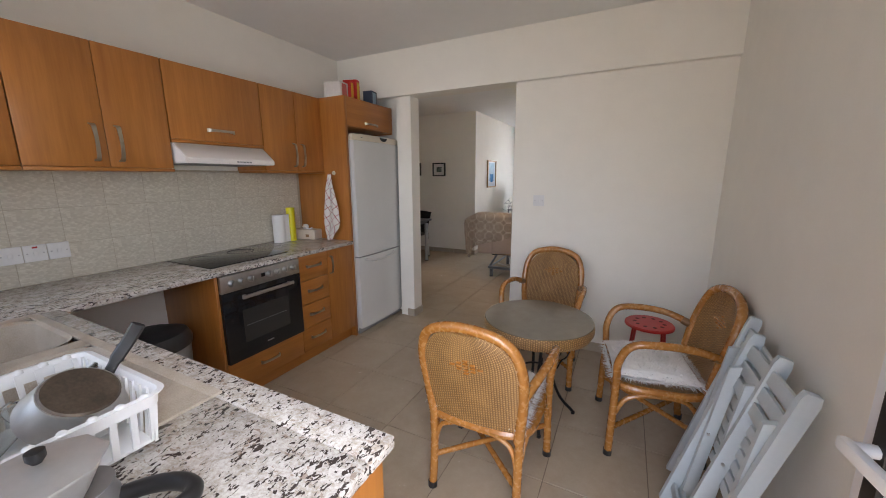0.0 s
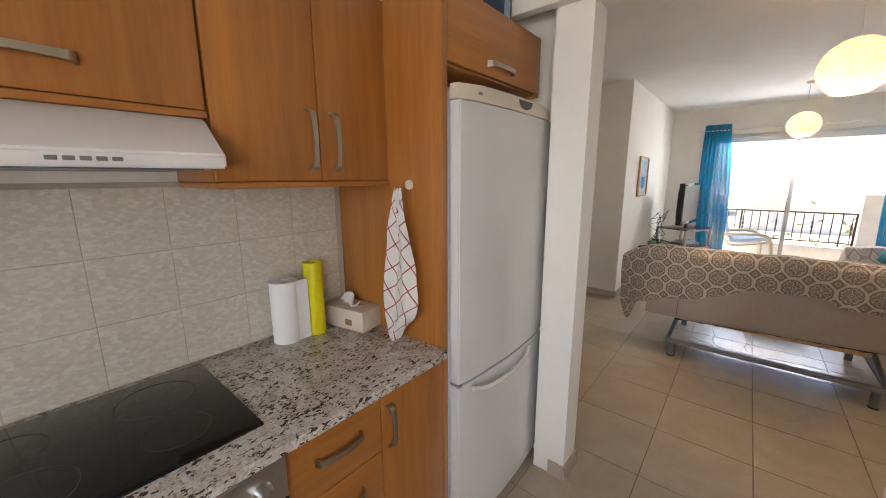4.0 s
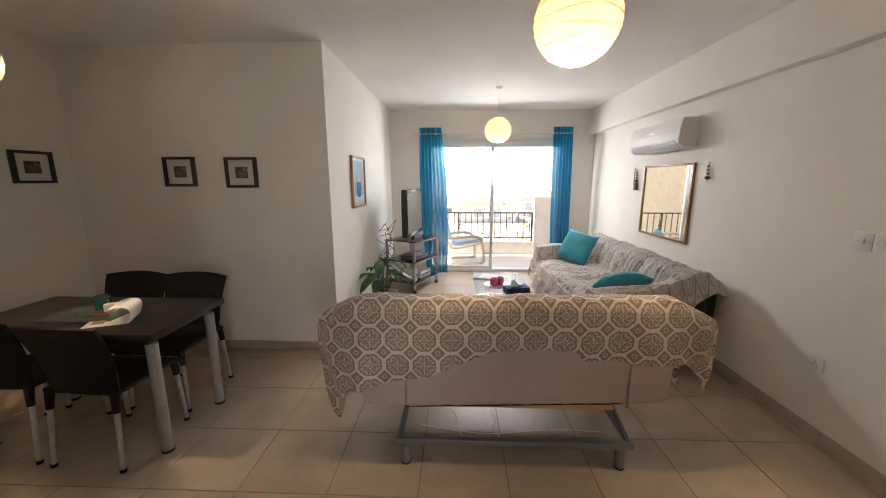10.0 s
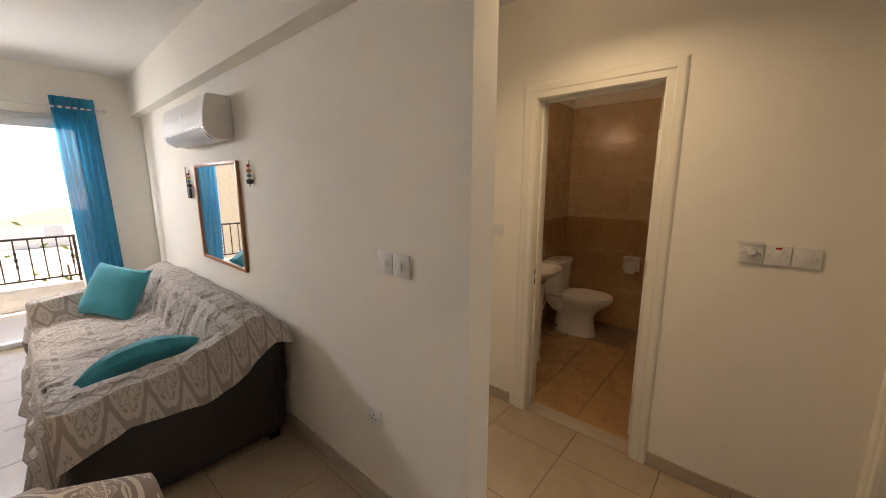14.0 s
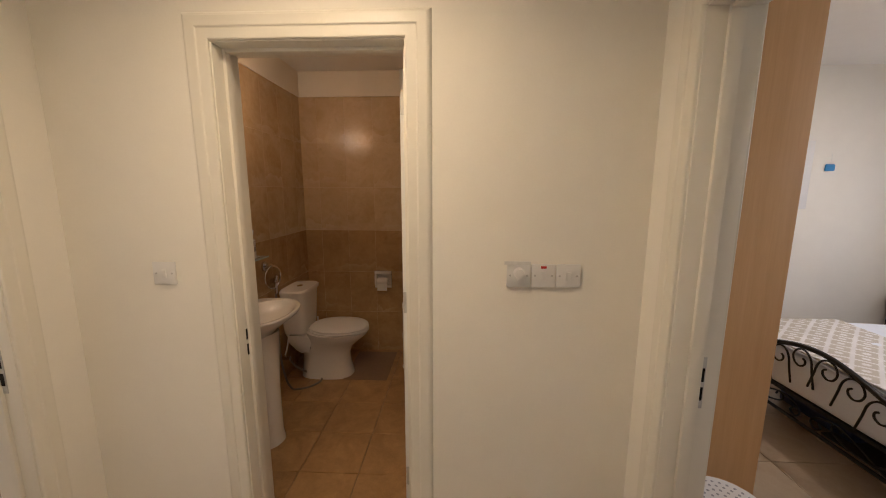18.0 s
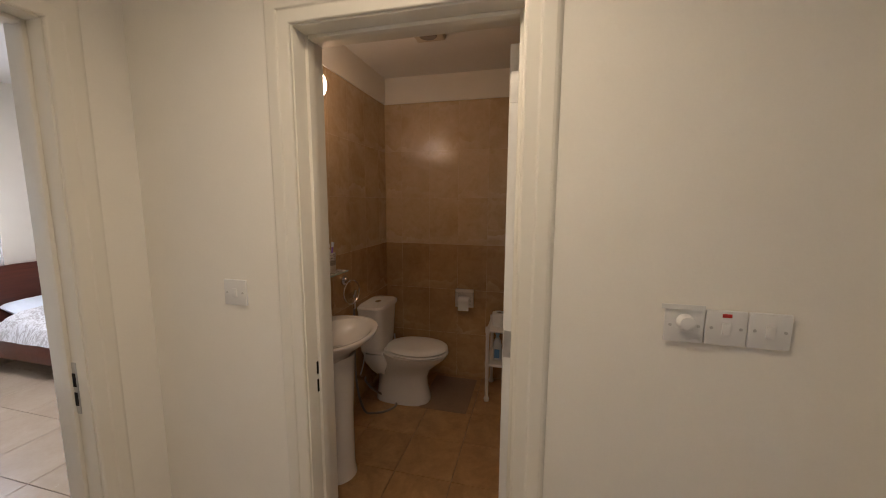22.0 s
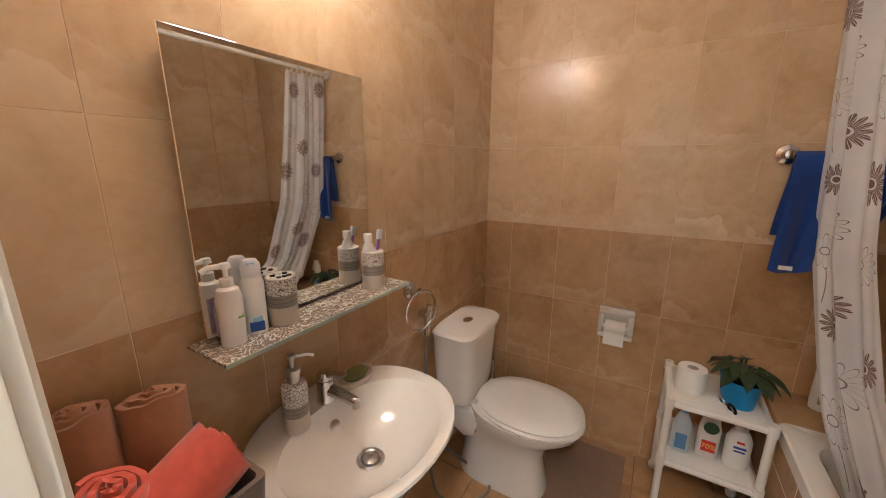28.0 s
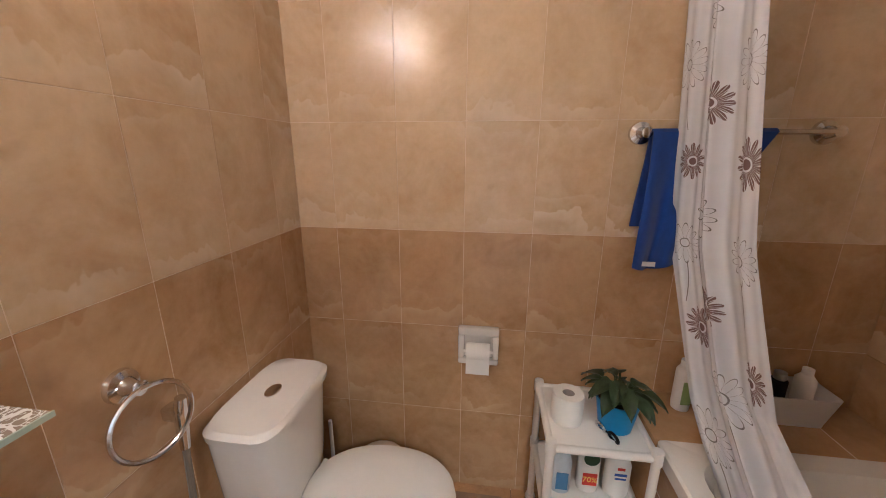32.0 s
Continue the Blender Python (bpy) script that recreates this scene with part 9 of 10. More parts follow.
part("soap", turned([(0.0, 0.010), (0.034, 0.012), (0.04, 0.02), (0.034, 0.029), (0.0, 0.033)], 24, sx=1.15, sy=0.75), plain("olive_soap", (0.17, 0.19, 0.055), 0.5), so)

# mirror, glass shelf and what stands on it
bmir = thing("bathroom_mirror", Matrix(), "rectangular frameless mirror on the tiled wall", "mirror")
part("mirror_glass", bx(2.300, 5.630, 1.112, 2.811, 5.635, 1.722, 0.0015, 1), MIRROR, bmir, smooth=False)
part("backing", bx(2.325, 5.6352, 1.137, 2.786, 5.6655, 1.70), GREY_METAL, bmir, smooth=False)


def swirl():
    k = Mat("swirl_printed_glass", 0.12)
    n = k.noise(26, 1.5, 0.4, distort=2.2)
    m = (n - 0.5).absol().less(0.035).high((k.noise(52, 1, 0.4, distort=2.0) - 0.58).absol().less(0.02))
    k.colour(mixed(k.nt, m, (0.25, 0.20, 0.155), (0.66, 0.65, 0.60)))
    return k.m


sh_ = thing("glass_shelf", Matrix(), "glass shelf with white swirl print under the mirror", "shelf")
part("glass_plate", bx(2.275, 5.515, 1.094, 2.865, 5.664, 1.102, 0.001, 1), swirl(), sh_)
part("glass_edge", bx(2.274, 5.512, 1.0935, 2.866, 5.5148, 1.1025), plain("green_glass_edge", (0.40, 0.47, 0.40), 0.12), sh_)
for x in (2.38, 2.76):
    part("bracket", bx(x - 0.012, 5.63, 1.078, x + 0.012, 5.664, 1.0935, 0.003), CHROME, sh_)
SZ = 1.102


def bottle(x, y, z, prof, material, label, name, cat, group="", cap=None, sx=1.0, sy=1.0, turn=0, labels=()):
    root = thing(name, pose(x, y, z, 0, 0, turn), label, cat, group)
    part("bottle", turned(prof, 24, sx=sx, sy=sy), material, root)
    if cap:
        part("cap", turned(cap[0], 18, sx=cap[2] if len(cap) > 2 else 1, sy=cap[3] if len(cap) > 3 else 1), cap[1], root)
    for x0, y0, z0, x1, y1, z1, c in labels:
        part("label_panel", bx(x0, y0, z0, x1, y1, z1, 0.001, 1), c, root)
    return root


LB = plain("light_blue_plastic", (0.30, 0.52, 0.68), 0.35)
LILA = plain("lilac_print", (0.42, 0.36, 0.52), 0.4)
DBLUE = plain("blue_bottle_print", (0.02, 0.08, 0.38), 0.4)
b2 = bottle(2.337, 5.593, SZ, [(0.0, 0.0), (0.025, 0.0), (0.026, 0.10), (0.021, 0.122), (0.012, 0.128), (0.0, 0.129)], WHITE_PLASTIC, "white pump bottle with a lilac back label on the glass shelf", "pump_bottle", "bottle", "toiletries", labels=[(-0.021, 0.0225, 0.015, 0.021, 0.0268, 0.095, LILA)])
part("pump", tube(turned([(0.013, 0.128), (0.013, 0.145), (0.005, 0.147), (0.005, 0.165), (0.012, 0.167), (0.010, 0.177), (0.0, 0.179)], 14), [(0, 0, 0.172), (-0.03, 0.008, 0.172), (-0.042, 0.011, 0.165)], 0.006, 8), WHITE_PLASTIC, b2)
part("print", bx(0.001, -0.0268, 0.06, 0.018, -0.0215, 0.066, 0.001, 1), plain("green_label_print", (0.30, 0.42, 0.20), 0.5), b2)
bottle(2.397, 5.605, SZ, [(0.0, 0.0), (0.0235, 0.0), (0.0245, 0.115), (0.019, 0.132)], WHITE_PLASTIC, "white deodorant can with blue print on the shelf", "spray_can", "spray can", "toiletries", ([(0.02, 0.132), (0.021, 0.158), (0.014, 0.17), (0.0, 0.172)], plain("white_cap_grey", (0.66, 0.68, 0.72), 0.3)), turn=-25, labels=[(-0.016, -0.0262, 0.008, 0.014, -0.020, 0.030, DBLUE), (-0.008, -0.0262, 0.031, 0.012, -0.020, 0.042, LB), (-0.008, -0.018, 0.150, 0.008, -0.012, 0.166, LB)])
for x, y in ((2.463, 5.597), (2.768, 5.579)):
    cup = thing("toothbrush_holder", pose(x, y, SZ), "pebble-pattern ceramic toothbrush holder", "toothbrush holder", "pebble bathroom set")
    part("cup", turned([(0.0, 0.0), (0.033, 0.0), (0.034, 0.004), (0.034, 0.114), (0.030, 0.117), (0.0, 0.115)], 28), PEB, cup)
    part("rim", tube(B(), [(0.0325 * math.cos(a), 0.0325 * math.sin(a), 0.1155) for a in np.linspace(0, 2 * math.pi, 33)[:-1]], 0.0022, 6, True), CERAMIC, cup)
    if x < 2.6:
        # Black discs on the top paint the shade of the brush holes.
        for sx_, sy_ in ((-0.014, 0.01), (0.016, 0.006), (0.0, -0.016), (-0.014, -0.014), (0.012, -0.016)):
            part("hole", turned([(0.0, 0.1155), (0.006, 0.1155), (0.006, 0.1185), (0.0, 0.1185)], 12, cx=sx_, cy=sy_), MATT_BLACK, cup)
tb_ = thing("toothbrush", pose(2.782, 5.575, SZ + 0.105, 0, 12, 0), "white and violet toothbrush in the holder", "toothbrush")
part("handle", tube(B(), [(0, 0, -0.05), (0.002, 0, 0.02), (0.004, 0, 0.055)], 0.005, 8), plain("violet_plastic", (0.22, 0.10, 0.42), 0.4), tb_)
part("bristles", bx(-0.006, -0.005, 0.045, 0.012, 0.005, 0.075, 0.002), plain("white_blue_bristle", (0.60, 0.66, 0.74), 0.7), tb_)
tp = thing("toothpaste", pose(2.758, 5.586, SZ + 0.09), "white toothpaste tube standing in the holder", "toothpaste")
part("tube", turned([(0.0, -0.05), (0.020, -0.05), (0.020, 0.04), (0.011, 0.055), (0.011, 0.06)], 18, sy=0.7), WHITE_PLASTIC, tp)
part("cap", turned([(0.013, 0.058), (0.013, 0.08), (0.0, 0.082)], 14), WHITE_PLASTIC, tp)

# globe lamp over the mirror
gl_ = thing("globe_wall_lamp", Matrix(), "white glass globe wall lamp over the mirror, lit", "lamp")
part("globe", turned([(0.0, -0.085)] + [(0.085 * math.cos(a), 0.085 * math.sin(a)) for a in np.linspace(-1.45, 1.45, 15)] + [(0.0, 0.085)], 28, cx=2.60, cy=5.555, cz=2.13), GLOBE, gl_)
part("wall_plate", turned([(0.0, 0.0), (0.06, 0.0), (0.055, 0.03), (0.03, 0.04), (0.0, 0.04)], 20), WHITE_PLASTIC, gl_).matrix_basis = pose(2.60, 5.664, 2.13, 90)

# toilet
wc = thing("toilet", Matrix(), "white close-coupled toilet with a plastic seat", "toilet")
tx = 3.375
bm = B()
rings = [oval(bm, tx, 5.565, 0.395, 0.145, 0.09, pw=0.5), oval(bm, tx, 5.562, 0.45, 0.158, 0.095, pw=0.45), oval(bm, tx, 5.558, 0.725, 0.178, 0.102, pw=0.4)]
loft(bm, rings)
bm.faces.new(rings[0]), bm.faces.new(rings[-1])
bmesh.ops.delete(bm, geom=[v for v in bm.verts if not v.link_faces], context="VERTS")
part("cistern", bm, CERAMIC, wc)
bm = B()
rings = [oval(bm, tx, 5.552, 0.726, 0.186, 0.108, pw=0.4), oval(bm, tx, 5.552, 0.745, 0.188, 0.109, pw=0.4), oval(bm, tx, 5.552, 0.758, 0.175, 0.10, pw=0.45)]
loft(bm, rings)
bm.faces.new(rings[0]), bm.faces.new(rings[-1])
lid_ = part("cistern_lid", bm, CERAMIC, wc)
part("flush_button", turned([(0.0, 0.0), (0.026, 0.0), (0.026, 0.004), (0.018, 0.006), (0.0, 0.007)], 20, sx=1.2, sy=0.8, cx=tx, cy=5.55, cz=0.758), CHROME, lid_)
bm = B()
rings = [oval(bm, tx, 5.345, 0.0, 0.122, 0.215, pw=0.72), oval(bm, tx, 5.345, 0.03, 0.120, 0.212, pw=0.72), oval(bm, tx, 5.35, 0.12, 0.106, 0.198, pw=0.8), oval(bm, tx, 5.35, 0.20, 0.104, 0.196, pw=0.85), oval(bm, tx, 5.33, 0.265, 0.122, 0.206, pw=0.9), oval(bm, tx, 5.285, 0.32, 0.156, 0.23, pw=0.95), oval(bm, tx, 5.255, 0.365, 0.178, 0.25, pw=0.92), oval(bm, tx, 5.25, 0.392, 0.182, 0.258, pw=0.92), oval(bm, tx, 5.25, 0.398, 0.17, 0.245, pw=0.92)]
loft(bm, rings)
bm.faces.new(rings[0]), bm.faces.new(rings[-1])
part("bowl", bm, CERAMIC, wc)
bm = prism(B(), [(5.645, 0.405), (5.47, 0.405), (5.44, 0.395), (5.40, 0.33), (5.42, 0.24), (5.50, 0.20), (5.60, 0.26), (5.645, 0.34)], "x", tx - 0.125, tx + 0.125)
bmesh.ops.bevel(bm, geom=list(bm.edges), offset=0.03, segments=4, affect="EDGES")
part("neck", bm, CERAMIC, wc)
for nm, z0, z1, k, mt_ in (("seat", 0.399, 0.417, 1.0, WHITE_PLASTIC), ("seat_lid", 0.418, 0.438, 0.985, WHITE_PLASTIC)):
    bm = B()
    rings = [oval(bm, tx, 5.235, z0, 0.182 * k, 0.235 * k, pw=0.9), oval(bm, tx, 5.235, (z0 + z1) / 2, 0.187 * k, 0.24 * k, pw=0.9), oval(bm, tx, 5.235, z1, 0.176 * k, 0.229 * k, pw=0.9), oval(bm, tx, 5.235, z1 + 0.006, 0.12 * k, 0.17 * k, pw=0.95)]
    loft(bm, rings)
    bm.faces.new(rings[0]), bm.faces.new(rings[-1])
    part(nm, bm, mt_, wc)
for s in (-1, 1):
    part("hinge", bar((tx + s * 0.075 - 0.02, 5.455, 0.418), (tx + s * 0.075 + 0.02, 5.455, 0.418), 0.012, 10), WHITE_PLASTIC, wc)
br = thing("toilet_brush", pose(3.70, 5.55, 0), "dark toilet brush in a holder behind the toilet", "toilet brush")
part("holder", turned([(0.0, 0.0), (0.05, 0.0), (0.055, 0.12), (0.0, 0.12)], 18), plain("dark_brush_holder", (0.05, 0.03, 0.025), 0.4), br)
part("stick", bar((0, 0, 0.12), (0, 0, 0.38), 0.008, 8), WHITE_PLASTIC, br)
lid2 = thing("waste_basket", pose(3.66, 5.33, 0), "small white pedal bin beside the toilet", "bin")
part("body", turned([(0.0, 0.0), (0.085, 0.0), (0.095, 0.24), (0.0, 0.24)], 20), CREAM_PLASTIC, lid2)
part("lid", turned([(0.099, 0.24), (0.10, 0.255), (0.05, 0.28), (0.0, 0.285)], 20), CREAM_PLASTIC, lid2)

# bidet hose
hs = thing("bidet_hose", Matrix(), "chrome hand-shower hose beside the toilet", "hose")
part("holder", bx(3.13, 5.625, 0.84, 3.165, 5.666, 0.875, 0.006), CHROME, hs)
part("hand_spray", tube(B(), [(3.147, 5.62, 0.90), (3.147, 5.628, 0.86), (3.145, 5.632, 0.76)], [0.012, 0.016, 0.011], 12), CHROME, hs)
part("hose", tube(B(), smooth_line([(3.145, 5.632, 0.76), (3.13, 5.63, 0.50), (3.115, 5.61, 0.20), (3.085, 5.54, 0.03), (3.10, 5.46, 0.012), (3.15, 5.39, 0.012), (3.23, 5.355, 0.012), (3.30, 5.40, 0.014), (3.285, 5.49, 0.05), (3.24, 5.56, 0.12), (3.21, 5.60, 0.20)], 8), 0.0080, 8), plain("grey_metal_hose", (0.20, 0.18, 0.155), 0.35), hs)
part("valve", tube(B(), [(3.20, 5.664, 0.21), (3.20, 5.61, 0.21), (3.20, 5.585, 0.21)], [0.018, 0.014, 0.018], 12), CHROME, hs)
part("flex_pipe", tube(B(), smooth_line([(3.21, 5.63, 0.23), (3.24, 5.63, 0.26), (3.25, 5.62, 0.32), (3.24, 5.60, 0.42)], 6), 0.006, 8), WHITE_PLASTIC, hs)

# towel ring, paper holder, towel bar
rg = thing("towel_ring", Matrix(), "chrome towel ring on the tiled wall", "towel ring")
bm = turned([(0.0, 0.0), (0.036, 0.0), (0.034, 0.012), (0.02, 0.018), (0.012, 0.04), (0.016, 0.052), (0.0, 0.056)], 22)
part("mount", bm, CHROME, rg).matrix_basis = pose(3.065, 5.666, 0.985, 90)
part("ring", tube(B(), [(3.067 + 0.080 * math.sin(a) * 0.95, 5.606 - 0.018 * math.sin(a), 0.905 + 0.082 * math.cos(a)) for a in np.linspace(0, 2 * math.pi, 41)[:-1]], 0.0055, 8, True), CHROME, rg)
ph = thing("toilet_paper_holder", pose(3.826, 4.953, 0.713, 0, 0, 90), "white ceramic toilet paper holder let into the tiles", "toilet paper holder")
bm = B()
box(bm, -0.08, 0.0, 0.045, 0.08, 0.03, 0.08, 0.008)
box(bm, -0.08, 0.0, -0.08, 0.08, 0.03, -0.055, 0.008)
box(bm, -0.08, 0.0, -0.0545, -0.055, 0.03, 0.0445, 0.006)
box(bm, 0.055, 0.0, -0.0545, 0.08, 0.03, 0.0445, 0.006)
part("frame", bm, CERAMIC, ph)
part("recess", bx(-0.056, 0.0, -0.056, 0.056, 0.004, 0.046), CERAMIC, ph)
rl = part("paper_roll", tube(B(), [(-0.045, 0.045, -0.012), (0.045, 0.045, -0.012)], 0.034, 22), PAPER, ph)
part("loose_end", bx(-0.045, 0.072, -0.095, 0.045, 0.0735, -0.02), PAPER, rl)
part("spindle", bar((-0.058, 0.045, -0.012), (0.058, 0.045, -0.012), 0.008, 8), CERAMIC, ph)
tbar = thing("towel_bar", Matrix(), "chrome towel bar on the tiled wall", "towel bar")
part("bar", bar((3.77, 4.45, 1.515), (3.77, 3.92, 1.515), 0.008, 12), CHROME, tbar)
for y in (4.45, 3.92):
    part("mount", turned([(0.0, 0.0), (0.037, 0.0), (0.035, 0.012), (0.02, 0.018), (0.013, 0.05), (0.017, 0.062), (0.0, 0.066)], 22), CHROME, tbar).matrix_basis = pose(3.826, y, 1.515, 0, -90)
tw = thing("hand_towel", Matrix(), "royal blue hand towel hanging on the bar", "towel")
def towel2(u, v):
    k = 0.0 if 0.42 <= v <= 0.5 else ((0.42 - v) / 0.42 if v < 0.42 else (v - 0.5) / 0.5)
    left, right = 4.437 + 0.022 * k * k, 4.09 + 0.12 * k
    y = left + (right - left) * u + 0.010 * math.sin(u * 14 + 3 * k) * k
    if v < 0.42:
        return (3.784 + 0.010 * math.sin(u * 8), y, 1.515 - 0.30 * k)
    if v < 0.5:
        a = math.pi * (v - 0.42) / 0.08
        return (3.77 + 0.0125 * math.cos(a), y, 1.515 + 0.0125 * math.sin(a))
    drop = (0.425 if u < 0.62 else 0.425 - 0.55 * (u - 0.62)) + 0.012 * math.sin(u * 9)
    return (3.752 - 0.025 * k - 0.020 * math.sin(u * 17 + 1) * min(1.0, 2 * k), y, 1.515 - drop * k)
part("cloth", sheet(towel2, 40, 36, 0.006, 0.3, 0.9), NAVY, tw)
part("tag", bx(3.712, 4.39, 1.097, 3.716, 4.43, 1.112), WHITE_PLASTIC, tw)

# bathtub with ledge and shower curtain
tub = thing("bathtub", Matrix(), "white enamel bathtub behind the shower curtain", "bathtub")
bm = B()
rings = [bowl_ring(bm, 1.99, 3.615, 3.56, 4.372, 0.52, 0.02), bowl_ring(bm, 1.99, 3.615, 3.56, 4.372, 0.565, 0.02), bowl_ring(bm, 2.0, 3.622, 3.553, 4.365, 0.572, 0.02), bowl_ring(bm, 2.06, 3.68, 3.49, 4.305, 0.57, 0.10), bowl_ring(bm, 2.08, 3.70, 3.47, 4.285, 0.54, 0.10), bowl_ring(bm, 2.18, 3.74, 3.41, 4.245, 0.22, 0.12), bowl_ring(bm, 2.25, 3.80, 3.36, 4.19, 0.18, 0.12)]
loft(bm, rings)
bm.faces.new(rings[-1])
part("tub", bm, plain("white_bath_enamel", (0.76, 0.74, 0.70), 0.15, var=0.03), tub)
part("front_panel", bx(1.99, 4.335, 0.0, 3.553, 4.36, 0.5195), BATH_DARK, tub, "ochre tiled side of the bath")
part("end_ledge", bx(3.562, 3.612, 0.0, 3.824, 4.372, 0.562, 0.003), BATH_DARK, tub, "ochre tiled ledge at the bath end")
for y in (3.80, 4.08):
    part("joint", bx(3.5612, y, 0.5615, 3.823, y + 0.003, 0.5632), BATH_GROUT, tub)
for x in (3.32, 3.07, 2.82, 2.57):
    part("joint", bx(x, 4.3598, 0.0, x + 0.003, 4.3612, 0.519), BATH_GROUT, tub)
part("joint", bx(1.99, 4.3598, 0.40, 3.553, 4.3614, 0.403), BATH_GROUT, tub)
part("plug_hole", turned([(0.0, 0.0), (0.03, 0.0), (0.034, 0.004), (0.0, 0.003)], 18, cx=3.25, cy=4.0, cz=0.1805), CHROME, tub)

sr = thing("shower_rail", Matrix(), "white shower curtain rail under the ceiling", "rail")
part("rod", bar((1.99, 4.385, 2.06), (3.826, 4.385, 2.06), 0.012, 12), WHITE_PLASTIC, sr)
part("end_flange", turned([(0.0, 0.0), (0.03, 0.0), (0.026, 0.012), (0.0, 0.014)], 16), WHITE_PLASTIC, sr).matrix_basis = pose(3.826, 4.385, 2.06, 0, -90)
sc = thing("shower_curtain", Matrix(), "white shower curtain with brown and outlined daisies", "shower curtain")
def shower_pt(u, v):
    z = 2.03 - 1.63 * v
    xl = np.interp(z, (0.4, 0.6, 0.72, 1.18, 1.88, 2.13), (3.40, 3.475, 3.575, 3.745, 3.79, 3.79))
    yl = np.interp(z, (0.4, 0.5, 0.62, 1.2, 2.13), (4.20, 4.23, 4.27, 4.335, 4.39))
    xr = np.interp(z, (0.4, 0.72, 0.84, 1.24, 1.75, 2.13), (2.96, 3.18, 3.325, 3.436, 3.49, 3.52))
    yr = np.interp(z, (0.4, 0.7, 1.2, 2.13), (4.17, 4.225, 4.29, 4.37))
    w = u + 0.025 * math.sin(v * 5 + u * 6) * math.sin(math.pi * u)
    fold = 0.014 * math.sin(u * 15 + 1.5 * v) + 0.004 * math.sin(u * 43 + v * 5) + 0.022 * math.exp(-((u - 0.56 + 0.05 * v) / 0.035) ** 2) - 0.018 * math.exp(-((u - 0.40 + 0.12 * v) / 0.06) ** 2)
    fold *= 1.0 - 0.5 * max(0.0, v - 0.8) * 5
    return (xl + (xr - xl) * w - 0.5 * fold, yl + (yr - yl) * w + fold, z)
part("cloth", sheet(shower_pt, 120, 70, 0.0015, 0.42, 1.63), SHOWER, sc)
for i in range(8):
    x = 3.525 + 0.037 * i
    part("ring", tube(B(), [(x, 4.385 + 0.022 * math.cos(a), 2.045 + 0.024 * math.sin(a)) for a in np.linspace(0, 6.2832, 17)[:-1]], 0.0028, 6, True), WHITE_PLASTIC, sc)
bottle(3.74, 4.22, 0.5635, [(0.0, 0.0), (0.028, 0.0), (0.03, 0.02), (0.03, 0.15), (0.018, 0.17)], WHITE_PLASTIC, "white shampoo bottle on the tiled ledge", "shampoo_bottle", "bottle", "toiletries", ([(0.019, 0.17), (0.019, 0.19), (0.0, 0.192)], WHITE_PLASTIC), labels=[(-0.0312, -0.016, 0.03, -0.029, 0.016, 0.12, plain("green_label", (0.25, 0.35, 0.12), 0.5))])
cdy = thing("shower_caddy", pose(3.75, 3.88, 0.5635), "white plastic corner basket on the tiled ledge", "basket")
bm = B()
loft(bm, [bowl_ring(bm, -0.06, -0.09, 0.06, 0.09, 0.0, 0.02), bowl_ring(bm, -0.07, -0.12, 0.07, 0.12, 0.11, 0.02), bowl_ring(bm, -0.066, -0.116, 0.066, 0.116, 0.11, 0.02), bowl_ring(bm, -0.056, -0.086, 0.056, 0.086, 0.006, 0.02)])
part("basket", bm, WHITE_PLASTIC, cdy)
part("floor_panel", bx(-0.055, -0.085, 0.001, 0.055, 0.085, 0.006), WHITE_PLASTIC, cdy)
bottle(3.745, 3.92, 0.572, [(0.0, 0.0), (0.025, 0.0), (0.025, 0.13), (0.0, 0.135)], MATT_BLACK, "black shower gel bottle in the corner basket", "shower_gel", "bottle", "toiletries", ([(0.018, 0.135), (0.018, 0.16), (0.0, 0.162)], SILVER_PAINT))
bottle(3.745, 3.84, 0.572, [(0.0, 0.0), (0.03, 0.0), (0.03, 0.14), (0.015, 0.16)], WHITE_PLASTIC, "white bottle in the corner basket", "shampoo_bottle", "bottle", "toiletries", ([(0.016, 0.16), (0.016, 0.18), (0.0, 0.182)], WHITE_PLASTIC))

# little trolley with cleaning things
CTM = pose(3.635, 4.555, 0)
tr_ = thing("bathroom_trolley", CTM, "white plastic two-tier trolley on castors", "trolley")
for x in (-0.155, 0.155):
    for y in (-0.155, 0.155):
        part("post", bar((x, y, 0.035), (x, y, 0.585), 0.0135, 12), WHITE_PLASTIC, tr_)
        part("castor", turned([(0.0, 0.0), (0.018, 0.004), (0.022, 0.018), (0.018, 0.034), (0.0, 0.038)], 12, cx=x, cy=y), WHITE_PLASTIC, tr_)
        for z in (0.57, 0.30):
            part("joint_collar", bar((x, y, z - 0.022), (x, y, z + 0.022), 0.0175, 12), WHITE_PLASTIC, tr_)
for z in (0.565, 0.295):
    part("shelf", bx(-0.15, -0.15, z - 0.008, 0.15, 0.15, z + 0.006, 0.004), WHITE_PLASTIC, tr_)
    for s in (-1, 1):
        part("shelf_rail", bar((s * 0.155, -0.155, z), (s * 0.155, 0.155, z), 0.0125, 10), WHITE_PLASTIC, tr_)
        part("shelf_rail", bar((-0.155, s * 0.155, z), (0.155, s * 0.155, z), 0.0125, 10), WHITE_PLASTIC, tr_)
TZ = 0.5715
tpr = thing("toilet_roll", CTM @ pose(-0.02, 0.085, TZ), "white spare toilet roll on the trolley", "toilet roll")
part("roll", turned([(0.02, 0.0), (0.05, 0.0), (0.052, 0.01), (0.052, 0.09), (0.05, 0.10), (0.02, 0.10), (0.02, 0.0)], 28), PAPER, tpr)
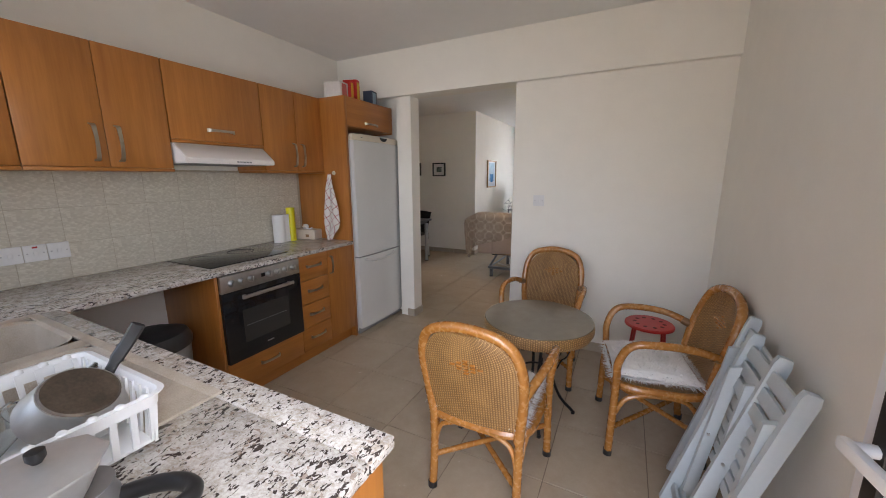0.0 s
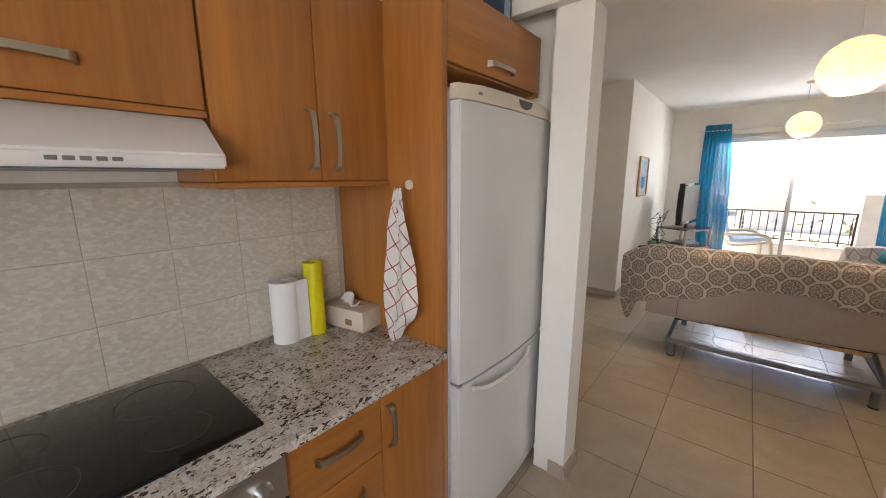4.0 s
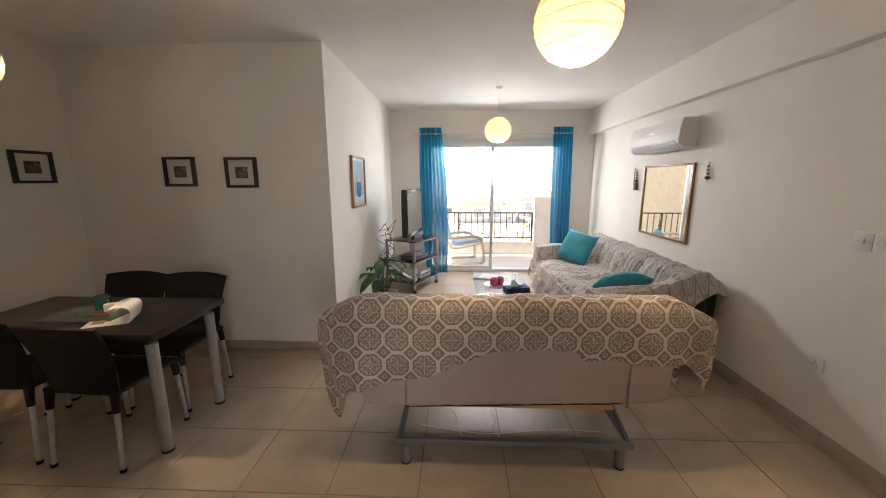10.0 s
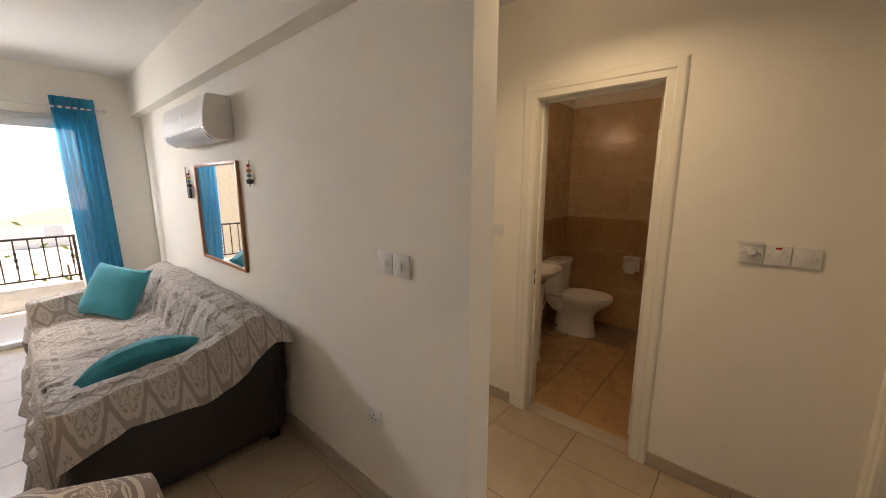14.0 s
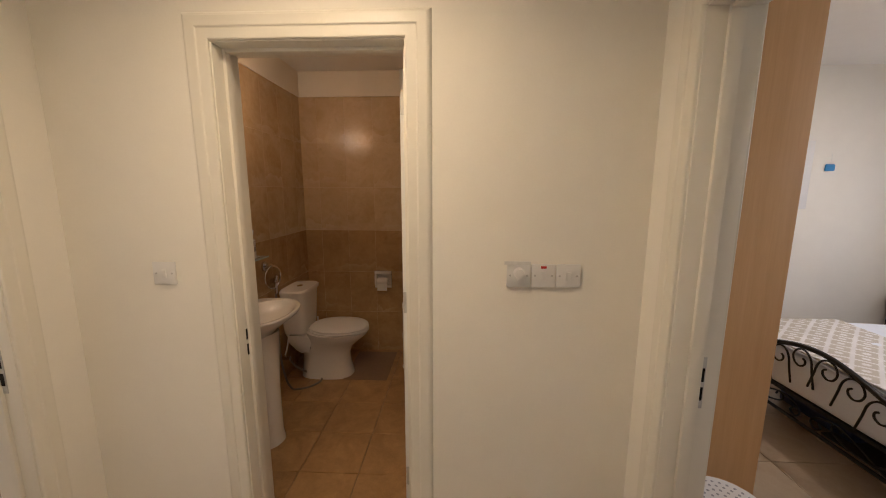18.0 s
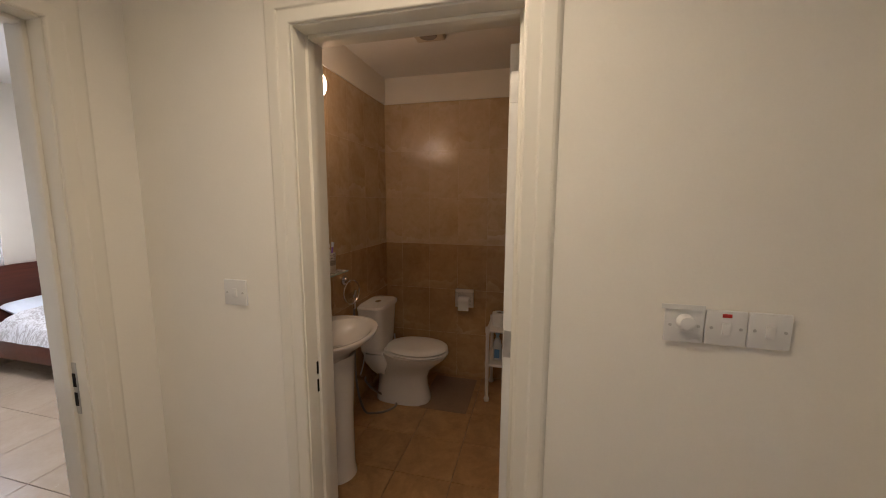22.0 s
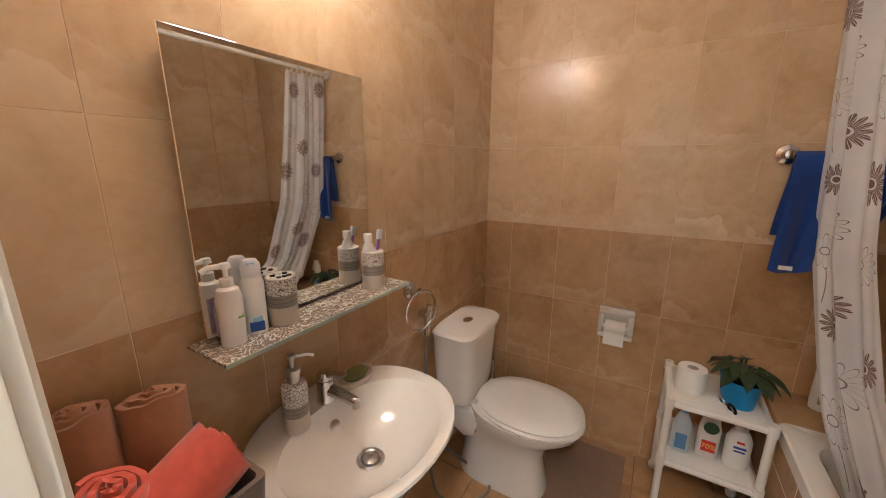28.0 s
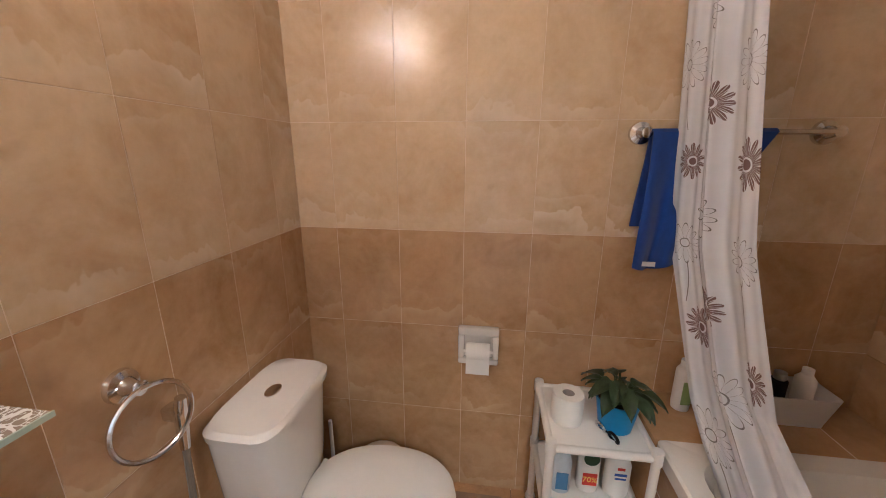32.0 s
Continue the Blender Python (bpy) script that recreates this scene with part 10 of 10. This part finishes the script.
part("core", turned([(0.0205, 0.002), (0.0205, 0.098), (0.0185, 0.098), (0.0185, 0.002), (0.0205, 0.002)], 20), plain("grey_card_core", (0.35, 0.31, 0.27), 0.8), tpr)
gg = thing("goggles", CTM @ pose(-0.085, -0.03, TZ + 0.012, 70, 0, 30), "small black and silver swimming goggles", "goggles")
for s in (-1, 1):
    part("eye_cup", tube(B(), [(s * 0.026 + 0.018 * math.cos(a), 0.018 * math.sin(a), 0) for a in np.linspace(0, 6.2832, 17)[:-1]], 0.005, 6, True), MATT_BLACK if s < 0 else CHROME, gg)
part("bridge", bar((-0.01, 0, 0), (0.01, 0, 0), 0.003, 6), MATT_BLACK, gg)
plant(CTM @ pose(-0.03, -0.07, TZ), "dark green leafy plant in a bright blue pot", BLUE_POT, plain("dull_dark_leaf", (0.022, 0.042, 0.014), 0.4, var=0.6, scale=45), (0.052, 0.068, 0.10), 22, 0.085, 0.07, 15, broad=0.36)
LZ = 0.3015
c_ = bottle(3.605, 4.55, LZ, [(0.0, 0.0), (0.036, 0.0), (0.038, 0.02), (0.038, 0.13), (0.03, 0.17), (0.018, 0.19)], WHITE_PLASTIC, "white cleaner bottle with a black and green badge and red label", "cleaner_bottle", "bottle", "cleaning bottles", ([(0.02, 0.19), (0.02, 0.215), (0.0, 0.22)], WHITE_PLASTIC), sx=0.75, sy=1.0)
part("badge", turned([(0.0, 0.0), (0.026, 0.0), (0.026, 0.002), (0.0, 0.002)], 22), plain("green_black_badge", (0.015, 0.05, 0.02), 0.4), c_).matrix_basis = pose(-0.0285, 0.0, 0.145, 0, -90)
part("label_panel", bx(-0.0305, -0.024, 0.035, -0.0275, 0.024, 0.085, 0.001, 1), COVER_RED, c_)
def letters(txt, size, m, material, parent, nm):
    """Built-in lettering turned into a thin mesh."""
    cu = bpy.data.curves.new(nm, "FONT")
    cu.body, cu.size, cu.extrude, cu.align_x, cu.align_y = txt, size, 0.0004, "CENTER", "CENTER"
    tmp = bpy.data.objects.new(nm, cu)
    scene.collection.objects.link(tmp)
    me = bpy.data.meshes.new_from_object(tmp.evaluated_get(bpy.context.evaluated_depsgraph_get()))
    bpy.data.objects.remove(tmp)
    me.materials.append(material)
    ob = new(nm, me)
    ob.parent, ob.matrix_basis = parent, m
    return ob
letters("70%", 0.030, pose(-0.0312, 0, 0.06, 90, 0, -90), plain("yellow_lettering", (0.80, 0.62, 0.10), 0.5), c_, "lettering")
bottle(3.585, 4.645, LZ, [(0.0, 0.0), (0.032, 0.0), (0.034, 0.12), (0.02, 0.17), (0.012, 0.18)], plain("pale_blue_spray", (0.52, 0.58, 0.64), 0.3), "pale blue spray bottle on the lower trolley shelf", "spray_bottle", "bottle", "cleaning bottles", ([(0.013, 0.18), (0.013, 0.20), (0.018, 0.205), (0.012, 0.225), (0.0, 0.227)], LB), sx=0.7, labels=[(-0.0265, -0.02, 0.02, -0.0235, 0.02, 0.09, plain("mid_blue_label", (0.10, 0.25, 0.50), 0.5))])
bottle(3.60, 4.455, LZ, [(0.0, 0.0), (0.04, 0.0), (0.043, 0.02), (0.043, 0.12), (0.03, 0.155), (0.02, 0.165)], WHITE_PLASTIC, "white talcum powder bottle on the lower shelf", "powder_bottle", "bottle", "cleaning bottles", ([(0.022, 0.165), (0.022, 0.185), (0.0, 0.188)], WHITE_PLASTIC), sx=0.75, labels=[(-0.0338, -0.02, 0.095, -0.031, 0.02, 0.105, DBLUE), (-0.0338, -0.018, 0.08, -0.031, 0.018, 0.087, DBLUE), (-0.0335, -0.012, 0.118, -0.030, 0.012, 0.128, COVER_RED)])

# rack with rolled towels beside the washbasin
rk = thing("towel_rack", Matrix(), "white plastic rack beside the washbasin", "rack")
for x in (2.0, 2.215):
    for y in (5.38, 5.62):
        part("post", bar((x, y, 0.0), (x, y, 0.86), 0.012, 10), WHITE_PLASTIC, rk)
for z in (0.12, 0.48, 0.85):
    part("shelf", bx(1.995, 5.375, z - 0.006, 2.22, 5.625, z + 0.006, 0.003), WHITE_PLASTIC, rk)
bottle(2.13, 5.42, 0.486, [(0.0, 0.0), (0.035, 0.0), (0.036, 0.13), (0.02, 0.17)], WHITE_PLASTIC, "white bottle with a green cap on the rack", "cleaner_bottle", "bottle", "cleaning bottles", ([(0.02, 0.17), (0.02, 0.20), (0.0, 0.202)], plain("teal_cap", (0.05, 0.30, 0.26), 0.4)))
bsk = thing("towel_basket", pose(2.13, 5.50, 0.857), "grey woven basket with rolled towels", "basket")
bm = B()
loft(bm, [bowl_ring(bm, -0.11, -0.125, 0.11, 0.125, 0.0, 0.012), bowl_ring(bm, -0.118, -0.13, 0.118, 0.13, 0.095, 0.012), bowl_ring(bm, -0.108, -0.12, 0.108, 0.12, 0.095, 0.012), bowl_ring(bm, -0.10, -0.115, 0.10, 0.115, 0.006, 0.012)])
part("basket", bm, GREY_BASKET, bsk)
part("floor_panel", bx(-0.10, -0.115, 0.001, 0.10, 0.115, 0.007), GREY_BASKET, bsk)
def rolled_towel(m, r, L, material, label):
    root = thing("rolled_towel", m, label, "towel", "rolled towels")
    n = 150
    def pt(u, v):
        t = round(u * n) / n
        a = t * 2 * math.pi * 3.1
        rr = r * (0.10 + 0.86 * t) * (1 + 0.05 * noise.noise((math.cos(a) * 1.4, math.sin(a) * 1.4, v * 2 + r * 90)))
        cap = 0.010 * (1 - t) + 0.004 * noise.noise((math.cos(a) * 2, math.sin(a) * 2, r * 40))
        return (rr * math.cos(a), rr * math.sin(a) * 0.92, L * (v - 0.5) * (1 - 0.05 * t) + (cap if v > 0.5 else -cap) + 0.003 * noise.noise((a, v * 9, 6)))
    part("roll", sheet(pt, n, 12, r * 0.16), material, root)
rolled_towel(pose(2.128, 5.440, 0.965, 10, 64, 12), 0.074, 0.20, CORAL, "coral rolled towel lying in the grey basket")
rolled_towel(pose(2.060, 5.455, 0.945, 6, -6, 80), 0.055, 0.19, CORAL, "coral rolled towel standing in the grey basket")
rolled_towel(pose(2.165, 5.565, 0.975, -6, 12, 40), 0.066, 0.20, TAN_TOWEL, "tan rolled towel standing in the basket")
rolled_towel(pose(2.075, 5.585, 0.985, -6, 8, 60), 0.064, 0.21, TAN_TOWEL, "tan rolled towel standing in the basket")
mat_ = thing("bath_mat", pose(3.52, 5.03, 0), "grey-brown bath mat in front of the toilet", "bath mat")
part("mat", bx(-0.26, -0.20, 0.0, 0.26, 0.16, 0.008, 0.004), cloth("grey_mat_cloth", (0.25, 0.165, 0.11), weave=200), mat_)
fan = thing("extractor_fan", pose(3.05, 5.05, 2.544), "white ceiling extractor fan", "fan")
part("housing", bx(-0.09, -0.09, -0.045, 0.09, 0.09, 0.0, 0.012), CREAM_PLASTIC, fan)
part("grille", turned([(0.0, -0.05), (0.05, -0.05), (0.055, -0.044), (0.0, -0.044)], 20), plain("grey_fan_grille", (0.25, 0.22, 0.2), 0.6), fan)

# ---- floor tiles ----
def tile_mesh(name, w, h, material, gap=0.004, thick=0.008, bev=0.0012):
    """A tile lying flat, its top at z = 0 and its corner at the origin."""
    return mesh_of(name, bx(gap / 2, gap / 2, -thick, w - gap / 2, h - gap / 2, 0.0, bev, 1), material)


floor_tile = tile_mesh("floor_tile", PITCH, PITCH, FLOOR_TILE)
for key, (x0, y0, x1, y1, text) in rooms.items():
    i0, i1 = math.floor((x0 - GX) / PITCH), math.ceil((x1 - GX) / PITCH)
    j0, j1 = math.floor((y0 - GY) / PITCH), math.ceil((y1 - GY) / PITCH)
    for i in range(i0, i1):
        for j in range(j0, j1):
            x, y = GX + i * PITCH, GY + j * PITCH
            cx, cy = x + PITCH / 2, y + PITCH / 2
            if key == "floor" and cx < -2.75 and cy > 6.5:
                continue
            if not (x0 <= cx < x1 and y0 <= cy < y1):
                if any(a <= cx < c and b <= cy < d for a, b, c, d, _ in rooms.values()):
                    continue
                if key == "floor" and (cy < y0 or (cx > x1 and cy > 4.7)) or key == "floor_hall" and cy > y1:
                    continue
            if key != "floor_hall" and cx > 1.83 and 3.66 < cy < 5.66:
                continue
            piece("tile", floor_tile, bpy.data.objects[key], x, y, 0.0)

# ---- bathroom tiles ----
COLS, ROW0, ROWH = 0.2485, 0.002, 0.3889
bm_dark = mesh_of("wall_tile_dark", bx(0.0009, -0.004, 0.0009, COLS - 0.0009, 0.004, ROWH - 0.0009, 0.0006, 1), BATH_DARK)
bm_light = mesh_of("wall_tile_light", bx(0.0009, -0.004, 0.0009, COLS - 0.0009, 0.004, ROWH - 0.0009, 0.0006, 1), BATH_LIGHT)


def cut_tile(material, w):
    return mesh_of("wall_tile_cut", bx(0.0009, -0.004, 0.0009, w - 0.0009, 0.004, ROWH - 0.0009, 0.0006, 1), material)


def tile_wall(parent, axis, face, u0, u1, first):
    """Six rows of upright tiles; the first column joint lies at first."""
    us = [u0]
    u = first
    while u < u1 - 0.004:
        if u > u0 + 0.004:
            us.append(u)
        u += COLS
    us.append(u1)
    for p, q in zip(us, us[1:]):
        for r in range(6):
            dark = r < 3
            full = abs(q - p - COLS) < 0.002
            me = (bm_dark if dark else bm_light) if full else cut_tile(BATH_DARK if dark else BATH_LIGHT, q - p)
            z = ROW0 + r * ROWH
            if axis == "x":
                piece("tile", me, parent, p, face, z)
            else:
                piece("tile", me, parent, face, p, z, math.pi / 2)


tile_wall(bpy.data.objects["wall_bath_east"], "y", 3.83, 3.60, 5.668, 5.268 - 8 * COLS)
tile_wall(bpy.data.objects["wall_bath_north"], "x", 5.67, 1.982, 3.826, 2.19)
bath_floor = tagged(part("floor_bath", bx(1.90, 3.60, -0.15, 3.98, 5.72, -0.004), GROUT, smooth=False), "brown slate-look bathroom floor tiles", "floor", kind="structure")
bath_tile = tile_mesh("bath_floor_tile", 0.33, 0.33, BATH_FLOOR)
for i in range(6):
    for j in range(7):
        x, y = 1.955 + i * 0.33, 3.47 + j * 0.33
        piece("tile", bath_tile, bath_floor, x, y, 0.004)
south = tagged(part("wall_bath_south", bx(1.990, 3.602, ROW0, 3.822, 3.607, 2.334), BATH_GROUT, smooth=False), "sand and ochre tiles on the wall behind the bathtub", "tiled wall", kind="structure")
tile_wall(south, "x", 3.610, 1.990, 3.822, 2.19)
tile_wall(bpy.data.objects["wall_bath_west"], "y", 1.983, 3.616, 4.35, 5.268 - 8 * COLS)
tile_wall(bpy.data.objects["wall_bath_west"], "y", 1.983, 5.19, 5.664, 5.268 - 8 * COLS)
bm = B()
box(bm, 3.815, 3.61, 2.335, 3.831, 5.655, 2.544)
box(bm, 1.99, 5.655, 2.335, 3.831, 5.671, 2.544)
tagged(part("wall_bath_upper", bm, WHITE, smooth=False), "white plaster band above the bathroom tiles", "wall", kind="structure")

# ---- kitchen splashback tiles ----
splash_root = structure("splashback", "cream embossed wall tiles behind the worktop", "splashback")
splash_tile = mesh_of("splash_tile", bx(-0.004, 0.0009, 0.0009, 0.004, 0.1991, 0.1941, 0.001, 1), SPLASH)
part("bedding", bx(-2.7299, -0.04, 0.90, -2.7215, 2.43, 1.50), plain("cream_tile_grout", (0.42, 0.37, 0.28), 0.9), splash_root, smooth=False)
for i in range(13):
    for j in range(3):
        piece("tile", splash_tile, splash_root, -2.724, -0.195 + 0.2 * i, 0.902 + 0.195 * j)
